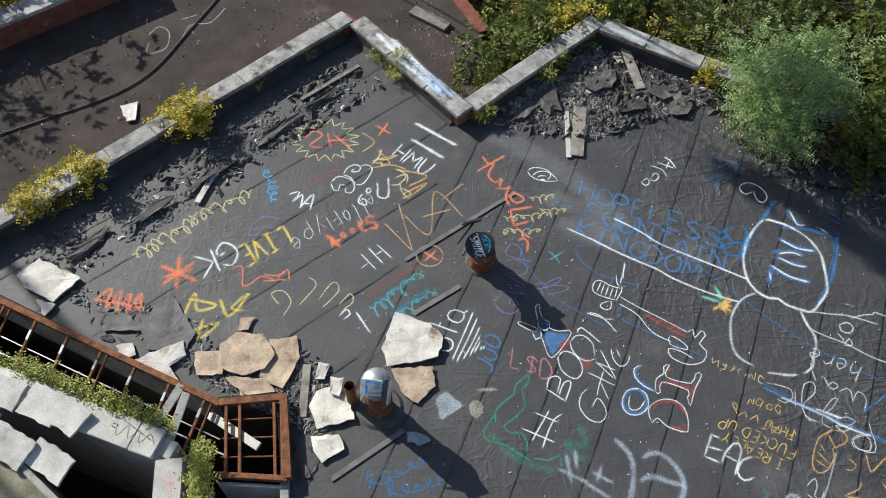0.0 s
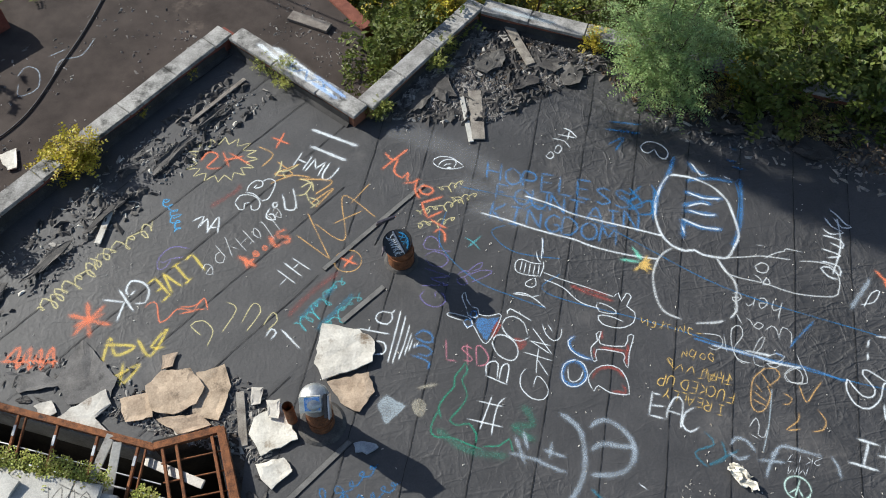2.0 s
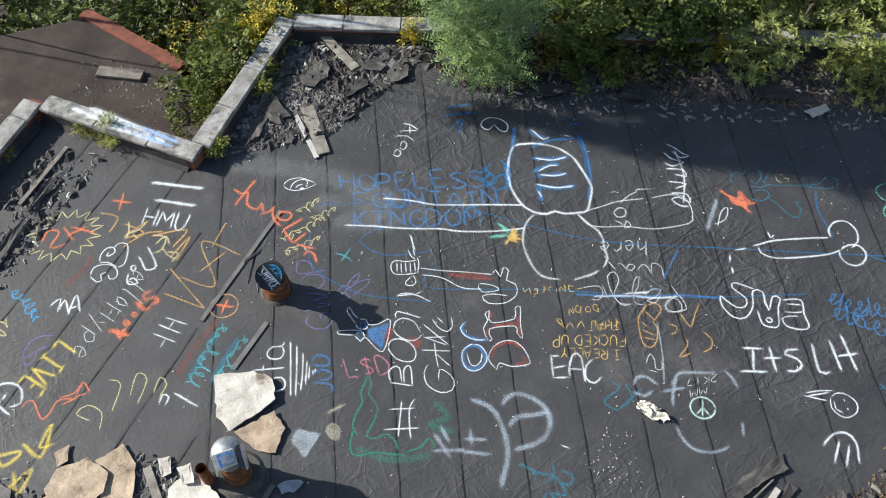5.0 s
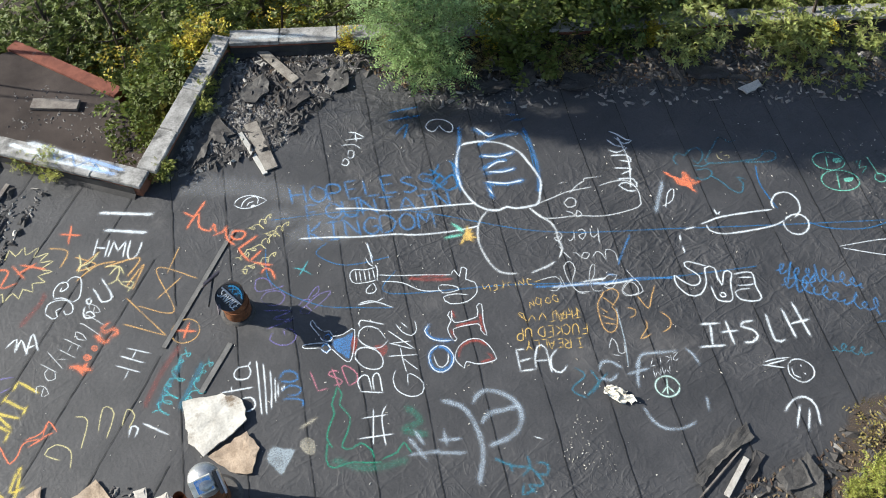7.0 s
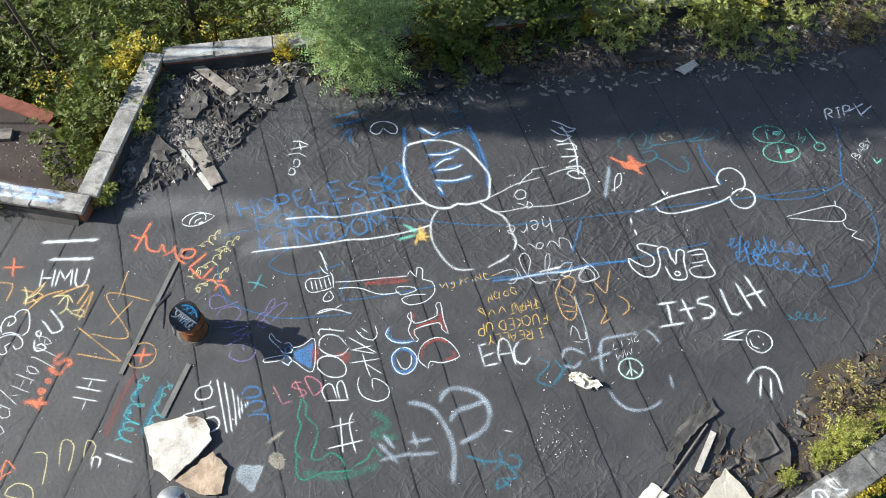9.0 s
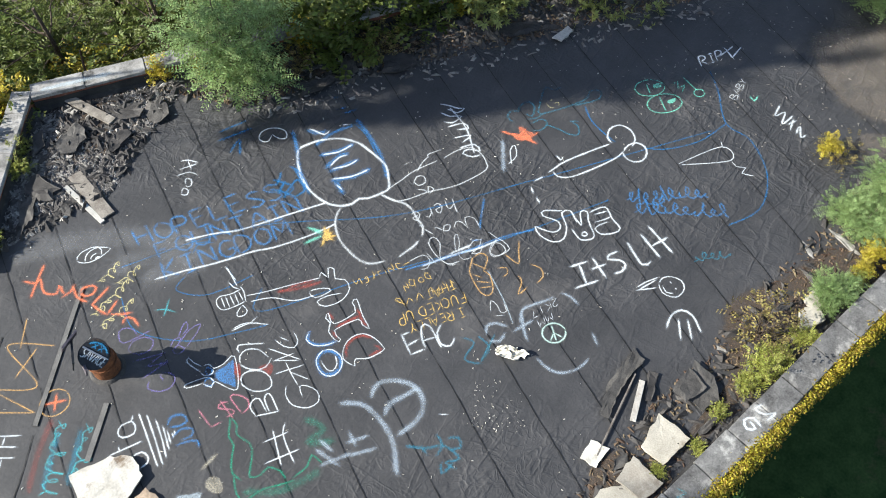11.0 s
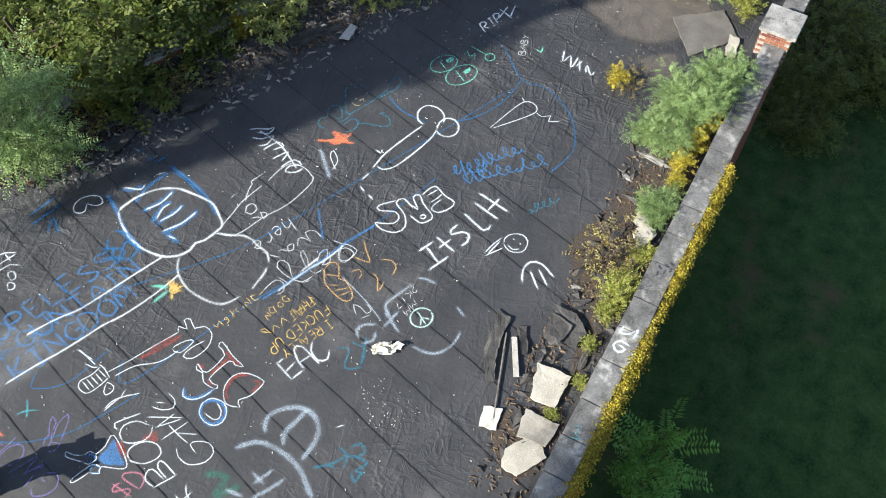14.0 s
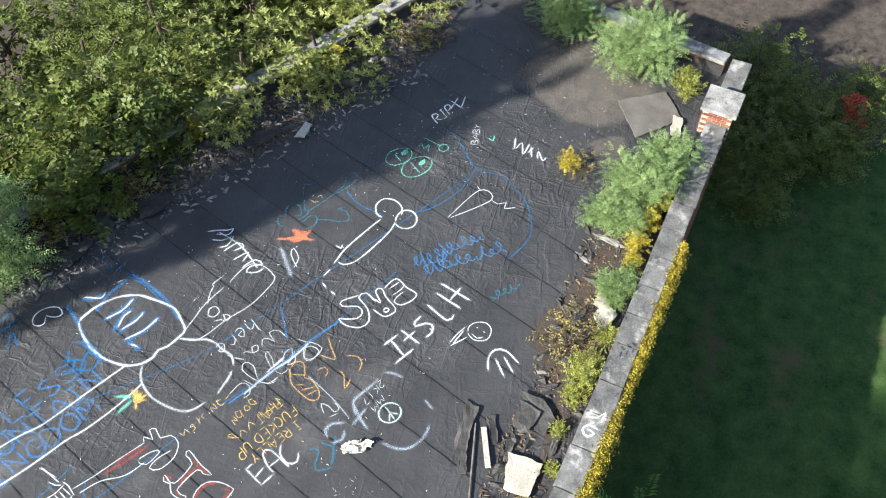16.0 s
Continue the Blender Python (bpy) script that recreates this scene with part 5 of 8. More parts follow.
paint("sprayed_scribble", "thin white sprayed cross strokes on membrane", [([(2.52, 4.80), (2.41, 4.56)], False), ([(2.36, 4.71), (2.67, 4.52)], False), ([(2.24, 4.53), (2.61, 4.28)], False), ([(1.97, 5.00), (2.01, 4.53)], False), ([(1.82, 4.76), (2.28, 4.53)], False), ([(2.12, 5.06), (2.11, 4.77)], False)], 0.110, P_CHALK, "sprayed drawings")
paint("sprayed_scribble", "teal blue sprayed scribble on membrane", [([(2.94, 3.96), (3.10, 3.71), (3.33, 3.50), (3.33, 3.19), (3.14, 3.31), (3.16, 3.12)], False), ([(3.40, 3.72), (3.31, 3.52), (3.11, 3.50)], False), ([(3.46, 3.55), (3.58, 3.42), (3.48, 3.29), (3.34, 3.41)], False), ([(3.10, 3.36), (2.97, 3.24), (3.21, 3.21)], False), ([(3.10, 3.79), (3.04, 3.61)], False)], 0.080, P_TEAL, "sprayed drawings")
paint("sprayed_word", "large orange sprayed word on membrane", [([(1.22, 11.09), (0.96, 10.92), (0.66, 10.71)], False), ([(0.78, 11.09), (0.88, 10.90), (1.01, 10.90)], False), ([(1.01, 10.90), (0.88, 10.62), (1.01, 10.43), (1.13, 10.53), (1.08, 10.32)], False), ([(1.01, 10.31), (1.18, 10.28), (1.32, 10.34)], False), ([(1.30, 10.14), (1.39, 10.17), (1.51, 10.10), (1.53, 10.01), (1.42, 9.95), (1.30, 10.02)], True), ([(1.29, 10.35), (1.20, 10.11), (1.25, 9.89)], False), ([(1.69, 9.85), (1.32, 9.79), (1.28, 9.76), (1.29, 9.58), (1.32, 9.43)], False), ([(1.32, 9.43), (1.62, 9.52)], False), ([(1.37, 9.39), (1.48, 9.26), (1.63, 9.13)], False), ([(1.38, 9.09), (1.50, 9.14), (1.57, 9.01), (1.53, 8.84)], False)], 0.085, P_ORANGE, "sprayed writing")
paint("sprayed_scribble", "white sprayed bubble letters on black membrane", [([(-1.93, 10.63), (-1.88, 10.77), (-1.74, 10.87), (-1.62, 10.83), (-1.63, 10.72), (-1.72, 10.69), (-1.78, 10.71), (-1.72, 10.77)], False), ([(-1.62, 10.82), (-1.51, 10.87), (-1.38, 10.79), (-1.44, 10.57), (-1.56, 10.39), (-1.68, 10.39)], False), ([(-1.68, 10.39), (-1.81, 10.57), (-1.94, 10.62)], False), ([(-2.16, 10.43), (-2.07, 10.56), (-1.92, 10.57), (-1.75, 10.47), (-1.70, 10.31), (-1.76, 10.19), (-1.87, 10.21), (-1.86, 10.31)], False), ([(-2.16, 10.43), (-2.10, 10.26), (-2.00, 10.25), (-1.99, 10.37), (-1.88, 10.37)], False)], 0.045, P_WHITE, "sprayed drawings")
paint("sprayed_scribble", "large white sprayed letter with tan strokes", [([(-1.27, 10.45), (-1.25, 10.27), (-1.24, 10.10), (-1.09, 10.06), (-1.04, 10.17), (-1.05, 10.40), (-1.06, 10.56)], False), ([(-1.52, 10.17), (-1.60, 10.06), (-1.59, 9.94), (-1.45, 9.90), (-1.48, 10.03), (-1.57, 10.04)], False), ([(-1.38, 10.28), (-1.46, 10.28), (-1.46, 10.19), (-1.40, 10.20), (-1.38, 10.27)], False)], 0.060, P_WHITE, "sprayed drawings")
paint("sprayed_scribble", "pale tan sprayed letters over white ones", [([(-1.21, 11.27), (-1.27, 11.05), (-1.39, 10.89)], False), ([(-1.32, 11.02), (-1.10, 11.00), (-0.89, 11.12)], False), ([(-1.18, 10.81), (-1.22, 10.97)], False), ([(-0.92, 10.77), (-0.71, 10.61), (-0.86, 10.38), (-1.01, 10.39)], False), ([(-0.93, 10.55), (-0.70, 10.63), (-0.70, 10.41)], False), ([(-0.80, 10.30), (-0.61, 10.17), (-0.79, 10.05)], False), ([(-0.82, 10.46), (-0.81, 10.26), (-0.69, 10.06)], False)], 0.060, P_CREAM, "sprayed drawings")
paint("sprayed_word", "orange sprayed word shook on black roof membrane", [([(-1.29, 9.63), (-1.43, 9.61), (-1.42, 9.50), (-1.27, 9.48), (-1.24, 9.37), (-1.36, 9.38)], False), ([(-1.58, 9.54), (-1.50, 9.32), (-1.40, 9.33)], False), ([(-1.50, 9.53), (-1.59, 9.40)], False), ([(-2.16, 9.22), (-2.01, 9.07), (-1.89, 8.95)], False), ([(-2.04, 8.95), (-2.04, 9.17)], False), ([(-2.00, 9.06), (-1.89, 9.11)], False)], 0.130, P_ORANGE, "sprayed writing", blobs=[[(-1.93, 9.28), (-1.83, 9.30), (-1.77, 9.19), (-1.82, 9.13), (-1.92, 9.16)], [(-1.75, 9.36), (-1.67, 9.39), (-1.61, 9.30), (-1.67, 9.23), (-1.74, 9.26)]])
paint("sprayed_word", "white sprayed letters HF on black membrane", [([(-1.22, 9.01), (-0.92, 8.69)], False), ([(-1.38, 8.94), (-1.08, 8.58)], False), ([(-1.09, 8.88), (-1.25, 8.77)], False), ([(-1.51, 8.81), (-1.21, 8.46)], False), ([(-1.34, 8.61), (-1.50, 8.48)], False)], 0.045, P_WHITE, "sprayed writing")
paint("sprayed_scribble", "thin purple sprayed curl on black membrane", [([(-3.02, 9.53), (-3.20, 9.62), (-3.38, 9.62), (-3.54, 9.49), (-3.61, 9.32), (-3.58, 9.19), (-3.45, 9.23), (-3.37, 9.39), (-3.50, 9.32), (-3.54, 9.38)], False), ([(-3.37, 9.39), (-3.14, 9.38)], False)], 0.045, P_PURPLE, "sprayed drawings")
paint("sprayed_drawing", "white sprayed eye outline on membrane", [([(1.65, 10.72), (1.78, 10.80), (2.00, 10.75), (2.13, 10.61), (2.21, 10.48), (2.04, 10.46), (1.86, 10.49), (1.71, 10.58)], True), ([(1.73, 10.59), (1.82, 10.68), (1.94, 10.71), (2.07, 10.67), (2.08, 10.57), (2.01, 10.49)], False), ([(1.83, 10.56), (1.90, 10.60), (2.00, 10.58)], False)], 0.035, P_WHITE, "sprayed drawings", blobs=[[(1.87, 10.51), (1.94, 10.53), (1.99, 10.49), (1.94, 10.46)]])
paint("sprayed_drawing", "white striped sprayed triangle on membrane", [([(0.53, 7.58), (0.35, 7.13), (0.16, 6.66)], False), ([(0.60, 7.47), (0.43, 7.06), (0.23, 6.62)], False), ([(0.64, 7.29), (0.49, 6.95), (0.34, 6.67)], False), ([(0.65, 7.13), (0.45, 6.73)], False), ([(0.65, 7.02), (0.53, 6.79)], False), ([(0.67, 6.92), (0.63, 6.84)], False), ([(0.72, 6.92), (0.67, 6.86)], False)], 0.050, P_WHITE, "sprayed drawings")
paint("sprayed_word", "white sprayed word on black membrane", [([(0.44, 7.62), (0.36, 7.57), (0.22, 7.63), (0.10, 7.57), (0.10, 7.45), (0.26, 7.37), (0.36, 7.46), (0.37, 7.59)], False), ([(-0.24, 7.38), (0.27, 7.17)], False), ([(-0.03, 7.38), (-0.09, 7.28)], False), ([(-0.05, 6.85), (0.10, 6.83), (0.17, 6.92), (0.14, 7.04), (0.01, 7.09)], False)], 0.050, P_WHITE, "sprayed writing")
paint("sprayed_word", "faded blue sprayed letters on membrane", [([(0.69, 7.07), (0.83, 7.14), (0.97, 7.04), (0.96, 6.90), (0.82, 6.92), (0.70, 7.03)], False), ([(0.62, 6.86), (0.80, 6.86), (0.92, 6.73), (0.83, 6.65), (0.68, 6.73)], False), ([(0.57, 6.72), (0.72, 6.63), (0.84, 6.52), (0.79, 6.42)], False)], 0.070, P_BLUEB, "sprayed writing")
paint("sprayed_word", "amber sprayed writing in three short lines", [([(5.57, 5.78), (5.52, 5.84), (5.46, 5.77), (5.51, 5.68), (5.55, 5.77)], False), ([(5.42, 5.80), (5.39, 5.86), (5.32, 5.80), (5.38, 5.74)], True), ([(5.27, 5.90), (5.24, 5.96), (5.16, 5.87), (5.22, 5.82), (5.30, 5.91), (5.19, 5.76)], False), ([(5.16, 5.98), (5.11, 5.85), (5.08, 5.95), (5.01, 5.83)], False), ([(5.70, 5.30), (5.70, 5.43)], False), ([(5.69, 5.33), (5.57, 5.31)], False), ([(5.55, 5.38), (5.59, 5.50)], False), ([(5.45, 5.38), (5.43, 5.46), (5.35, 5.38), (5.43, 5.35)], True), ([(5.37, 5.52), (5.28, 5.54), (5.37, 5.57), (5.28, 5.42)], False), ([(5.12, 5.50), (5.14, 5.66), (4.99, 5.56)], False), ([(4.95, 5.59), (4.96, 5.72), (4.81, 5.64)], False), ([(4.79, 5.66), (4.85, 5.83), (4.78, 5.88), (4.82, 5.69), (4.76, 5.87)], False)], 0.030, P_AMBERF, "sprayed writing")
paint("sprayed_word", "amber sprayed word chicken on membrane", [([(5.52, 6.20), (5.40, 6.25)], False), ([(5.39, 6.30), (5.32, 6.36), (5.28, 6.26), (5.34, 6.21)], False), ([(5.28, 6.44), (5.21, 6.29), (5.18, 6.41), (5.11, 6.31)], False), ([(5.11, 6.42), (5.06, 6.34)], False), ([(5.05, 6.47), (4.98, 6.48), (4.97, 6.38)], False), ([(4.95, 6.58), (4.85, 6.42)], False), ([(4.98, 6.52), (4.82, 6.45)], False), ([(4.79, 6.51), (4.74, 6.57), (4.80, 6.57), (4.75, 6.48), (4.68, 6.50)], False), ([(4.63, 6.51), (4.68, 6.65), (4.57, 6.60), (4.59, 6.72)], False)], 0.030, P_AMBERF, "sprayed writing")
paint("sprayed_scribble", "amber sprayed looped pattern on membrane", [([(6.33, 5.40), (6.49, 5.36), (6.51, 5.22), (6.34, 5.12), (6.24, 5.08), (6.24, 4.95), (6.07, 4.73), (5.92, 4.69), (5.86, 4.82), (5.95, 5.07), (6.07, 5.27), (6.25, 5.37)], True), ([(6.23, 5.34), (6.30, 5.05)], False), ([(6.06, 5.19), (6.11, 5.00)], False), ([(5.98, 5.06), (6.13, 4.83)], False), ([(5.92, 4.92), (6.09, 4.76)], False), ([(7.15, 5.00), (6.96, 4.86), (6.76, 4.71), (6.76, 5.01)], False), ([(6.45, 4.93), (6.55, 4.82), (6.47, 4.73), (6.37, 4.75)], False), ([(6.57, 4.56), (6.50, 4.43), (6.26, 4.32), (6.48, 4.29)], False), ([(6.89, 4.55), (6.94, 4.35), (6.83, 4.21), (6.65, 4.22)], False)], 0.045, P_AMBER, "sprayed drawings")
paint("sprayed_scribble", "thin white sprayed curl beside amber letters", [([(5.68, 4.47), (5.85, 4.60), (5.85, 4.46), (5.78, 4.32), (5.87, 4.27), (5.96, 4.41)], False), ([(5.66, 4.37), (5.78, 4.24)], False), ([(6.58, 5.24), (6.76, 5.33), (6.88, 5.24), (6.83, 5.05), (6.59, 5.12), (6.60, 5.25)], False)], 0.035, P_CHALKW, "sprayed drawings")
paint("sprayed_word", "thick white sprayed letters EAC on membrane", [([(4.35, 5.34), (4.17, 4.97)], False), ([(4.34, 5.33), (4.46, 5.26)], False), ([(4.24, 5.13), (4.47, 5.05)], False), ([(4.17, 4.97), (4.40, 4.85)], False), ([(4.42, 4.85), (4.51, 5.01), (4.69, 5.18), (4.78, 5.08), (4.60, 4.66)], False), ([(4.49, 4.99), (4.69, 4.86)], False), ([(4.95, 4.95), (4.77, 4.90), (4.65, 4.71), (4.73, 4.57), (4.90, 4.61)], False)], 0.060, P_WHITE, "sprayed writing")
paint("sprayed_drawing", "cyan sprayed cross on black membrane", [([(1.92, 8.87), (2.05, 8.74), (2.13, 8.55)], False), ([(2.23, 8.86), (2.07, 8.75), (1.94, 8.67)], False)], 0.050, P_CYAN, "sprayed drawings")
paint("sprayed_drawing", "white sprayed heart outline on membrane", [([(5.95, 10.22), (5.80, 10.15), (5.71, 10.22), (5.71, 10.34), (5.84, 10.42), (6.00, 10.39), (6.14, 10.25), (6.18, 10.08), (6.08, 9.95), (5.98, 10.02), (5.95, 10.18)], True)], 0.045, P_WHITE, "sprayed drawings")
paint("sprayed_scribble", "white sprayed letters beside a worn patch", [([(4.33, 11.07), (4.45, 10.98), (4.54, 10.78)], False), ([(4.19, 10.93), (4.52, 10.77)], False), ([(4.45, 10.98), (4.34, 10.76)], False), ([(4.06, 10.85), (4.28, 10.73), (4.33, 10.55)], False), ([(4.03, 10.55), (4.12, 10.66), (4.18, 10.58), (4.10, 10.47), (4.03, 10.49)], True), ([(3.85, 10.46), (3.95, 10.53), (3.98, 10.42), (3.90, 10.36), (3.84, 10.41)], True)], 0.045, P_WHITE, "sprayed drawings")
paint("sprayed_drawing", "ochre star sprayed with teal tips", [([(4.93, 7.73), (5.11, 7.80)], False), ([(4.93, 7.73), (5.08, 7.69)], False), ([(4.92, 7.71), (5.07, 7.58)], False), ([(4.92, 7.71), (4.96, 7.55)], False), ([(4.89, 7.70), (4.74, 7.64)], False), ([(4.93, 7.73), (5.07, 7.89)], False)], 0.110, P_AMBERF, "sprayed drawings", blobs=[[(4.87, 7.78), (5.00, 7.82), (5.05, 7.73), (4.99, 7.61), (4.87, 7.61), (4.83, 7.70)]])
paint("sprayed_drawing", "teal tips of a sprayed star on membrane", [([(4.94, 7.85), (4.86, 8.11)], False), ([(4.89, 7.78), (4.58, 7.91)], False), ([(4.93, 7.83), (4.88, 7.97)], False)], 0.110, P_MINT, "sprayed drawings")
paint("sprayed_scribble", "soft blue scribble beside a large circle", [([(5.04, 9.39), (5.16, 9.26), (5.42, 9.40)], False), ([(4.99, 9.28), (5.11, 9.07), (5.18, 8.78)], False), ([(5.03, 9.08), (5.32, 9.20)], False), ([(5.63, 9.39), (5.65, 9.11), (5.53, 8.95)], False), ([(5.19, 8.80), (5.38, 8.75), (5.54, 8.89)], False), ([(7.42, 10.00), (7.51, 9.91)], False), ([(7.23, 9.73), (7.41, 9.60)], False), ([(7.26, 9.54), (7.51, 9.41)], False)], 0.090, P_BLUE, "sprayed drawings")
paint("sprayed_scribble", "purple sprayed squiggle on black membrane", [([(1.63, 8.12), (1.76, 8.18), (1.86, 8.12), (1.74, 8.05), (1.78, 7.92), (1.64, 7.91), (1.61, 8.04), (1.79, 8.05)], False), ([(1.81, 8.14), (1.98, 8.25), (2.12, 8.29), (2.05, 8.17), (1.89, 8.15)], False), ([(1.80, 8.07), (2.05, 8.13), (2.25, 8.08), (2.13, 8.00), (1.82, 7.92)], False), ([(1.26, 7.96), (1.36, 8.03), (1.36, 7.92), (1.46, 7.99)], False)], 0.035, P_PURPLE, "sprayed drawings")
paint("sprayed_drawing", "red filled barrel of a sprayed drawing", [([(3.56, 7.54), (3.80, 7.34), (4.19, 7.10)], False), ([(3.75, 7.46), (4.14, 7.22)], False)], 0.100, P_RED, "sprayed drawings")
paint("sprayed_drawing", "white striped bulb end of a drawn leg", [([(3.17, 8.06), (2.97, 8.13), (2.83, 8.23), (2.72, 8.20), (2.67, 8.08), (2.70, 7.97), (2.90, 7.87), (3.07, 7.82)], False), ([(2.84, 8.21), (2.73, 7.98)], False), ([(2.90, 8.17), (2.79, 7.92)], False), ([(2.97, 8.13), (2.87, 7.89)], False), ([(3.05, 8.10), (2.94, 7.86)], False), ([(3.12, 8.08), (3.03, 7.84)], False), ([(3.20, 8.12), (3.17, 7.99), (3.05, 7.80)], False), ([(2.95, 7.80), (2.81, 7.76), (2.77, 7.69), (2.86, 7.63), (2.95, 7.66), (2.97, 7.77)], True), ([(3.13, 8.34), (3.11, 8.20), (3.15, 8.09)], False)], 0.032, P_WHITE, "sprayed drawings")
paint("sprayed_drawing", "white outlined leg with a drawn shoe", [([(3.13, 7.90), (3.41, 7.70), (3.85, 7.43), (4.23, 7.18)], False), ([(3.11, 7.75), (3.40, 7.53), (3.62, 7.19), (3.92, 7.00)], False), ([(4.23, 7.18), (4.33, 7.24), (4.34, 7.07), (4.47, 7.21), (4.53, 7.12), (4.40, 6.96), (4.50, 6.82), (4.42, 6.63), (4.16, 6.57), (3.89, 6.70), (3.86, 6.87), (4.06, 6.82), (4.26, 6.67)], False), ([(3.92, 7.12), (4.13, 6.98), (4.18, 6.85), (3.90, 6.95)], True), ([(3.30, 8.62), (3.23, 8.25)], False)], 0.032, P_WHITE, "sprayed drawings")
paint("sprayed_scribble", "cream and orange sprayed squiggle with soft strokes", [([(-3.83, 8.46), (-3.74, 8.53), (-3.63, 8.50), (-3.60, 8.23), (-3.57, 8.11), (-3.43, 8.17), (-3.27, 8.32), (-3.01, 8.24)], False), ([(-3.24, 8.36), (-2.99, 8.33), (-2.82, 8.42)], False), ([(-2.99, 8.25), (-2.81, 8.46), (-2.76, 8.21)], False), ([(-3.01, 8.26), (-2.80, 8.23)], False), ([(-3.25, 8.22), (-2.94, 8.23)], False)], 0.050, P_ORANGE, "sprayed drawings")

# ---- plants ----
def add_leaf(verts, faces, p, d, n, length, width):
    """One folded leaf from p along d, facing n."""
    s = d.cross(n)
    s = s.normalized() if s.length > 1e-5 else Vector((1, 0, 0))
    k = len(verts)
    up = s.cross(d).normalized()
    verts.extend([p, p + d * length * 0.45 + s * width / 2 + up * width * 0.12, p + d * length, p + d * length * 0.45 - s * width / 2 + up * width * 0.12])
    faces.extend([(k, k + 1, k + 2), (k, k + 2, k + 3)])


def rand_unit(rng):
    while True:
        v = Vector((rng.uniform(-1, 1), rng.uniform(-1, 1), rng.uniform(-1, 1)))
        if 0.05 < v.length < 1:
            return v.normalized()


def spray(verts, faces, rng, p, d, length, leaf, ratio, pairs, whorl=False):
    """A twig's end with its leaves: in pairs along it, or in a whorl at its tip."""
    d = d.normalized()
    side = d.cross(Vector((0, 0, 1)) + rand_unit(rng) * 0.4)
    side = side.normalized() if side.length > 1e-4 else Vector((1, 0, 0))
    up = side.cross(d).normalized()
    if up.z < 0:
        up, side = -up, -side
    if whorl:
        for i in range(pairs * 2):
            a = 2 * math.pi * i / (pairs * 2) + rng.uniform(-0.3, 0.3)
            q = (side * math.cos(a) + (d * 0.8 + Vector((0, 0, -0.35))) * math.sin(a) + d * 0.5).normalized()
            add_leaf(verts, faces, p, q, up + rand_unit(rng) * 0.35, leaf * rng.uniform(0.7, 1.2), leaf * ratio)
        return
    for i in range(pairs):
        t = (i + 0.6) / pairs
        q = p + d * length * t + Vector((0, 0, -0.18 * length * t * t))
        for s in (-1, 1):
            e = (side * s + d * 0.45 + Vector((0, 0, -0.15)) + rand_unit(rng) * 0.2).normalized()
            add_leaf(verts, faces, q, e, up + rand_unit(rng) * 0.3, leaf * rng.uniform(0.75, 1.15) * (1 - 0.35 * t), leaf * ratio)


def branch(bm, rng, p, q, r0, r1, bends=4, wob=0.12):
    p, q = Vector(p), Vector(q)
    pts = [p.lerp(q, i / bends) + rand_unit(rng) * wob * (q - p).length * (0 < i < bends) * 0.5 for i in range(bends + 1)]
    for i in range(bends):
        a, b = r0 + (r1 - r0) * i / bends, r0 + (r1 - r0) * (i + 1) / bends
        tube(bm, pts[i], pts[i + 1], a, b, 7, True)
    return pts


def plant(name, label, category, seed, height, spread, low, trunks, sprays, leaf, ratio, pairs, material, twig=0.3, whorl=False, stem=0.1, clumps=14, group=""):
    """A tree or bush at the origin: stems, limbs to uneven clumps, leaves in sprays round the clumps."""
    rng = random.Random(seed)
    ob = tagged(new(name), label, category, group)
    bm = bmesh.new()
    verts, faces = [], []
    centres = []
    for k in range(trunks):
        a = 2 * math.pi * k / trunks + rng.uniform(-0.4, 0.4)
        lean = spread * 0.35 * (trunks > 1)
        foot = Vector((math.cos(a), math.sin(a), 0)) * stem * (trunks > 1)
        top = Vector((math.cos(a) * lean, math.sin(a) * lean, height * rng.uniform(0.75, 0.95)))
        line = branch(bm, rng, foot, top, stem, stem * 0.25, 5, 0.08)
        for j in range(clumps // trunks):
            t = rng.uniform(low, 1.0)
            base = foot.lerp(top, t * 0.92)
            b = rng.uniform(0, 2 * math.pi)
            reach = spread * rng.uniform(0.45, 1.0) * math.sqrt(max(0.12, 1 - (2 * t - 1 - low * 0.5) ** 2))
            tip = base + Vector((math.cos(b) * reach, math.sin(b) * reach, height * 0.08 * rng.uniform(-0.4, 1.4)))
            branch(bm, rng, base, tip, stem * 0.35 * (1 - 0.5 * t), stem * 0.07, 3, 0.15)
            centres.append((tip, spread * rng.uniform(0.24, 0.46)))
            if reach > spread * 0.5:
                centres.append((base.lerp(tip, 0.55), spread * rng.uniform(0.2, 0.36)))
    for i in range(sprays):
        c, r = centres[rng.randrange(len(centres))]
        d = rand_unit(rng)
        d.z = d.z * 0.75 + 0.1
        p = c + d * r * rng.uniform(0.35, 1.0) ** 0.6
        if p.z < 0.02:
            p.z = 0.03
        spray(verts, faces, rng, p, d + rand_unit(rng) * 0.5 + Vector((0, 0, 0.15)), twig * rng.uniform(0.6, 1.3), leaf, ratio, pairs, whorl)
    part("trunk" if trunks == 1 else "stem", bm, M_BARK, ob)
    crown = data_ob("crown", verts, faces, material, ob)
    return ob


def put(ob, x, y, z, turn=0.0, size=1.0, tall=1.0):
    return copy_thing(ob, pose(x, y, z, 0, 0, turn) @ Matrix.Diagonal((size, size, size * tall, 1)))


rng = random.Random(11)
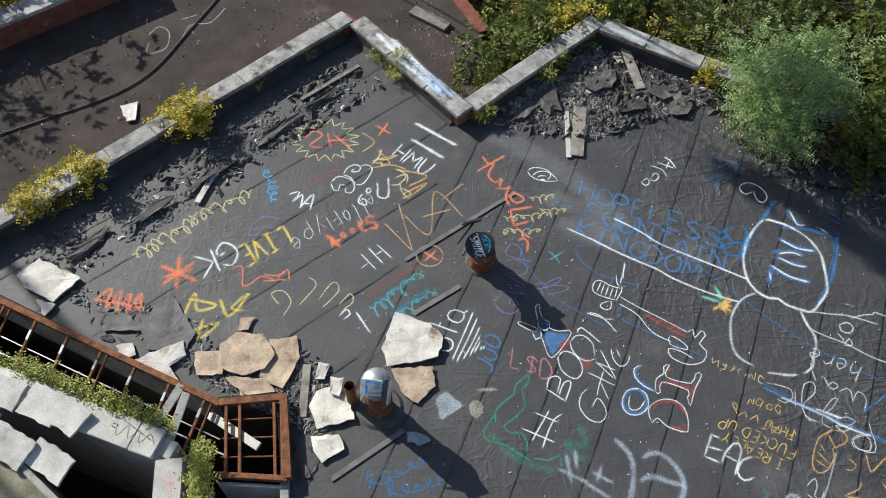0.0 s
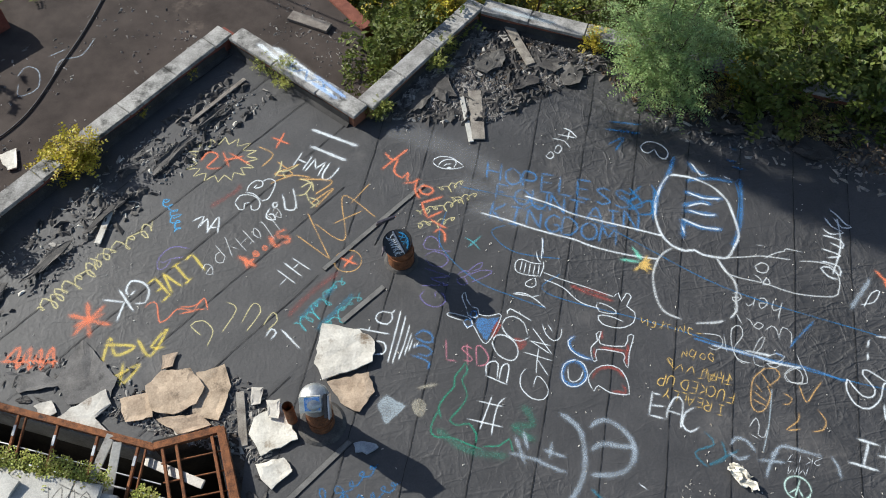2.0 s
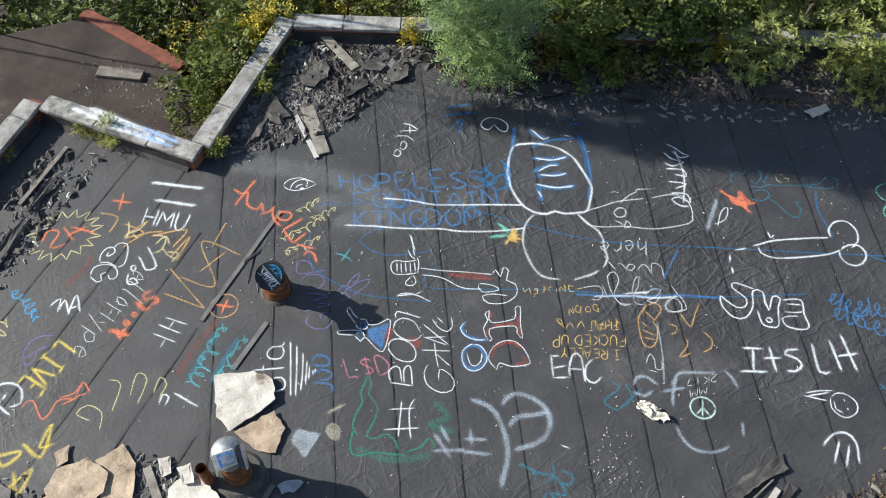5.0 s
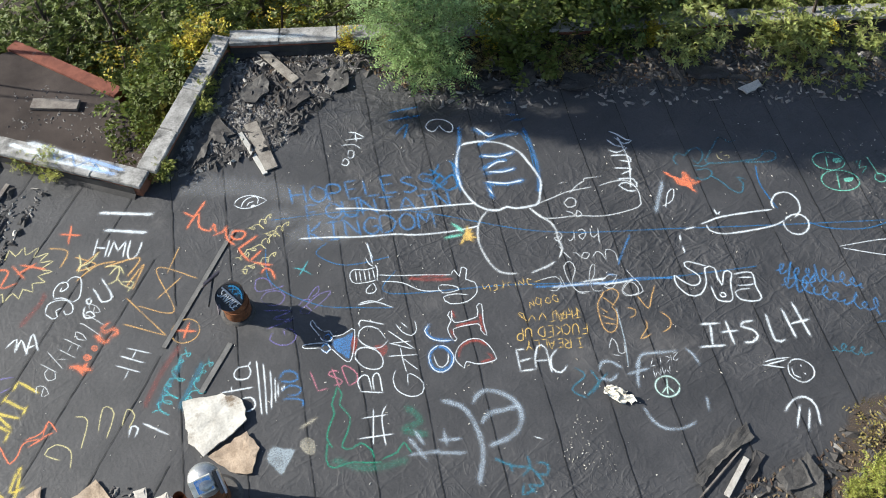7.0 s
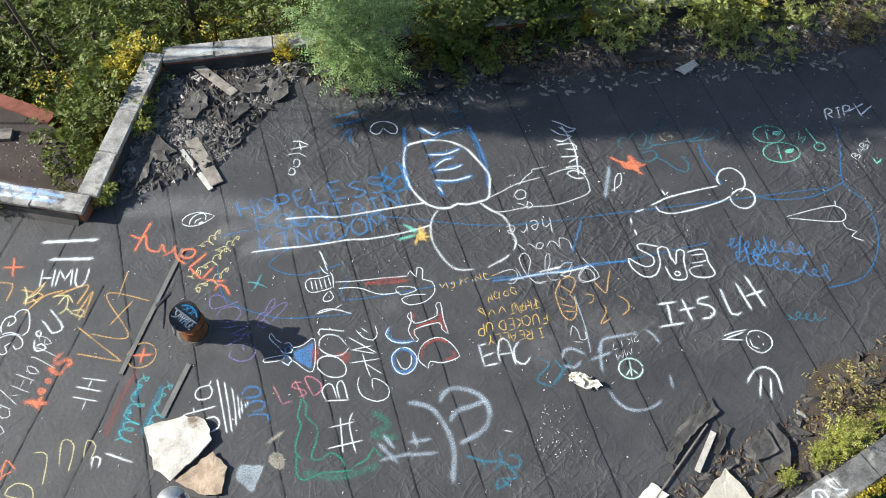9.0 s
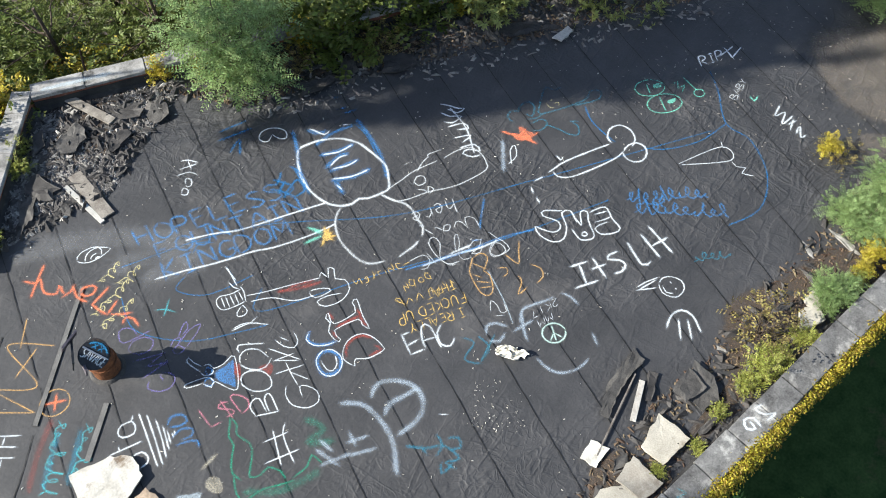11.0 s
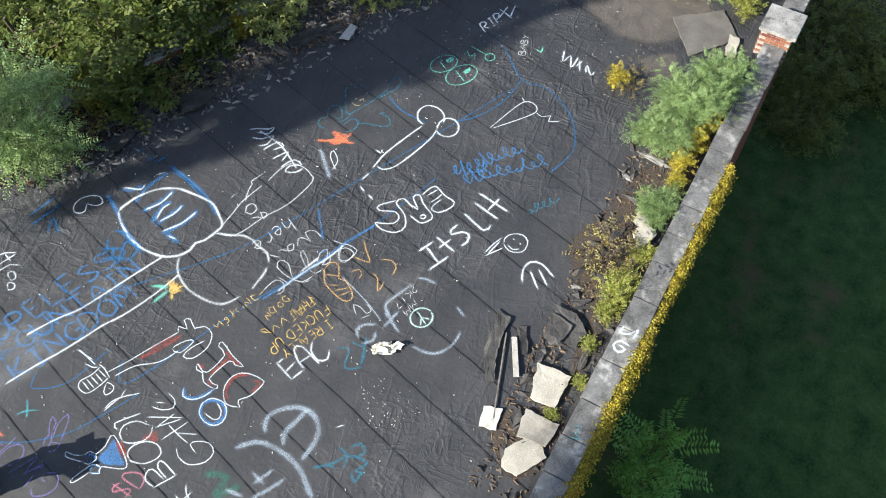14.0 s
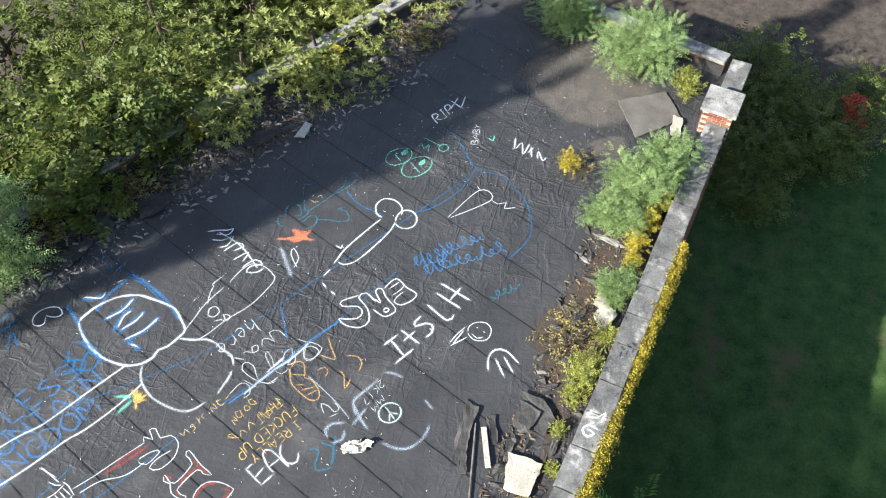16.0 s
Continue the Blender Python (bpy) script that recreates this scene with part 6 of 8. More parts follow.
# woods behind the north parapet
oak = plant("tree", "tall broadleaf tree with dark green leaves behind the parapet", "tree", 1, 11.0, 3.2, 0.3, 1, 2600, 0.2, 0.42, 3, M_LEAF, 0.4, True, 0.2, 44, "trees behind the parapet")
ash = plant("tree", "tall tree with glossy green leaf clusters beside the roof", "tree", 2, 10.0, 2.9, 0.3, 1, 2200, 0.17, 0.34, 4, M_LEAF, 0.45, False, 0.18, 40, "trees behind the parapet")
yellowing = plant("tree", "slender tree with yellowing leaves beside the roof", "tree", 3, 7.0, 1.7, 0.25, 1, 800, 0.13, 0.5, 3, M_LEAF_YEL, 0.35, False, 0.1, 26, "trees behind the parapet")
def woods(kind, x, y, top, turn, wide=1.0):
    """A tree whose crown reaches to the height top above the roof."""
    h = KIND_H[kind.name]
    k = (top - GROUND) / h
    return copy_thing(kind, pose(x, y, GROUND, 0, 0, turn) @ Matrix.Diagonal((wide, wide, k, 1)))


oak.name, ash.name, yellowing.name = "tree", "tree.001", "tree.002"
KIND_H = {oak.name: 11.0, ash.name: 10.0, yellowing.name: 7.0}
for i, (x, y, top, wide) in enumerate(((2.6, 16.2, 0.6, 0.7), (4.8, 16.2, 0.9, 0.75), (6.6, 14.6, 1.2, 0.6), (10.2, 13.2, 1.8, 0.7), (11.8, 12.6, 1.8, 0.7), (13.6, 12.0, 1.8, 0.8), (15.6, 10.6, 2.0, 0.7), (17.8, 9.2, 2.2, 0.7),
                                        (1.6, 18.6, 0.4, 0.8), (4.0, 18.6, 0.8, 0.9), (7.0, 17.4, 1.4, 0.9), (9.4, 15.8, 1.6, 0.9), (12.0, 15.4, 2.0, 0.9), (14.8, 14.4, 2.0, 0.9), (17.6, 12.6, 2.2, 0.9), (20.6, 10.4, 2.5, 0.9), (19.6, 15.0, 2.5, 1.0), (23.0, 12.5, 2.5, 1.0),
                                        (-2.4, 20.4, 0.4, 0.9), (-6.4, 20.6, 0.6, 0.9), (-9.6, 18.8, 0.8, 0.8), (-12.6, 17.4, 3.6, 0.9), (-14.5, 15.4, 3.4, 0.9), (1.8, 17.0, 0.4, 0.6), (0.4, 18.4, 0.3, 0.6))):
    woods((oak, ash, oak)[i % 3], x, y, top, 67.0 * i, wide)
woods(yellowing, 1.5, 16.6, 0.6, 90)
woods(yellowing, 4.9, 15.0, 0.9, 200, 0.8)
woods(yellowing, -10.4, 17.3, 0.8, 30, 1.2)
woods(yellowing, 3.3, 15.4, 0.7, 130, 0.7)
oak.matrix_basis = pose(8.9, 13.9, GROUND, 0, 0, 40) @ Matrix.Diagonal((0.7, 0.7, 0.62, 1))
ash.matrix_basis = pose(1.5, 14.9, GROUND, 0, 0, 80) @ Matrix.Diagonal((0.5, 0.5, 0.5, 1))
yellowing.matrix_basis = pose(2.75, 15.7, GROUND) @ Matrix.Diagonal((0.8, 0.8, 0.9, 1))
# tall trees placed so their out-of-view high crowns shade the roof's north side
high = plant("tall_tree", "tall slender tree with a high crown, added to cast shade", "tree", 14, 24.0, 0.95, 0.8, 1, 640, 0.36, 0.5, 3, M_LEAF, 0.5, False, 0.1, 40, "tall trees")
for x, y, turn, wide in ((-2.8, 19.71, 0, 0.65), (-0.39, 18.68, 70, 0.6), (1.61, 17.63, 140, 0.55), (-7.75, 22.39, 210, 0.4), (-4.59, 19.93, 280, 0.3), (-1.57, 18.38, 350, 0.25)):
    put(high, x, y, GROUND, turn, wide, 1 / wide)
# larger unseen copies farther off, added only to keep the lawn in shade
for x, y, turn in ((-25.57, 20.87, -81), (-25.86, 22.83, 36), (-23.24, 22.03, 135)):
    put(high, x, y, GROUND, turn, 1.6)
high.matrix_basis = pose(-4.95, 21.04, GROUND) @ Matrix.Diagonal((0.75, 0.75, 1, 1))
# the canopies that hang over the north parapet
low_oak = plant("tree", "leafy tree with pale sunlit leaf rosettes overhanging the roof", "tree", 4, 8.4, 2.0, 0.5, 1, 4600, 0.15, 0.32, 4, M_LEAF_MID, 0.4, True, 0.14, 36, "trees over the parapet")
low_oak.matrix_basis = pose(12.8, 9.3, GROUND, 0, 0, 20)
put(low_oak, 14.3, 8.3, GROUND, 130, 0.95)
put(low_oak, 11.7, 10.5, GROUND, 250, 0.92)
put(low_oak, 16.9, 7.0, GROUND, 310, 0.95)
dark_maple = plant("tree", "dark green leafy tree leaning over the parapet", "tree", 5, 7.8, 1.7, 0.5, 1, 1900, 0.17, 0.6, 3, M_LEAF, 0.35, False, 0.13, 32, "trees over the parapet")
dark_maple.matrix_basis = pose(9.2, 11.35, GROUND, 0, 0, 0)
put(dark_maple, 10.3, 10.9, GROUND, 120, 0.97)
put(dark_maple, 1.55, 14.0, GROUND, 200, 0.76)
put(dark_maple, 2.2, 14.95, GROUND, 20, 0.8)
# pale bushes
locust = plant("bush", "pale green feathery bush growing at the parapet", "bush", 6, 2.0, 1.0, 0.1, 4, 1500, 0.075, 0.42, 6, M_LEAF_PALE, 0.34, False, 0.03, 36, "pale bushes on the roof")
put(locust, 12.45, 0.15, -0.01, 60, 0.66, 0.8)
put(locust, 13.2, -0.2, -0.01, 150, 0.56, 0.8)
put(locust, 11.45, 0.55, -0.01, 210, 0.52, 0.7)
put(locust, 16.3, 1.0, -0.01, 100, 0.85, 0.9)
put(locust, 17.3, 2.9, -0.01, 10, 0.75, 0.9)
put(locust, 9.75, 0.15, -0.01, 300, 0.36, 0.8)
locust.matrix_basis = pose(6.75, 11.95, -0.01, 0, 0, 10) @ Matrix.Diagonal((1.15, 1.15, 1.05, 1))
weed = plant("weed", "yellow-green leafy weed rooted beside the coping", "weed", 7, 0.9, 0.48, 0.05, 5, 280, 0.065, 0.45, 5, M_LEAF_WEED, 0.22, False, 0.012, 20, "weeds along the parapets")
weed.matrix_basis = pose(7.7, 0.3, -0.01, 0, 0, 30) @ Matrix.Diagonal((0.72, 0.72, 0.7, 1))
for x, y, s, a in ((7.3, 0.42, 0.55, 40), (8.2, 0.2, 0.55, 90), (15.75, -0.35, 0.9, 10), (16.1, -0.1, 0.8, 200), (8.75, 0.1, 0.7, 130), (6.6, 0.5, 0.45, 20), (5.9, 0.42, 0.4, 70), (2.45, 13.55, 0.75, 70), (2.2, 13.2, 0.7, 170), (2.75, 14.0, 0.6, 20), (0.85, 12.15, 0.7, 220), (-1.0, 13.4, 0.9, 310), (-1.3, 13.75, 0.7, 15), (10.4, 0.0, 0.55, 200), (5.2, 0.7, 0.35, 100)):
    put(weed, x, y, -0.01, a, s)
gold = plant("weed", "golden yellow leafy weed growing on the parapet", "weed", 8, 1.0, 0.42, 0.1, 4, 300, 0.085, 0.6, 3, M_LEAF_YEL, 0.2, False, 0.012, 18, "yellow weeds along the parapets")
gold.matrix_basis = pose(-5.35, 11.95, -0.3)
for x, y, z, s, a in ((-5.0, 11.85, -0.01, 0.95, 50), (-7.35, 10.2, -0.4, 1.0, 90), (-6.8, 10.45, -0.01, 0.85, 140), (-7.7, 9.75, -0.01, 0.8, 10), (12.7, 1.75, -0.01, 0.5, 30), (11.0, 0.0, -0.01, 0.5, 60), (11.6, -0.15, -0.01, 0.55, 160), (12.2, -0.3, -0.01, 0.5, 220), (10.6, 0.0, -0.01, 0.4, 20), (2.85, 14.85, -0.5, 1.3, 10), (-3.9, 13.0, -0.01, 0.35, 40), (-2.9, 13.85, -0.01, 0.35, 140), (5.5, 13.1, -0.01, 0.6, 40), (6.2, 12.6, -0.01, 0.5, 99), (8.1, 11.6, -0.01, 0.7, 9), (11.1, 9.7, -0.01, 0.6, 79), (14.2, 7.7, -0.01, 0.6, 189)):
    put(gold, x, y, z, a, s)
dry = plant("dry_shrub", "half-dead shrub with bare twigs and few leaves", "shrub", 9, 0.9, 0.6, 0.05, 6, 130, 0.07, 0.5, 3, M_LEAF_DRY, 0.2, False, 0.012, 30, "dry shrubs")
dry.matrix_basis = pose(8.35, 0.75, -0.01)
put(dry, 12.65, 1.55, -0.01, 120, 0.6)
put(dry, 9.1, 10.3, -0.01, 20, 0.9, 0.6)
put(dry, 7.6, 11.3, -0.01, 220, 0.8, 0.6)
put(dry, 15.6, 6.2, -0.01, 220, 0.9, 0.6)
# lawn: feathery sumac against the wall, dark bush with a red tip
sumac = plant("sumac", "green sumac with long feathery leaves below the wall", "shrub", 10, 2.0, 0.5, 0.5, 3, 64, 0.2, 0.26, 11, M_LEAF_SUMAC, 0.85, False, 0.035, 12, "sumacs on the lawn")
put(sumac, 5.70, -1.49, GROUND, 120, 0.7, 1.2)
sumac.matrix_basis = pose(6.70, -1.39, GROUND, 0, 0, 0) @ Matrix.Diagonal((1, 1, 1.4, 1))
lawn_bush = plant("bush", "dark green rounded bush on the shaded lawn", "bush", 12, 2.3, 1.5, 0.08, 5, 1300, 0.12, 0.45, 4, M_LEAF, 0.35, False, 0.04, 40, "bushes on the lawn")
lawn_bush.matrix_basis = pose(20.6, -4.7, GROUND)
put(lawn_bush, 19.6, -2.7, GROUND, 70, 0.9)
put(lawn_bush, 22.2, -2.5, GROUND, 170, 1.0)
put(lawn_bush, 18.0, -2.7, GROUND, 250, 0.7)
put(lawn_bush, 22.6, -5.6, GROUND, 150, 0.7)
red = plant("red_shrub", "small shrub with bright red autumn leaves", "shrub", 13, 2.6, 0.35, 0.6, 1, 90, 0.12, 0.5, 3, M_LEAF_RED, 0.25, False, 0.02, 10)
red.matrix_basis = pose(20.9, -5.2, GROUND)


def creeper(name, label, p, q, width, z_top, drop, n, leaf, material, seed):
    """Leaves that hang over a wall's edge in uneven bunches."""
    rng = random.Random(seed)
    length, u, w = along(p, q)
    verts, faces = [], []
    for i in range(n):
        t = rng.uniform(0, 1)
        dens = noise.noise(Vector((t * length * 0.9, seed, 0)))
        if dens < rng.uniform(-0.75, 0.1):
            continue
        s = rng.gauss(0, 0.5)
        x = t * length
        over = abs(rng.gauss(0, 0.5))
        pos = Vector((p[0], p[1], 0)) + Vector((u.x, u.y, 0)) * x + Vector((w.x, w.y, 0)) * (s * width * (1 + 0.6 * dens))
        pos.z = z_top + rng.uniform(0, 0.1) + 0.06 * dens - over * drop * (s < 0)
        d = rand_unit(rng)
        d.z = abs(d.z) * 0.5
        spray(verts, faces, rng, pos, d, 0.12, leaf, 0.55, 2)
    return tagged(data_ob(name, verts, faces, material), label, "creeper", kind="stuff")


def on_south(x):
    t = (x - RA[0]) / (RB[0] - RA[0])
    return (x, RA[1] + t * (RB[1] - RA[1]) - 0.31)


creeper("creeper", "bright yellow creeper along the outer edge of the coping", on_south(1.5), on_south(11.1), 0.085, 0.26, 0.7, 6000, 0.048, M_LEAF_GOLD, 3)
creeper("creeper", "green and yellow creeper on the light well parapet", (-9.0, 7.15), (-4.3, 5.36), 0.15, 0.3, 0.3, 1700, 0.06, M_LEAF_WEED, 4)
creeper("creeper", "green creeper hanging beside the rusty frame", (-3.85, 5.1), (-3.7, 3.2), 0.2, 0.3, 0.8, 1100, 0.06, M_LEAF_WEED, 5)


# ---- roof vents ----
def vent_hood():
    ob = thing("roof_vent", "rusty round vent with a tilted black painted hood", "vent", 0.7, 8.62, 0.0)
    bm = bmesh.new()
    tube(bm, (0, 0, 0), (0, 0, 0.05), 0.31, 0.26, 28)
    part("flashing", bm, M_FELT, ob)
    bm = bmesh.new()
    tube(bm, (0, 0, 0.04), (0, 0, 0.52), 0.235, 0.22, 28)
    tube(bm, (0, 0, 0.3), (0, 0, 0.34), 0.245, 0.245, 28)
    part("pipe", bm, M_RUST, ob, "rusty sheet-metal pipe")
    bm = bmesh.new()
    bmesh.ops.create_cone(bm, cap_ends=True, segments=32, radius1=0.215, radius2=0.235, depth=0.6)
    bmesh.ops.bevel(bm, geom=[e for e in bm.edges if e.verts[0].co.z > 0.2 and e.verts[1].co.z > 0.2], offset=0.02, segments=2, affect="EDGES")
    o = part("hood", bm, M_BLACK, ob, "black painted hood")
    o.matrix_basis = pose(-0.04, -0.08, 0.74, 36, -12, 0)
    for k, (x, y, z, n, w, rz) in enumerate(((-0.3, -0.02, 1.02, 0.5, 0.18, 60), (-0.2, 0.14, 1.12, 0.36, 0.14, 20), (-0.3, -0.22, 0.86, 0.3, 0.14, 75))):
        bm = bmesh.new()
        box(bm, -n / 2, n / 2, -0.012, 0.012, -w / 2, w / 2, 0.005)
        bar(bm, (-n / 2, 0, w / 2), (n / 2, 0, w / 2), 0.035, 0.02)
        o = part("flap", bm, M_FLAP if k else M_BLACK, ob, "bent dark metal flap")
        o.matrix_basis = pose(x, y, z, 18, 8, rz)
    bm = bmesh.new()
    box(bm, -0.2, 0.2, -0.015, 0.015, 0, 0.012, 0.004)
    o = part("strap", bm, M_STEEL, ob)
    o.matrix_basis = pose(-0.04, -0.08, 0.74, 36, -12, 0) @ pose(0.04, 0.02, 0.301, 0, 0, -78)
    return ob


vent_a = vent_hood()


def on_hood(owner, text, o, a, u, width, material):
    bm = bmesh.new()
    uv = bm.loops.layers.uv.new("UVMap")
    r = random.Random(3)
    adv = 1.0 / (len(text) * 0.8)
    for i, c in enumerate(text):
        for s in GLYPHS[c].split("|"):
            pts = [Vector((o[0] + a[0] * adv * (i * 0.8 + gx) + u[0] * gy, o[1] + a[1] * adv * (i * 0.8 + gx) + u[1] * gy)) for gx, gy in ((float(v) for v in q.split(",")) for q in s.split())]
            ribbon(bm, uv, smooth(pts, False, 0.03), width, 0, r)
    return part("painted_word", bm, material, owner, "white painted word")


HOOD = next(o for o in vent_a.children if o.name.startswith("hood"))
w_ = on_hood(HOOD, "SAVAGE", (-0.19, -0.06), (0.4, 0.0), (0.02, 0.15), 0.03, P_WHITE)
w_.matrix_basis = pose(-0.04, -0.02, 0.306, 0, 0, -78)
w_ = on_hood(HOOD, "XX", (-0.1, 0.09), (0.2, 0.0), (0.02, 0.1), 0.035, P_SKY)
w_.matrix_basis = pose(0.0, 0.0, 0.307, 0, 0, -78)
bm = bmesh.new()
uv = bm.loops.layers.uv.new("UVMap")
ribbon(bm, uv, smooth([Vector(q) for q in ring(0, 0, 0.2, 0.2, 0, 10, -40, 60)], False, 0.03), 0.05, 0, random.Random(2))
w_ = part("painted_arc", bm, P_SKY, HOOD, "light blue painted arc")
w_.matrix_basis = pose(0.0, 0.0, 0.3065)


def vent_round():
    ob = thing("roof_vent", "rusty round vent with a domed steel cap", "vent", -1.04, 5.8, 0.0, -20)
    bm = bmesh.new()
    tube(bm, (0, 0, 0), (0, 0, 0.05), 0.4, 0.34, 28)
    part("flashing", bm, M_FELT, ob)
    bm = bmesh.new()
    tube(bm, (0, 0, 0.03), (0, 0, 0.8), 0.21, 0.2, 28)
    tube(bm, (0, 0, 0.3), (0, 0, 0.33), 0.222, 0.222, 28)
    part("pipe", bm, M_RUST, ob, "rusty sheet-metal pipe")
    bm = bmesh.new()
    bmesh.ops.create_uvsphere(bm, u_segments=28, v_segments=14, radius=0.235)
    bmesh.ops.bisect_plane(bm, geom=bm.verts[:] + bm.edges[:] + bm.faces[:], plane_co=(0, 0, -0.02), plane_no=(0, 0, -1), clear_outer=True)
    for v in bm.verts:
        v.co.z = v.co.z * 0.7 + 1.04
    tube(bm, (0, 0, 0.8), (0, 0, 1.04), 0.222, 0.235, 28)
    cap = part("cap", bm, M_STEEL, ob, "dull steel domed cap")
    bm = bmesh.new()
    box(bm, -0.17, 0.16, -0.13, 0.13, -0.01, 0.01, 0.004)
    o = part("flap", bm, M_CLOTH, cap, "white painted flap")
    o.matrix_basis = pose(-0.01, -0.15, 1.13, 42, 0, 14)
    bm = bmesh.new()
    box(bm, -0.09, 0.14, -0.1, 0.11, 0.011, 0.016, 0.002)
    o = part("patch", bm, M_BLUEPAINT, cap, "blue painted plate")
    o.matrix_basis = pose(-0.01, -0.15, 1.13, 42, 0, 14)
    # solid black strip that paints in the dark slot on the cap's right
    bm = bmesh.new()
    box(bm, -0.03, 0.03, -0.2, 0.16, -0.16, 0.16, 0.01)
    o = part("hinge_strip", bm, M_BLACK, cap, "black strip standing in for a dark slot")
    o.matrix_basis = pose(0.2, -0.06, 1.02, 30, 0, 14)
    bm = bmesh.new()
    box(bm, -0.015, 0.015, -0.2, 0.16, -0.14, 0.17, 0.006)
    o = part("hinge_strip", bm, M_STEEL, cap, "dull steel folded strip")
    o.matrix_basis = pose(0.245, -0.06, 1.0, 30, 0, 14)
    for s in (-1, 1):
        bm = bmesh.new()
        box(bm, -0.02, 0.02, -0.01, 0.01, 0.55, 0.95, 0.003)
        o = part("bracket", bm, M_RUST, ob)
        o.matrix_basis = pose(s * 0.225, 0, 0.05)
    return ob


vent_round()
pipe = thing("vent_pipe", "short rusty open pipe standing on the roof", "pipe", -1.5, 5.92, 0.0)
bm = bmesh.new()
tube(bm, (0, 0, 0), (0, 0, 0.62), 0.085, 0.085, 18, False)
tube(bm, (0, 0, 0.05), (0, 0, 0.615), 0.07, 0.07, 18, False)
r_ = bmesh.ops.create_circle(bm, cap_ends=False, segments=18, radius=0.085, matrix=Matrix.Translation((0, 0, 0.62)))
part("pipe_wall", bm, M_RUST, pipe)
bm = bmesh.new()
tube(bm, (0, 0, 0), (0, 0, 0.05), 0.16, 0.1, 18)
part("collar", bm, M_FELT, pipe)

# ---- light well with its rusty frame ----
wall("wall_well_north", (-9.4, 8.62), (-3.72, 5.86), 0.16, -0.75, -0.016, M_PLASTER, "pale plastered wall inside the light well")
# below the plaster the wall is coloured as dark as the well's shade
wall("wall_well_lower", (-9.4, 8.74), (-3.72, 5.98), 0.16, -3.8, -0.752, M_WELL_SHADE, "lower wall inside the light well, painted dark as shade")
# thin sheet added before the curb wall to paint its shaded inside
wall("wall_well_lining", (-2.72, 5.85), (-2.5, 4.5), 0.05, -3.8, 0.05, M_WELL_SHADE, "dark sheet painting the shade inside the light well")
wall("wall_well_east", (-2.62, 5.85), (-2.36, 3.4), 0.14, -3.8, 0.1, M_PLASTER, "pale curb wall of the light well")
# end wall in the same dark colour, standing in for shade
wall("wall_well_link", (-3.72, 5.93), (-2.66, 6.0), 0.1, -3.8, 0.06, M_WELL_SHADE, "end wall of the light well, painted dark as shade")
wall("wall_well_front", (-3.5, 4.5), (-2.44, 4.44), 0.06, -3.8, 0.12, M_PLASTER, "pale painted front curb of the light well")
S1 = wall("wall_well_south", (-11.0, 7.55), (-4.25, 4.98), 0.3, -3.8, 0.22, M_CONC, "grey parapet with loose concrete slabs")
S2 = wall("wall_well_return", (-4.27, 4.84), (-4.05, 2.2), 0.36, -3.8, 0.215, M_CONC, "grey parapet with pink paint marks")
coping(S1, 6.98, 0.5, 0.222, RNG, 1.1, 0.08)
coping(S2, 2.7, 0.44, 0.217, RNG, 1.0, 0.08)
# floor: the darkness at this depth is painted on
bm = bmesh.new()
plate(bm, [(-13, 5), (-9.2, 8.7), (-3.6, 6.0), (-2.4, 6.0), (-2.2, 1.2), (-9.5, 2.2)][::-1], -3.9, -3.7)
tagged(mesh_ob("floor_well", bm, M_WELL_SHADE), "floor deep in the light well, painted dark as shade", "floor", kind="structure")
frame_ob = thing("skylight_frame", "rusty steel skylight frame without its glass", "skylight", -3.7, 5.86, 0.0)
INV = Matrix.Translation((3.7, -5.86, 0))


def frame_bar(p, q, w, h, material=M_RUST, name="frame_bar", label="", owner=None):
    bm = bmesh.new()
    bar(bm, p, q, w, h, 0.006)
    bm.transform(INV)
    return part(name, bm, material, owner or frame_ob, label)


N0, N1 = Vector((-9.3, 8.5, 0.06)), Vector((-3.66, 5.83, 0.1))
frame_bar(N0, N1, 0.11, 0.09, name="edge_beam")
frame_bar((-3.66, 5.83, 0.14), (-2.62, 5.93, 0.14), 0.12, 0.1, name="edge_beam")
frame_bar((-2.62, 5.95, 0.16), (-2.42, 4.55, 0.16), 0.13, 0.12, name="edge_beam")
frame_bar((-3.56, 4.62, 0.16), (-2.42, 4.55, 0.16), 0.09, 0.1, name="edge_beam")
for k in range(9):
    t = 0.06 + k * 0.112
    a = N0.lerp(N1, t)
    b = Vector((a.x - 0.28, a.y - 1.25 + 0.28 * t, -0.1 + 0.1 * t))
    gb = frame_bar(a, b, 0.045, 0.06, name="glazing_bar")
    if k % 3 == 2:
        frame_bar(a + Vector((0.12, -0.05, 0)), b + Vector((0.14, -0.02, 0)), 0.03, 0.05, name="glazing_bar")
    frame_bar(a.lerp(b, 0.2) + Vector((0, 0, 0.035)), a.lerp(b, 0.36) + Vector((0, 0, 0.035)), 0.05, 0.012, M_STEEL, "clip", "pale metal clip", gb)
frame_bar((-9.2, 7.55, -0.08), (-3.5, 5.0, -0.02), 0.03, 0.03, M_STEEL, "tie_rod", "pale bent tie rod")
frame_bar((-9.2, 7.85, -0.02), (-3.6, 5.25, 0.02), 0.022, 0.022, M_STEEL, "tie_rod", "pale bent tie rod")
for x in (-3.5, -3.28, -2.72, -2.6):
    frame_bar((x - 0.05, 5.86, 0.14), (x + 0.1, 4.6, 0.14), 0.05, 0.06, name="glazing_bar")
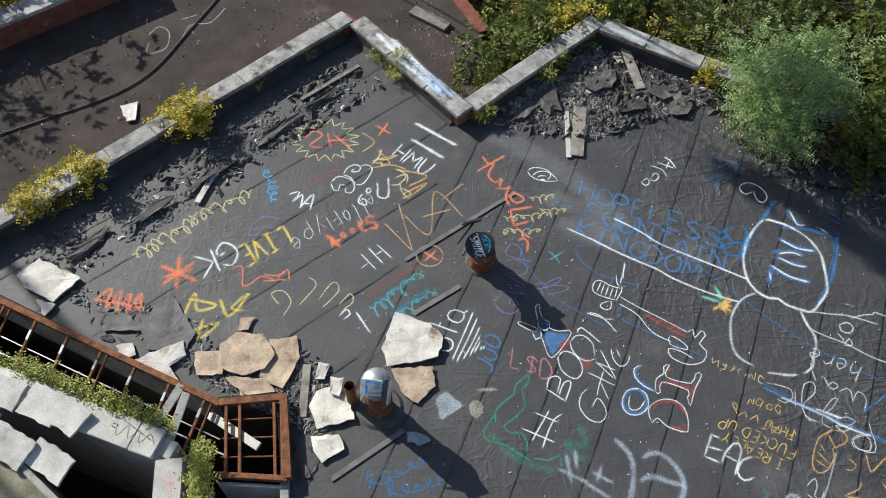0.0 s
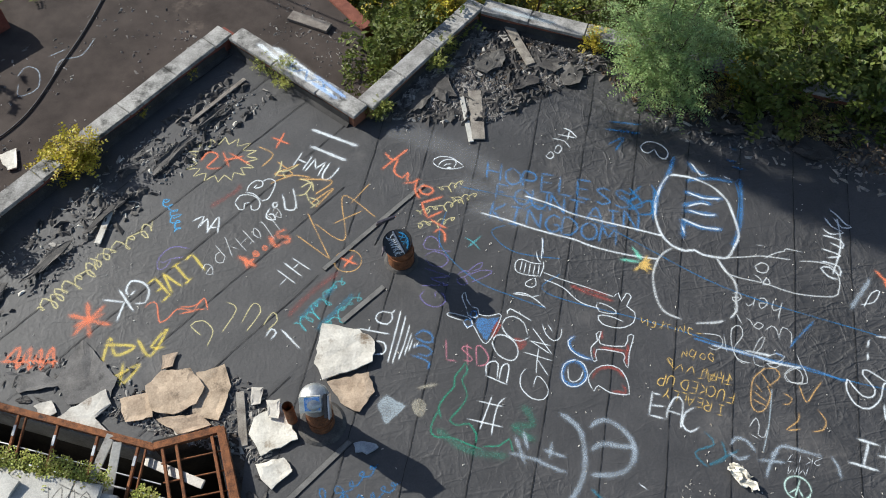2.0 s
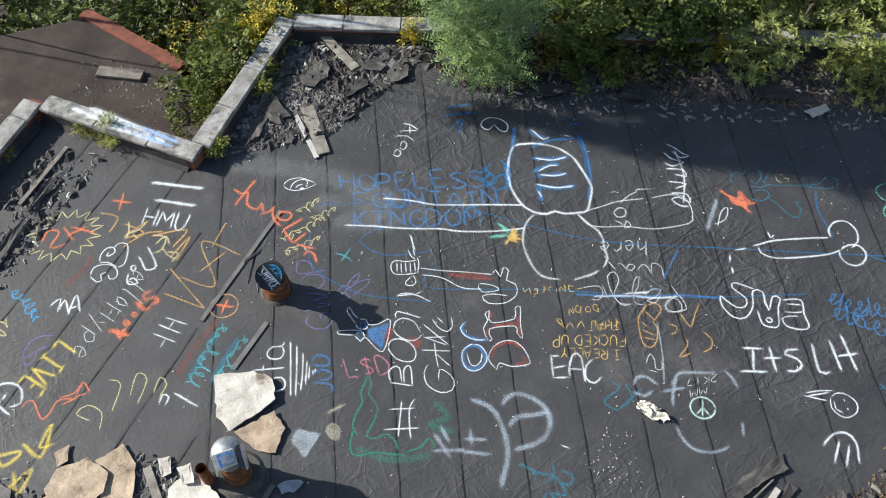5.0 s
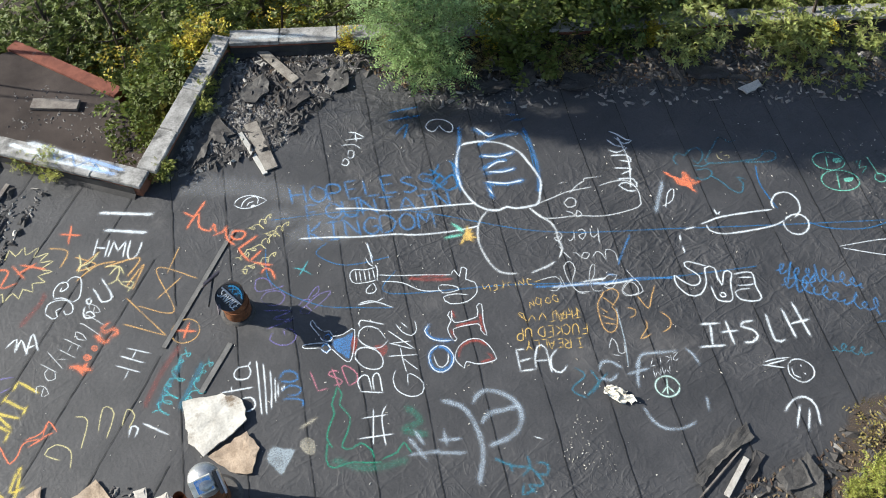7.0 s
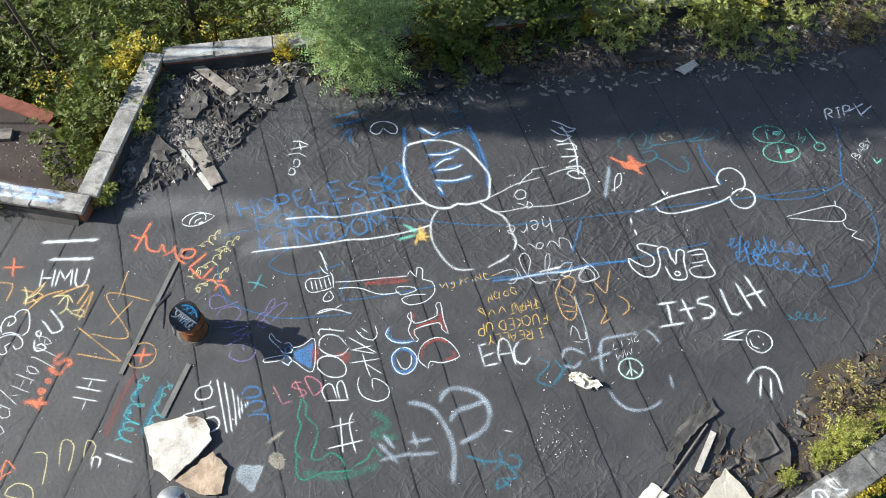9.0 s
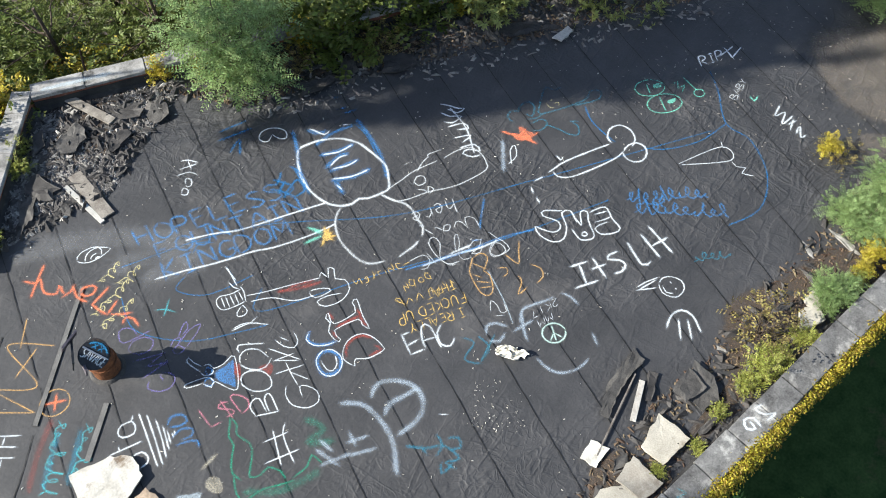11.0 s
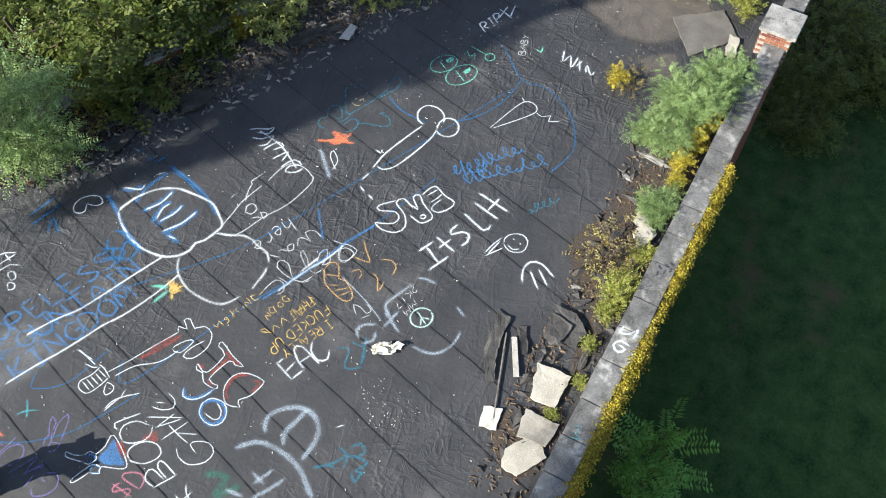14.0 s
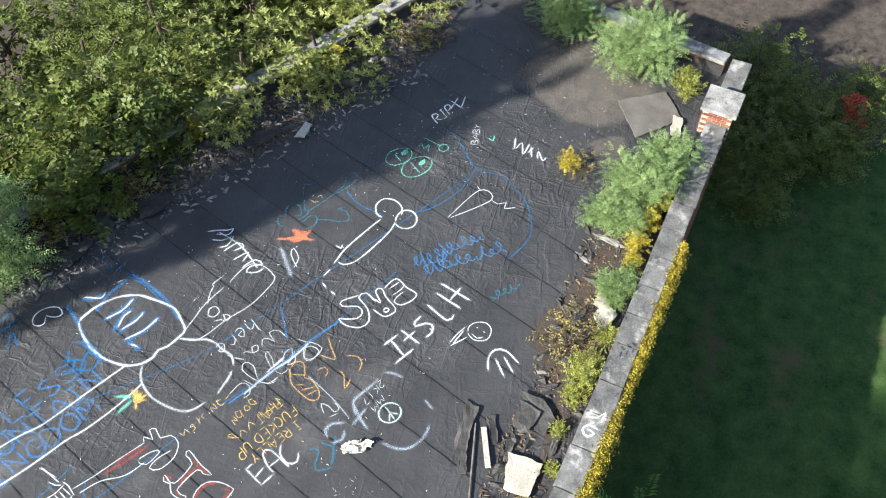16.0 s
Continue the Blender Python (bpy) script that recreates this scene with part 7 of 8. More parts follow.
for t in (0.25, 0.5, 0.75):
    frame_bar((-3.6 + 0.1 * t, 5.86 - 1.25 * t, 0.1), (-2.6 + 0.18 * t, 5.92 - 1.3 * t, 0.1), 0.025, 0.03, name="cross_rod")
for k, (x, y, a, n) in enumerate(((-4.6, 5.7, 60, 1.1), (-4.35, 5.6, 75, 0.9), (-3.4, 5.4, -35, 1.2), (-8.2, 7.4, 20, 1.0))):
    bm = bmesh.new()
    box(bm, -n / 2, n / 2, -0.07, 0.07, -0.02, 0.02, 0.006)
    o = tagged(mesh_ob("fallen_board", bm, M_BOARD), "pale board fallen across the rusty frame bars", "board", "fallen boards")
    o.matrix_basis = pose(x, y, 0.0 + 0.02 * k, 12, -14, a)
bm = bmesh.new()
plate(bm, [(-12, 5.4), (-7.9, 5.75), (-6.9, 5.0), (-5.3, 3.7), (-4.9, 2.0), (-9.5, 2.0)][::-1], -0.2, 0.06)
tagged(mesh_ob("roof_southwest", bm, M_MOSSY), "stained concrete roof edge beside the light well", "roof", kind="structure")
PW = wall("wall_painted", (-7.7, 5.62), (-5.2, 3.6), 0.1, -3.8, 0.12, M_PLASTER, "thin wall covered with pink and white paint")
for k, (x0, x1, z0, h, w, mt) in enumerate(((1.0, 1.9, -0.5, 0.25, 0.12, P_PINK), (1.2, 2.2, -0.8, 0.3, 0.1, P_PURPLE), (0.8, 1.6, -0.25, 0.2, 0.1, P_WHITE), (1.9, 2.8, -0.45, 0.3, 0.12, P_PINK), (2.0, 2.9, -0.9, 0.3, 0.1, P_WHITE))):
    bm = bmesh.new()
    uv = bm.loops.layers.uv.new("UVMap")
    ribbon(bm, uv, smooth(scrawl(x0, z0, x1, z0, h, 4, 0.3, k)), w, 0, random.Random(k))
    o = part("painted_scrawl", bm, mt, PW, "pink and white sprayed scrawl")
    o.matrix_basis = pose(0, 0.056 + 0.001 * k, 0, 90, 0, 0)


# ---- boards, slabs and scraps ----
def torn_outline(outline, rng, step=0.09, rough=0.02):
    pts = []
    n = len(outline)
    for i in range(n):
        a, b = Vector(outline[i]), Vector(outline[(i + 1) % n])
        k = max(1, int((b - a).length / step))
        for j in range(k):
            pts.append(a.lerp(b, j / k) + Vector((rng.uniform(-1, 1), rng.uniform(-1, 1))) * rough * (1 if j else 0.4))
    return pts


def sheet_piece(name, label, category, x, y, z, outline, thick, material, seed, warp=0.02, group="", tilt=(0, 0)):
    """A broken flat piece: torn outline, thickness, a slight warp."""
    rng = random.Random(seed)
    pts = torn_outline(outline, rng)
    bm = bmesh.new()
    top, low = [], []
    for p in pts:
        h = warp * (0.6 + noise.noise(Vector((p.x * 2.5 + seed, p.y * 2.5, 0))))
        top.append(bm.verts.new((p.x, p.y, h + thick)))
        low.append(bm.verts.new((p.x, p.y, h)))
    inner = [bm.verts.new((p.x * 0.6, p.y * 0.6, thick + warp * (0.5 + noise.noise(Vector((p.x * 1.5 + seed, p.y * 1.5, 5)))))) for p in pts]
    mid = bm.verts.new((0, 0, thick + warp * 0.5))
    n = len(pts)
    for i in range(n):
        j = (i + 1) % n
        bm.faces.new((top[i], top[j], inner[j], inner[i]))
        bm.faces.new((inner[i], inner[j], mid))
        bm.faces.new((low[i], low[j], top[j], top[i]))
    bm.faces.new(low[::-1])
    bmesh.ops.recalc_face_normals(bm, faces=bm.faces[:])
    ob = mesh_ob(name, bm, material)
    ob.matrix_basis = pose(x, y, z, tilt[0], tilt[1], 0)
    return tagged(ob, label, category, group)


# loose slabs on the grey parapet
for k, (x, y, a, w, d, z, tx) in enumerate(((-7.2, 5.95, -18, 0.75, 0.5, 0.304, 0), (-6.45, 5.72, -24, 0.66, 0.55, 0.31, 3), (-5.95, 5.5, -34, 0.5, 0.5, 0.33, 5), (-7.6, 5.45, -12, 0.85, 0.5, 0.16, 10), (-6.9, 5.1, -30, 0.8, 0.5, 0.16, 14), (-6.2, 4.85, -32, 0.75, 0.45, 0.13, 16))):
    o = sheet_piece("concrete_slab", "loose grey concrete slab lying on the parapet", "slab", x, y, z, [(-w / 2, -d / 2), (w / 2, -d / 2), (w / 2, d / 2), (-w / 2, d / 2)], 0.05, M_CONC, 200 + k, 0.01, "slabs on the grey parapet")
    o.matrix_basis = pose(x, y, z, tx, 0, a)

PALE, TAN, GREY = "pale weathered board broken at its edges", "brown stained board lying on the roof", "grey sheet of torn roofing felt"
G_ = "broken boards on the roof"
for k, (x, y, out, mt, lb, z, th) in enumerate((
    (-0.45, 6.21, [(-0.44, 0.27), (0.27, 0.32), (0.32, -0.04), (0.04, -0.35), (-0.19, -0.20)], M_BROWN, TAN, 0.02, 0.025),
    (-0.52, 7.00, [(-0.31, 0.56), (0.29, 0.34), (0.53, 0.06), (0.44, -0.31), (-0.42, -0.49), (-0.53, -0.15)], M_BOARD, PALE, 0.05, 0.03),
    (-2.75, 6.64, [(-0.30, 0.37), (0.22, 0.48), (0.31, 0.05), (0.08, -0.52), (-0.31, -0.37)], M_BROWN, TAN, 0.02, 0.025),
    (-3.34, 6.75, [(-0.48, 0.18), (-0.22, 0.42), (0.27, 0.37), (0.48, -0.01), (0.34, -0.28), (-0.02, -0.40), (-0.37, -0.28)], M_BROWN, TAN, 0.06, 0.025),
    (-3.97, 6.59, [(-0.27, 0.20), (0.18, 0.23), (0.27, -0.22), (-0.18, -0.22)], M_BROWN, TAN, 0.03, 0.02),
    (-4.68, 6.59, [(-0.58, 0.05), (0.22, 0.42), (0.31, 0.15), (0.06, -0.06), (0.30, -0.37), (-0.30, -0.19)], M_BOARD, PALE, 0.03, 0.03),
    (-1.89, 5.82, [(-0.22, 0.25), (0.24, 0.40), (0.45, -0.25), (-0.17, -0.40), (-0.31, 0.0)], M_BOARD, PALE, 0.02, 0.03),
    (-1.78, 6.15, [(-0.11, 0.17), (0.13, 0.15), (0.06, -0.19), (-0.09, -0.14)], M_BOARD, PALE, 0.075, 0.02),
    (-2.03, 6.45, [(-0.07, 0.18), (0.12, 0.13), (0.05, -0.15), (-0.10, -0.15)], M_BOARD, PALE, 0.02, 0.02),
    (-1.88, 5.12, [(-0.26, 0.18), (0.20, 0.20), (0.30, -0.04), (-0.04, -0.27), (-0.19, -0.08)], M_BOARD, PALE, 0.02, 0.025),
    (-7.17, 8.22, [(-0.50, 0.10), (-0.18, 0.46), (0.68, 0.04), (0.29, -0.45), (-0.28, -0.16)], M_BOARD, PALE, 0.03, 0.03),
    (-6.99, 7.69, [(-0.21, 0.16), (0.17, 0.04), (0.03, -0.20)], M_BOARD, PALE, 0.02, 0.025),
    (-5.41, 6.83, [(-0.20, 0.10), (0.08, 0.15), (0.17, -0.09), (-0.05, -0.16)], M_BOARD, PALE, 0.02, 0.02),
    (-4.78, 7.25, [(-0.52, 0.09), (-0.09, 0.78), (0.51, -0.07), (0.39, -0.40), (-0.28, -0.40)], M_GREYFELT, GREY, 0.02, 0.01),
    (-5.66, 7.39, [(-0.49, 0.23), (0.18, 0.12), (0.52, -0.16), (-0.21, -0.18)], M_GREYFELT, GREY, 0.02, 0.01),
    (-3.18, 6.17, [(-0.47, 0.15), (0.20, 0.13), (0.41, -0.11), (-0.15, -0.16)], M_BROWN, TAN, 0.04, 0.02),
    (-3.44, 7.34, [(-0.10, 0.11), (0.16, 0.14), (0.07, -0.11), (-0.12, -0.14)], M_BROWN, TAN, 0.02, 0.02),
    (-3.1, 6.05, [(-0.3, 0.1), (0.25, 0.12), (0.3, -0.1), (-0.2, -0.14)], M_BOARD, PALE, 0.02, 0.02),
    (-6.61, 12.67, [(-0.25, 0.18), (0.11, 0.30), (0.16, -0.22), (-0.02, -0.26)], M_BOARD, "pale broken board on the brown lower roof", -0.498, 0.03),
)):
    sheet_piece("broken_board", lb, "board", x, y, z, out, th, mt, 20 + k, 0.03, G_)
G_ = "debris beside the south parapet"
for k, (x, y, out, mt, lb, z, th) in enumerate((
    (5.65, 0.93, [(0.33, 0.31), (0.30, -0.31), (-0.33, -0.22), (-0.31, 0.22)], M_SLAB, "pale square concrete slab resting on the roof", 0.03, 0.06),
    (4.86, 0.87, [(0.26, 0.28), (0.20, -0.32), (-0.23, -0.23), (-0.23, 0.27)], M_SLAB, "pale concrete slab near the parapet", 0.03, 0.06),
    (4.34, 0.95, [(0.01, 0.29), (0.48, -0.10), (0.12, -0.38), (-0.33, -0.04), (-0.28, 0.24)], M_SLAB, "cracked grey concrete slab near the parapet", 0.02, 0.05),
    (4.77, 1.64, [(0.15, 0.17), (0.23, -0.14), (-0.17, -0.16), (-0.21, 0.12)], M_BOARD, PALE, 0.02, 0.03),
    (5.98, 2.00, [(0.75, 0.21), (0.66, -0.06), (-0.03, -0.05), (-0.59, -0.20), (-0.62, -0.06), (-0.16, 0.15)], M_FELT, "long torn strip of black roofing felt", 0.03, 0.012),
    (6.31, 1.60, [(0.23, 0.19), (0.27, 0.03), (-0.23, -0.15), (-0.28, -0.07)], M_FELT, "torn strip of black roofing felt", 0.02, 0.012),
    (6.81, 0.93, [(0.36, 0.38), (0.30, -0.02), (-0.01, -0.31), (-0.34, -0.21), (-0.31, 0.16)], M_FELT, "large folded piece of black roofing felt", 0.05, 0.015),
    (6.65, 1.1, [(0.3, 0.2), (0.2, -0.2), (-0.25, -0.1), (-0.2, 0.2)], M_FELT, "small folded piece of black roofing felt", 0.1, 0.012),
    (9.15, 0.25, [(-0.02, 0.19), (0.28, 0.05), (0.11, -0.23), (-0.37, -0.01)], M_SLAB, "pale concrete slab half hidden by weeds", 0.05, 0.06),
    (9.5, 0.35, [(-0.12, 0.16), (0.2, 0.1), (0.1, -0.16), (-0.2, -0.1)], M_SLAB, "broken pale concrete piece among weeds", 0.03, 0.06),
    (14.87, 0.38, [(0.13, 0.77), (0.77, -0.23), (-0.01, -0.70), (-0.89, 0.16)], M_TARSHEET, "large flat brown sheet lying on the roof", 0.02, 0.03),
    (14.6, -0.25, [(0.3, 0.12), (0.25, -0.1), (-0.3, -0.12), (-0.3, 0.1)], M_SLAB, "pale concrete edge piece beside the brick pier", 0.03, 0.06),
    (4.92, 1.24, [(-0.03, 0.10), (0.19, 0.01), (0.04, -0.11), (-0.20, 0.01)], M_FELT, "small scrap of black roofing felt", 0.03, 0.012),
    (11.9, 7.55, [(-0.25, 0.1), (0.25, 0.06), (0.22, -0.12), (-0.2, -0.12)], M_CONC, "pale board lying in the trees' shade", 0.05, 0.03),
)):
    sheet_piece("slab" if mt in (M_SLAB, M_TARSHEET, M_CONC) else "felt_strip" if mt is M_FELT else "broken_board", lb, "slab" if mt in (M_SLAB, M_CONC) else "scrap", x, y, z, out, th, mt, 60 + k, 0.05 if mt is M_FELT else 0.012, G_)


def plank(x, y, z, n, w, turn, material, label, th=0.03, tilt=0.0):
    bm = bmesh.new()
    box(bm, -n / 2, n / 2, -w / 2, w / 2, 0, th, 0.006)
    ob = mesh_ob("plank", bm, material)
    ob.matrix_basis = pose(x, y, z, 0, tilt, turn)
    return tagged(ob, label, "plank", "planks on the roof")


plank(2.72, 11.72, 0.02, 1.28, 0.27, 82, M_WOOD, "grey weathered plank lying near the corner", 0.035)
plank(2.5, 11.65, 0.02, 1.2, 0.1, 88, M_CONC, "narrow pale plank beside a wide one")
plank(4.0, 13.42, 0.06, 1.2, 0.2, -80, M_WOOD, "grey weathered plank on torn felt", 0.035)
plank(-2.3, 6.1, 0.02, 0.95, 0.14, 90, M_WOOD, "grey weathered plank beside broken boards")
plank(5.95, 1.62, 0.06, 0.75, 0.1, 22, M_BOARD, "white painted stick on torn felt", 0.02)
plank(5.55, 1.75, 0.03, 1.6, 0.03, 12, M_WOOD, "thin grey stick among torn felt", 0.03)
plank(-2.35, 13.05, 0.03, 1.5, 0.09, 40, M_WOOD, "long grey batten lying on torn felt", 0.03)
plank(-4.55, 10.3, 0.05, 0.75, 0.12, 72, M_BOARD, "white broken board on torn felt", 0.02)
plank(0.35, 9.45, 0.014, 2.6, 0.09, 36.5, M_STRIP, "long grey sealing strip on the membrane", 0.012)
plank(-0.1, 7.85, 0.014, 1.0, 0.1, 34.5, M_STRIP, "short grey sealing strip on the membrane", 0.012)
plank(-1.2, 5.0, 0.014, 1.4, 0.1, 36, M_STRIP, "grey sealing strip on the membrane", 0.012)
plank(-0.3, 15.5, -0.496, 1.0, 0.28, -35, M_WOOD, "pale plank on the brown lower roof", 0.08)

# white cloth
rng = random.Random(8)
bm = bmesh.new()
bmesh.ops.create_grid(bm, x_segments=30, y_segments=22, size=0.5)
gone = []
for v in bm.verts:
    x, y = v.co.x, v.co.y
    ang = math.atan2(y, x)
    reach = 0.36 + 0.16 * noise.noise(Vector((math.cos(ang) * 2.2, math.sin(ang) * 2.2, 3)))
    if math.hypot(x, y) > reach:
        gone.append(v)
    k = noise.noise(Vector((x * 5, y * 6, 2)))
    v.co.x, v.co.y = x * 0.8 + 0.04 * k, y * 0.36 + 0.05 * noise.noise(Vector((x * 6, 4, 1)))
    v.co.z = max(0.016, 0.05 + 0.1 * k + 0.07 * noise.noise(Vector((x * 11, y * 13, 7))))
bmesh.ops.delete(bm, geom=gone, context="VERTS")
cloth = mesh_ob("crumpled_cloth", bm, M_CLOTH)
cloth.modifiers.new("thick", "SOLIDIFY").thickness = 0.008
cloth.matrix_basis = pose(5.28, 3.72, 0.012, 0, 0, -62)
tagged(cloth, "crumpled dirty white cloth on the membrane", "cloth")
bm = bmesh.new()
plate(bm, ragged(rng, 0.36, 0.2, 14, 0.25, 0.1), 0, 0.03)
o = mesh_ob("flat_rag", bm, M_RAG)
o.matrix_basis = pose(-0.42, 5.27, 0.02, 0, 0, -10)
tagged(o, "grey scrap of cloth in the vent's shadow", "rag")

# larger torn sheets of felt in the corner and along the west parapet
r_ = random.Random(77)
for k, (x, y, w, d, a) in enumerate(((3.35, 13.1, 0.9, 0.6, 30), (2.2, 12.5, 0.8, 0.5, 100), (1.7, 12.3, 0.7, 0.45, 60), (4.4, 12.9, 1.0, 0.6, -30), (3.9, 12.4, 0.8, 0.4, 10), (4.9, 12.4, 0.7, 0.5, 70), (2.8, 13.5, 0.7, 0.4, 45), (-4.4, 10.7, 1.5, 0.22, 42), (-5.5, 9.75, 1.3, 0.25, 40), (-3.3, 11.75, 1.4, 0.2, 44), (-6.5, 9.0, 1.0, 0.4, 50), (-2.5, 12.6, 1.2, 0.2, 42), (9.0, 9.6, 1.0, 0.6, -25), (11.4, 8.4, 1.1, 0.5, -40), (13.9, 7.2, 1.0, 0.6, 10), (7.4, 10.5, 0.9, 0.5, -30))):
    o = sheet_piece("felt_sheet", "large torn and buckled sheet of dark roofing felt", "scrap", x, y, 0.02, ragged(r_, w * 0.8, d * 0.8, 13, 0.3, 0.5), 0.012, M_FELT, 300 + k, 0.09, "torn felt sheets")
    o.matrix_basis = pose(x, y, 0.02, 0, 0, a)

# torn felt scraps: crumpled pieces that share a few meshes
SCRAPS = []
for k in range(14):
    r_ = random.Random(100 + k)
    bm = bmesh.new()
    out = ragged(r_, 1.0, r_.uniform(0.2, 0.5), 10, 0.4, 0.3)
    top, low, inner = [], [], []
    for p in out:
        h = r_.uniform(0.0, 0.16) if r_.random() < 0.6 else 0.0
        top.append(bm.verts.new((*p, h + 0.02)))
        low.append(bm.verts.new((*p, h)))
        inner.append(bm.verts.new((p[0] * 0.5, p[1] * 0.5, r_.uniform(0.0, 0.12) + 0.02)))
    mid = bm.verts.new((0, 0, r_.uniform(0.02, 0.1)))
    for i in range(10):
        j = (i + 1) % 10
        bm.faces.new((top[i], top[j], inner[j], inner[i]))
        bm.faces.new((inner[i], inner[j], mid))
        bm.faces.new((low[i], low[j], top[j], top[i]))
    bm.faces.new(low[::-1])
    bmesh.ops.recalc_face_normals(bm, faces=bm.faces[:])
    me = bpy.data.meshes.new("torn_felt")
    bm.to_mesh(me)
    bm.free()
    me.materials.append((M_FELT, M_FELT, M_SHRED, M_FELT, M_FELT)[k % 5])
    SCRAPS.append(me)


def scatter(seed, corners, n, s0, s1, group, lift=0.02):
    """Scraps strewn over a four-sided stretch of roof."""
    r_ = random.Random(seed)
    a, b, c, d = (Vector(p) for p in corners)
    for i in range(n):
        u, v = r_.random(), r_.random()
        p = a.lerp(b, u).lerp(d.lerp(c, u), v)
        s = s0 + (s1 - s0) * r_.random() ** 2
        o = new("torn_felt", SCRAPS[r_.randrange(14)])
        o.matrix_basis = pose(p.x, p.y, 0.008 + lift * r_.random(), r_.uniform(-9, 9), r_.uniform(-9, 9), r_.uniform(0, 360)) @ Matrix.Diagonal((s, s * r_.uniform(0.6, 1.3), s * r_.uniform(0.2, 0.55), 1))
        tagged(o, "crumpled torn scrap of dark roofing felt", "scrap", group)


def chips(name, label, seed, corners, n, s0, s1, material):
    """Grit and splinters too small to count."""
    r_ = random.Random(seed)
    a, b, c, d = (Vector(p) for p in corners)
    verts, faces = [], []
    for i in range(n):
        u, v = r_.random(), r_.random()
        p = a.lerp(b, u).lerp(d.lerp(c, u), v)
        if noise.noise(Vector((p.x * 0.9, p.y * 0.9, seed))) < r_.uniform(-0.5, 0.25):
            continue
        s = r_.uniform(s0, s1)
        ang = r_.uniform(0, 6.28)
        l, w = s * r_.uniform(0.6, 2.2), s * r_.uniform(0.3, 0.8)
        ex, ey = Vector((math.cos(ang), math.sin(ang))), Vector((-math.sin(ang), math.cos(ang)))
        k = len(verts)
        z = corners_z
        for q, h in ((-ex * l - ey * w, 0.0), (ex * l - ey * w * 0.6, 0.0), (ex * l * 0.7 + ey * w, 0.0), (-ex * l * 0.8 + ey * w, 0.0), (ex * l * 0.1, s * r_.uniform(0.4, 1.0))):
            verts.append((p.x + q.x, p.y + q.y, z + h))
        faces += [(k, k + 1, k + 4), (k + 1, k + 2, k + 4), (k + 2, k + 3, k + 4), (k + 3, k, k + 4)]
    return tagged(data_ob(name, verts, faces, material), label, "debris", kind="stuff")


CORNER_ = [(0.75, 12.0), (3.2, 14.15), (6.0, 12.7), (2.9, 11.5)]
WEST_ = [(-8.0, 8.7), (-2.0, 13.9), (-1.2, 13.0), (-6.4, 8.4)]
NORTH_ = [(5.2, 12.9), (17.5, 6.1), (16.0, 5.2), (6.0, 11.3)]
SOUTH_ = [(3.6, 1.6), (12.5, 0.9), (12.5, -0.6), (3.6, 0.6)]
WELL_ = [(-8.0, 8.6), (-1.9, 6.7), (-1.9, 5.2), (-3.4, 5.98)]
scatter(1, CORNER_, 190, 0.1, 0.4, "torn felt in the corner", 0.05)
scatter(2, WEST_, 44, 0.08, 0.3, "torn felt along the west parapet", 0.04)
scatter(3, NORTH_, 50, 0.15, 0.7, "torn felt along the north parapet", 0.04)
scatter(4, [(6.2, 1.3), (12.4, 0.9), (12.4, -0.4), (6.2, 0.4)], 30, 0.15, 0.6, "torn felt along the south parapet", 0.04)
scatter(5, [(-2.5, 6.5), (-1.6, 6.4), (-1.9, 4.6), (-2.3, 4.6)], 10, 0.12, 0.35, "torn felt beside the light well")
scatter(6, [(-6.2, 7.7), (-3.6, 7.0), (-3.6, 6.1), (-6.2, 7.2)], 14, 0.12, 0.4, "torn felt beside the light well")
corners_z = 0.012
chips("debris", "grey splinters and grit in the roof corner", 1, CORNER_, 9000, 0.012, 0.05, M_SHRED)
chips("debris", "dark splinters and grit along the parapet", 2, WEST_, 1500, 0.01, 0.04, M_SHRED)
chips("debris", "dead leaves and grit along the parapet", 3, NORTH_, 5500, 0.012, 0.045, M_LITTER)
chips("debris", "dry leaves and grit along the parapet", 4, SOUTH_, 1800, 0.012, 0.04, M_LITTER)
chips("debris", "dirt and splinters beside the light well", 5, WELL_, 1500, 0.012, 0.045, M_SHRED)
chips("felt_litter", "small torn shreds of black felt", 21, CORNER_, 700, 0.04, 0.12, M_FELT)
chips("felt_litter", "small torn shreds of black felt", 22, WEST_, 260, 0.04, 0.11, M_FELT)
chips("felt_litter", "small torn shreds of black felt", 23, NORTH_, 600, 0.04, 0.12, M_FELT)
chips("felt_litter", "small torn shreds of black felt", 24, SOUTH_, 300, 0.04, 0.1, M_FELT)
chips("grit", "small stones scattered over the membrane", 6, [(-7, 8.5), (3, 14), (17, 5.5), (4, 1.5)], 900, 0.006, 0.014, M_BOARD)
chips("grit", "pale stones scattered over the far membrane", 7, [(11, 6), (16.8, 5.5), (16.6, 0.2), (12, 1.5)], 500, 0.01, 0.022, M_SHRED)
chips("paint_specks", "small white paint specks spattered over the membrane", 31, [(4.57, 3.87), (5.1, 3.39), (4.34, 2.66), (3.76, 3.41)], 170, 0.004, 0.012, M_CLOTH)
chips("litter", "grey scraps and splinters in the shade of the trees", 34, [(6.2, 12.2), (16.5, 6.4), (15.0, 5.2), (6.2, 10.6)], 1100, 0.015, 0.06, M_SHRED)
chips("litter", "pale scraps strewn along the west parapet", 32, WEST_, 90, 0.02, 0.05, M_BOARD)
chips("litter", "pale scraps strewn in the roof corner", 33, CORNER_, 110, 0.02, 0.06, M_BOARD)
corners_z = -0.498
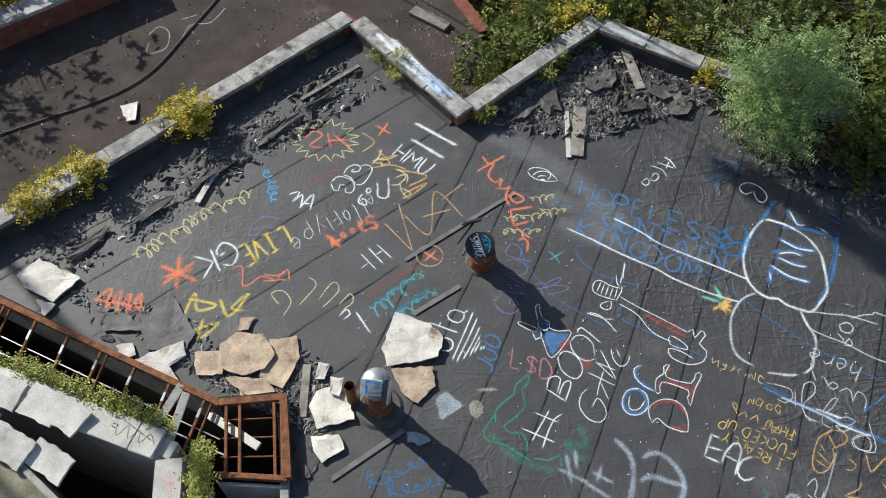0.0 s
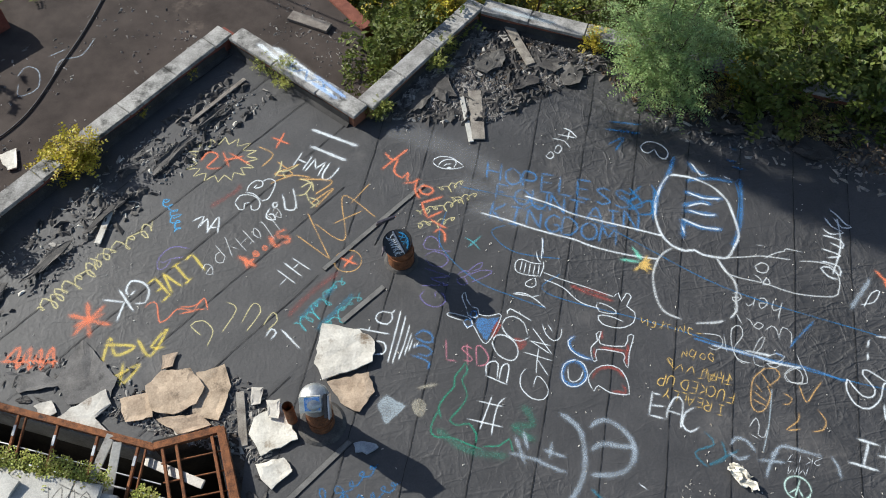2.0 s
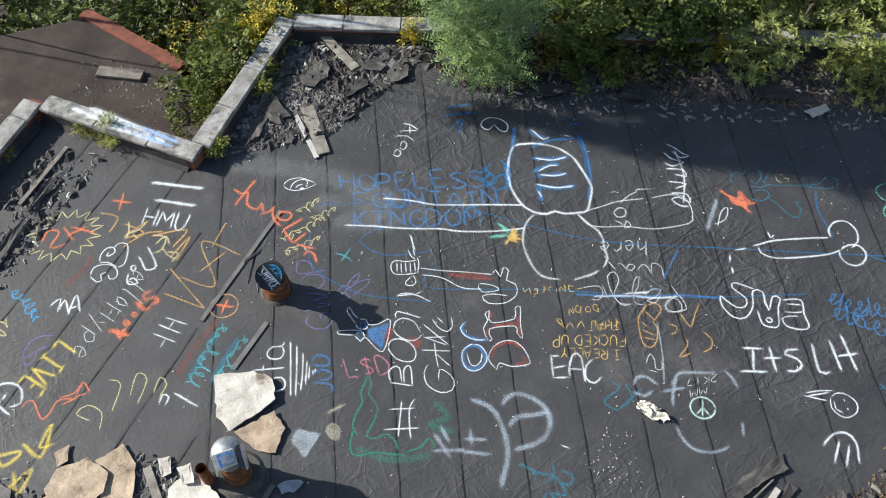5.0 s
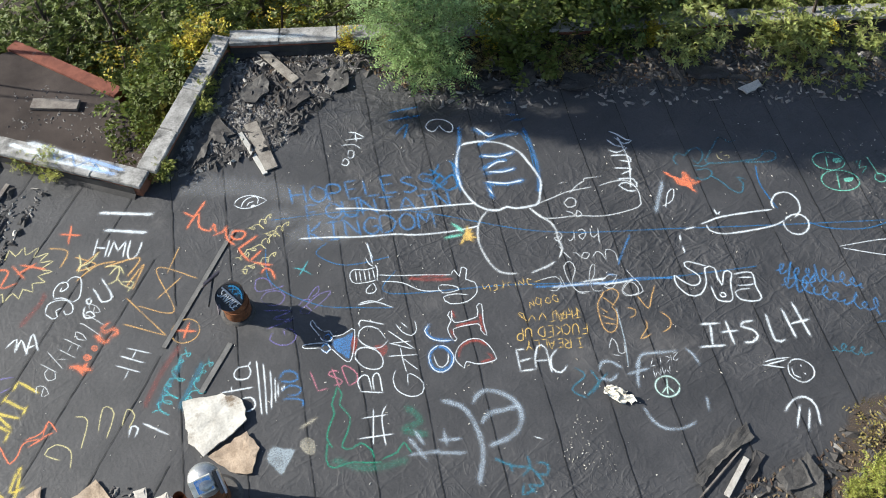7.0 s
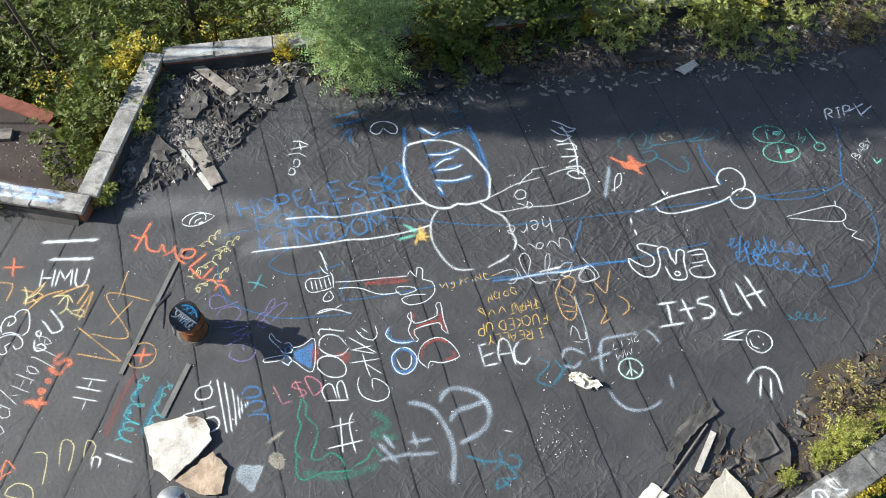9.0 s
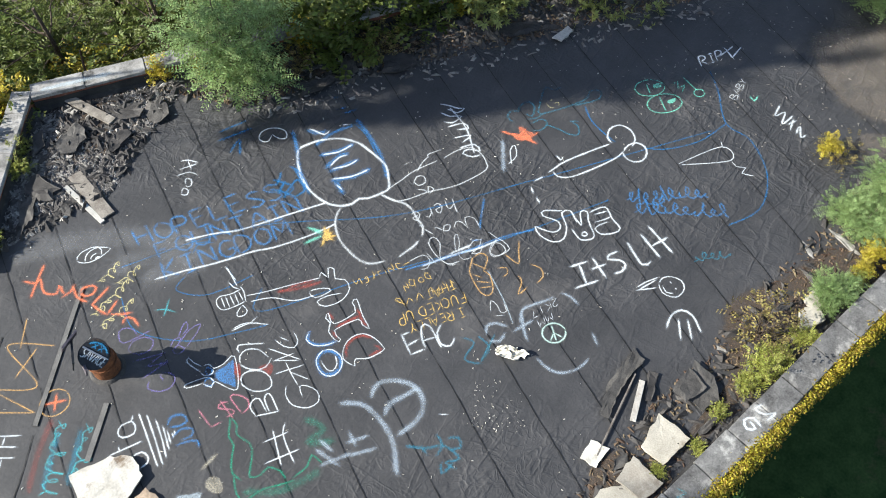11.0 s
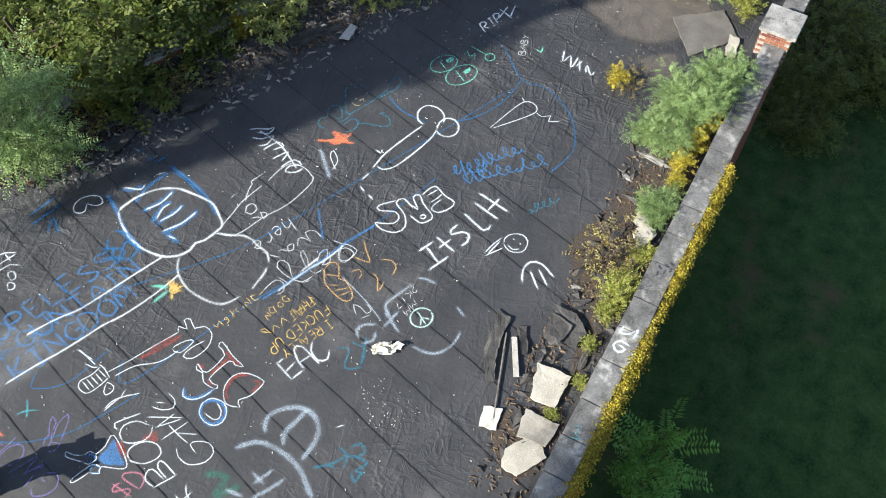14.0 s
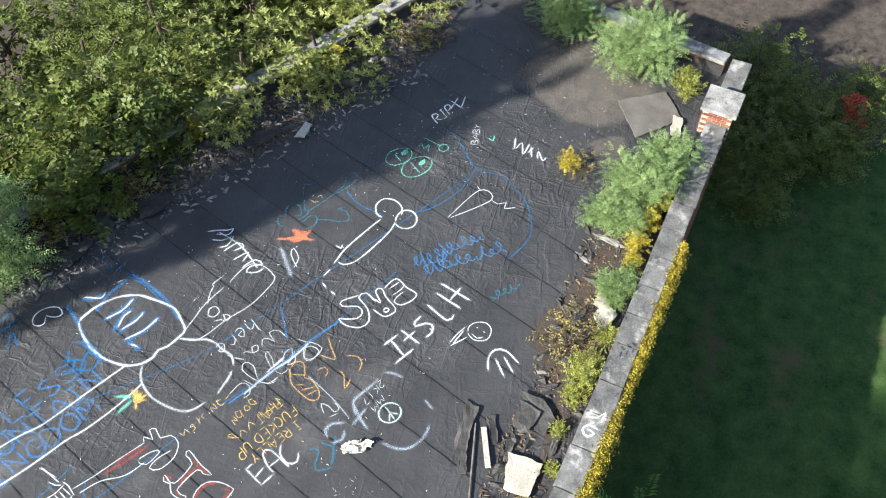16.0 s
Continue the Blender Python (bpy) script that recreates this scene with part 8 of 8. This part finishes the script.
chips("gravel", "pale stones on the brown lower roof", 8, [(-10.5, 13.5), (-4, 17.5), (-2.2, 15.2), (-9.5, 9.2)], 700, 0.012, 0.035, M_SHRED)
chips("gravel", "stones on the brown lower roof", 9, [(-1.5, 15.2), (-0.6, 17), (1.0, 13.4), (0.3, 12.6)], 500, 0.015, 0.03, M_SHRED)

# lower roof: far parapet, cable
FP = wall("wall_far", (-13.0, 12.65), (-7.0, 16.75), 0.4, GROUND, 0.05, M_BRICK, "brick parapet at the lower roof's far side")
coping(FP, 7.2, 0.5, 0.052, RNG, 1.1)
wall("wall_back", (0.95, 15.1), (-0.5, 17.75), 0.3, GROUND, -0.45, M_BRICK, "low red brick wall behind the lower roof")
cable = bpy.data.curves.new("cable", "CURVE")
cable.dimensions, cable.bevel_depth, cable.bevel_resolution = "3D", 0.018, 2
sp = cable.splines.new("NURBS")
cpts = [(-10.4, 11.5), (-9.2, 12.07), (-8.2, 12.6), (-7.3, 13.0), (-6.5, 13.6), (-6.05, 14.4), (-5.75, 15.2), (-5.2, 16.2), (-4.8, 17.4)]
sp.points.add(len(cpts) - 1)
for p, (x, y) in zip(sp.points, cpts):
    p.co = (x, y, -0.475, 1)
sp.use_endpoint_u = True
o = new("cable", cable)
cable.materials.append(M_BLACK)
tagged(o, "black cable lying across the brown lower roof", "cable")

# brick pier at the south parapet's end
pier = thing("brick_pier", "red brick pier with a weathered stone cap", "pier", 14.95, -1.1, 0.0, -7.7)
bm = bmesh.new()
box(bm, -0.36, 0.3, -0.28, 0.36, -0.01, 0.68)
part("core", bm, M_MORTAR, pier)
bm = bmesh.new()
box(bm, -0.44, 0.38, -0.36, 0.42, 0.682, 0.77, 0.012)
part("cap_stone", bm, M_COPING, pier)
BR = bpy.data.meshes.new("brick")
bm = bmesh.new()
box(bm, -0.098, 0.098, -0.012, 0.012, -0.028, 0.028, 0.004)
bm.to_mesh(BR)
bm.free()
BR.materials.append(M_BRICK)
for row in range(9):
    for k in range(4):
        off = 0.105 * (row % 2)
        x = -0.34 + 0.21 * k + off - 0.05
        if -0.36 < x - 0.05 and x < 0.27:
            o = new("brick", BR)
            o.parent = pier
            o.matrix_basis = pose(x, 0.366, 0.04 + row * 0.073)
        y = -0.26 + 0.21 * k + off - 0.03
        if -0.26 < y and y < 0.3:
            o = new("brick", BR)
            o.parent = pier
            o.matrix_basis = pose(-0.366, y, 0.04 + row * 0.073, 0, 0, 90)


# ---- paint on the copings ----
def coping_paint(label, x, y, turn, lines, width, material, z=TOP + 0.012):
    bm = bmesh.new()
    uv = bm.loops.layers.uv.new("UVMap")
    r_ = random.Random(4)
    for pts in lines:
        ribbon(bm, uv, smooth(pts), width, 0, r_)
    ob = mesh_ob("coping_paint", bm, material)
    ob.matrix_basis = pose(x, y, z, 0, 0, turn)
    ob.visible_shadow = False
    return tagged(ob, label, "graffiti")


coping_paint("white sprayed tag on the stone coping", 6.72, -0.01, -97, [[(-0.1, 0.32), (-0.14, 0.16), (0.02, 0.2), (0.12, 0.34), (0.1, 0.12)], [(0.12, -0.02), (-0.06, 0.02), (-0.14, -0.12), (-0.02, -0.2), (0.06, -0.1), (-0.08, -0.06)]], 0.075, P_WHITE)
coping_paint("cyan sprayed tag on the stone coping", 4.9, 0.27, -97, [[(-0.1, 0.1), (0.05, 0.15), (0.0, 0.0), (0.12, -0.05), (-0.08, -0.1)]], 0.05, P_CYAN)
coping_paint("blue and white paint along the coping", -0.8, 13.45, -52.5, [[(-0.9, -0.05), (0.2, -0.08), (1.2, 0.0)], [(-0.6, 0.1), (0.9, 0.08)]], 0.2, P_WHITE)
coping_paint("blue sprayed scribble along the coping", -0.45, 13.0, -52.5, [[(-0.6, 0.05), (-0.4, -0.1), (-0.2, 0.1), (0.0, -0.1), (0.2, 0.1), (0.5, -0.05)]], 0.08, P_BLUEB, TOP + 0.014)
coping_paint("pale green paint on the coping", 4.2, 14.0, -29.5, [[(-0.7, -0.05), (0.7, -0.05)]], 0.18, P_PALE)
coping_paint("dark scribbled tag on the grey parapet", -4.85, 5.2, -21, [[(-0.4, 0.1), (-0.3, -0.12), (-0.2, 0.1), (-0.1, -0.1), (0.0, 0.1), (0.1, -0.1), (0.2, 0.1), (0.35, -0.05)], [(-0.3, 0.15), (0.3, 0.0)]], 0.035, P_BLACK, 0.33)
coping_paint("pink sprayed marks on the grey parapet", -4.22, 4.45, -85, [[(-0.2, 0.0), (0.2, 0.05)], [(0.0, -0.1), (0.02, 0.14)], [(0.35, 0), (0.5, 0.1)]], 0.07, P_PINK, 0.316)
coping_paint("thin chalk scribble on the brown lower roof", -6.0, 15.0, 38, [[(-0.6, 0.2), (-0.8, -0.1), (-0.4, -0.2), (-0.1, 0.2), (-0.2, 0.5), (-0.5, 0.4)], [(0.0, -0.2), (0.4, 0.1), (0.8, -0.1), (1.3, 0.1)], [(0.3, 0.4), (0.7, 0.3)]], 0.05, P_CHALK, -0.488)
coping_paint("blue and white paint along the notch coping", -0.1, 12.62, -52.5, [[(-0.5, 0.08), (0.4, 0.06)], [(-0.4, -0.1), (0.3, -0.08)]], 0.14, P_PALEB, TOP + 0.013)
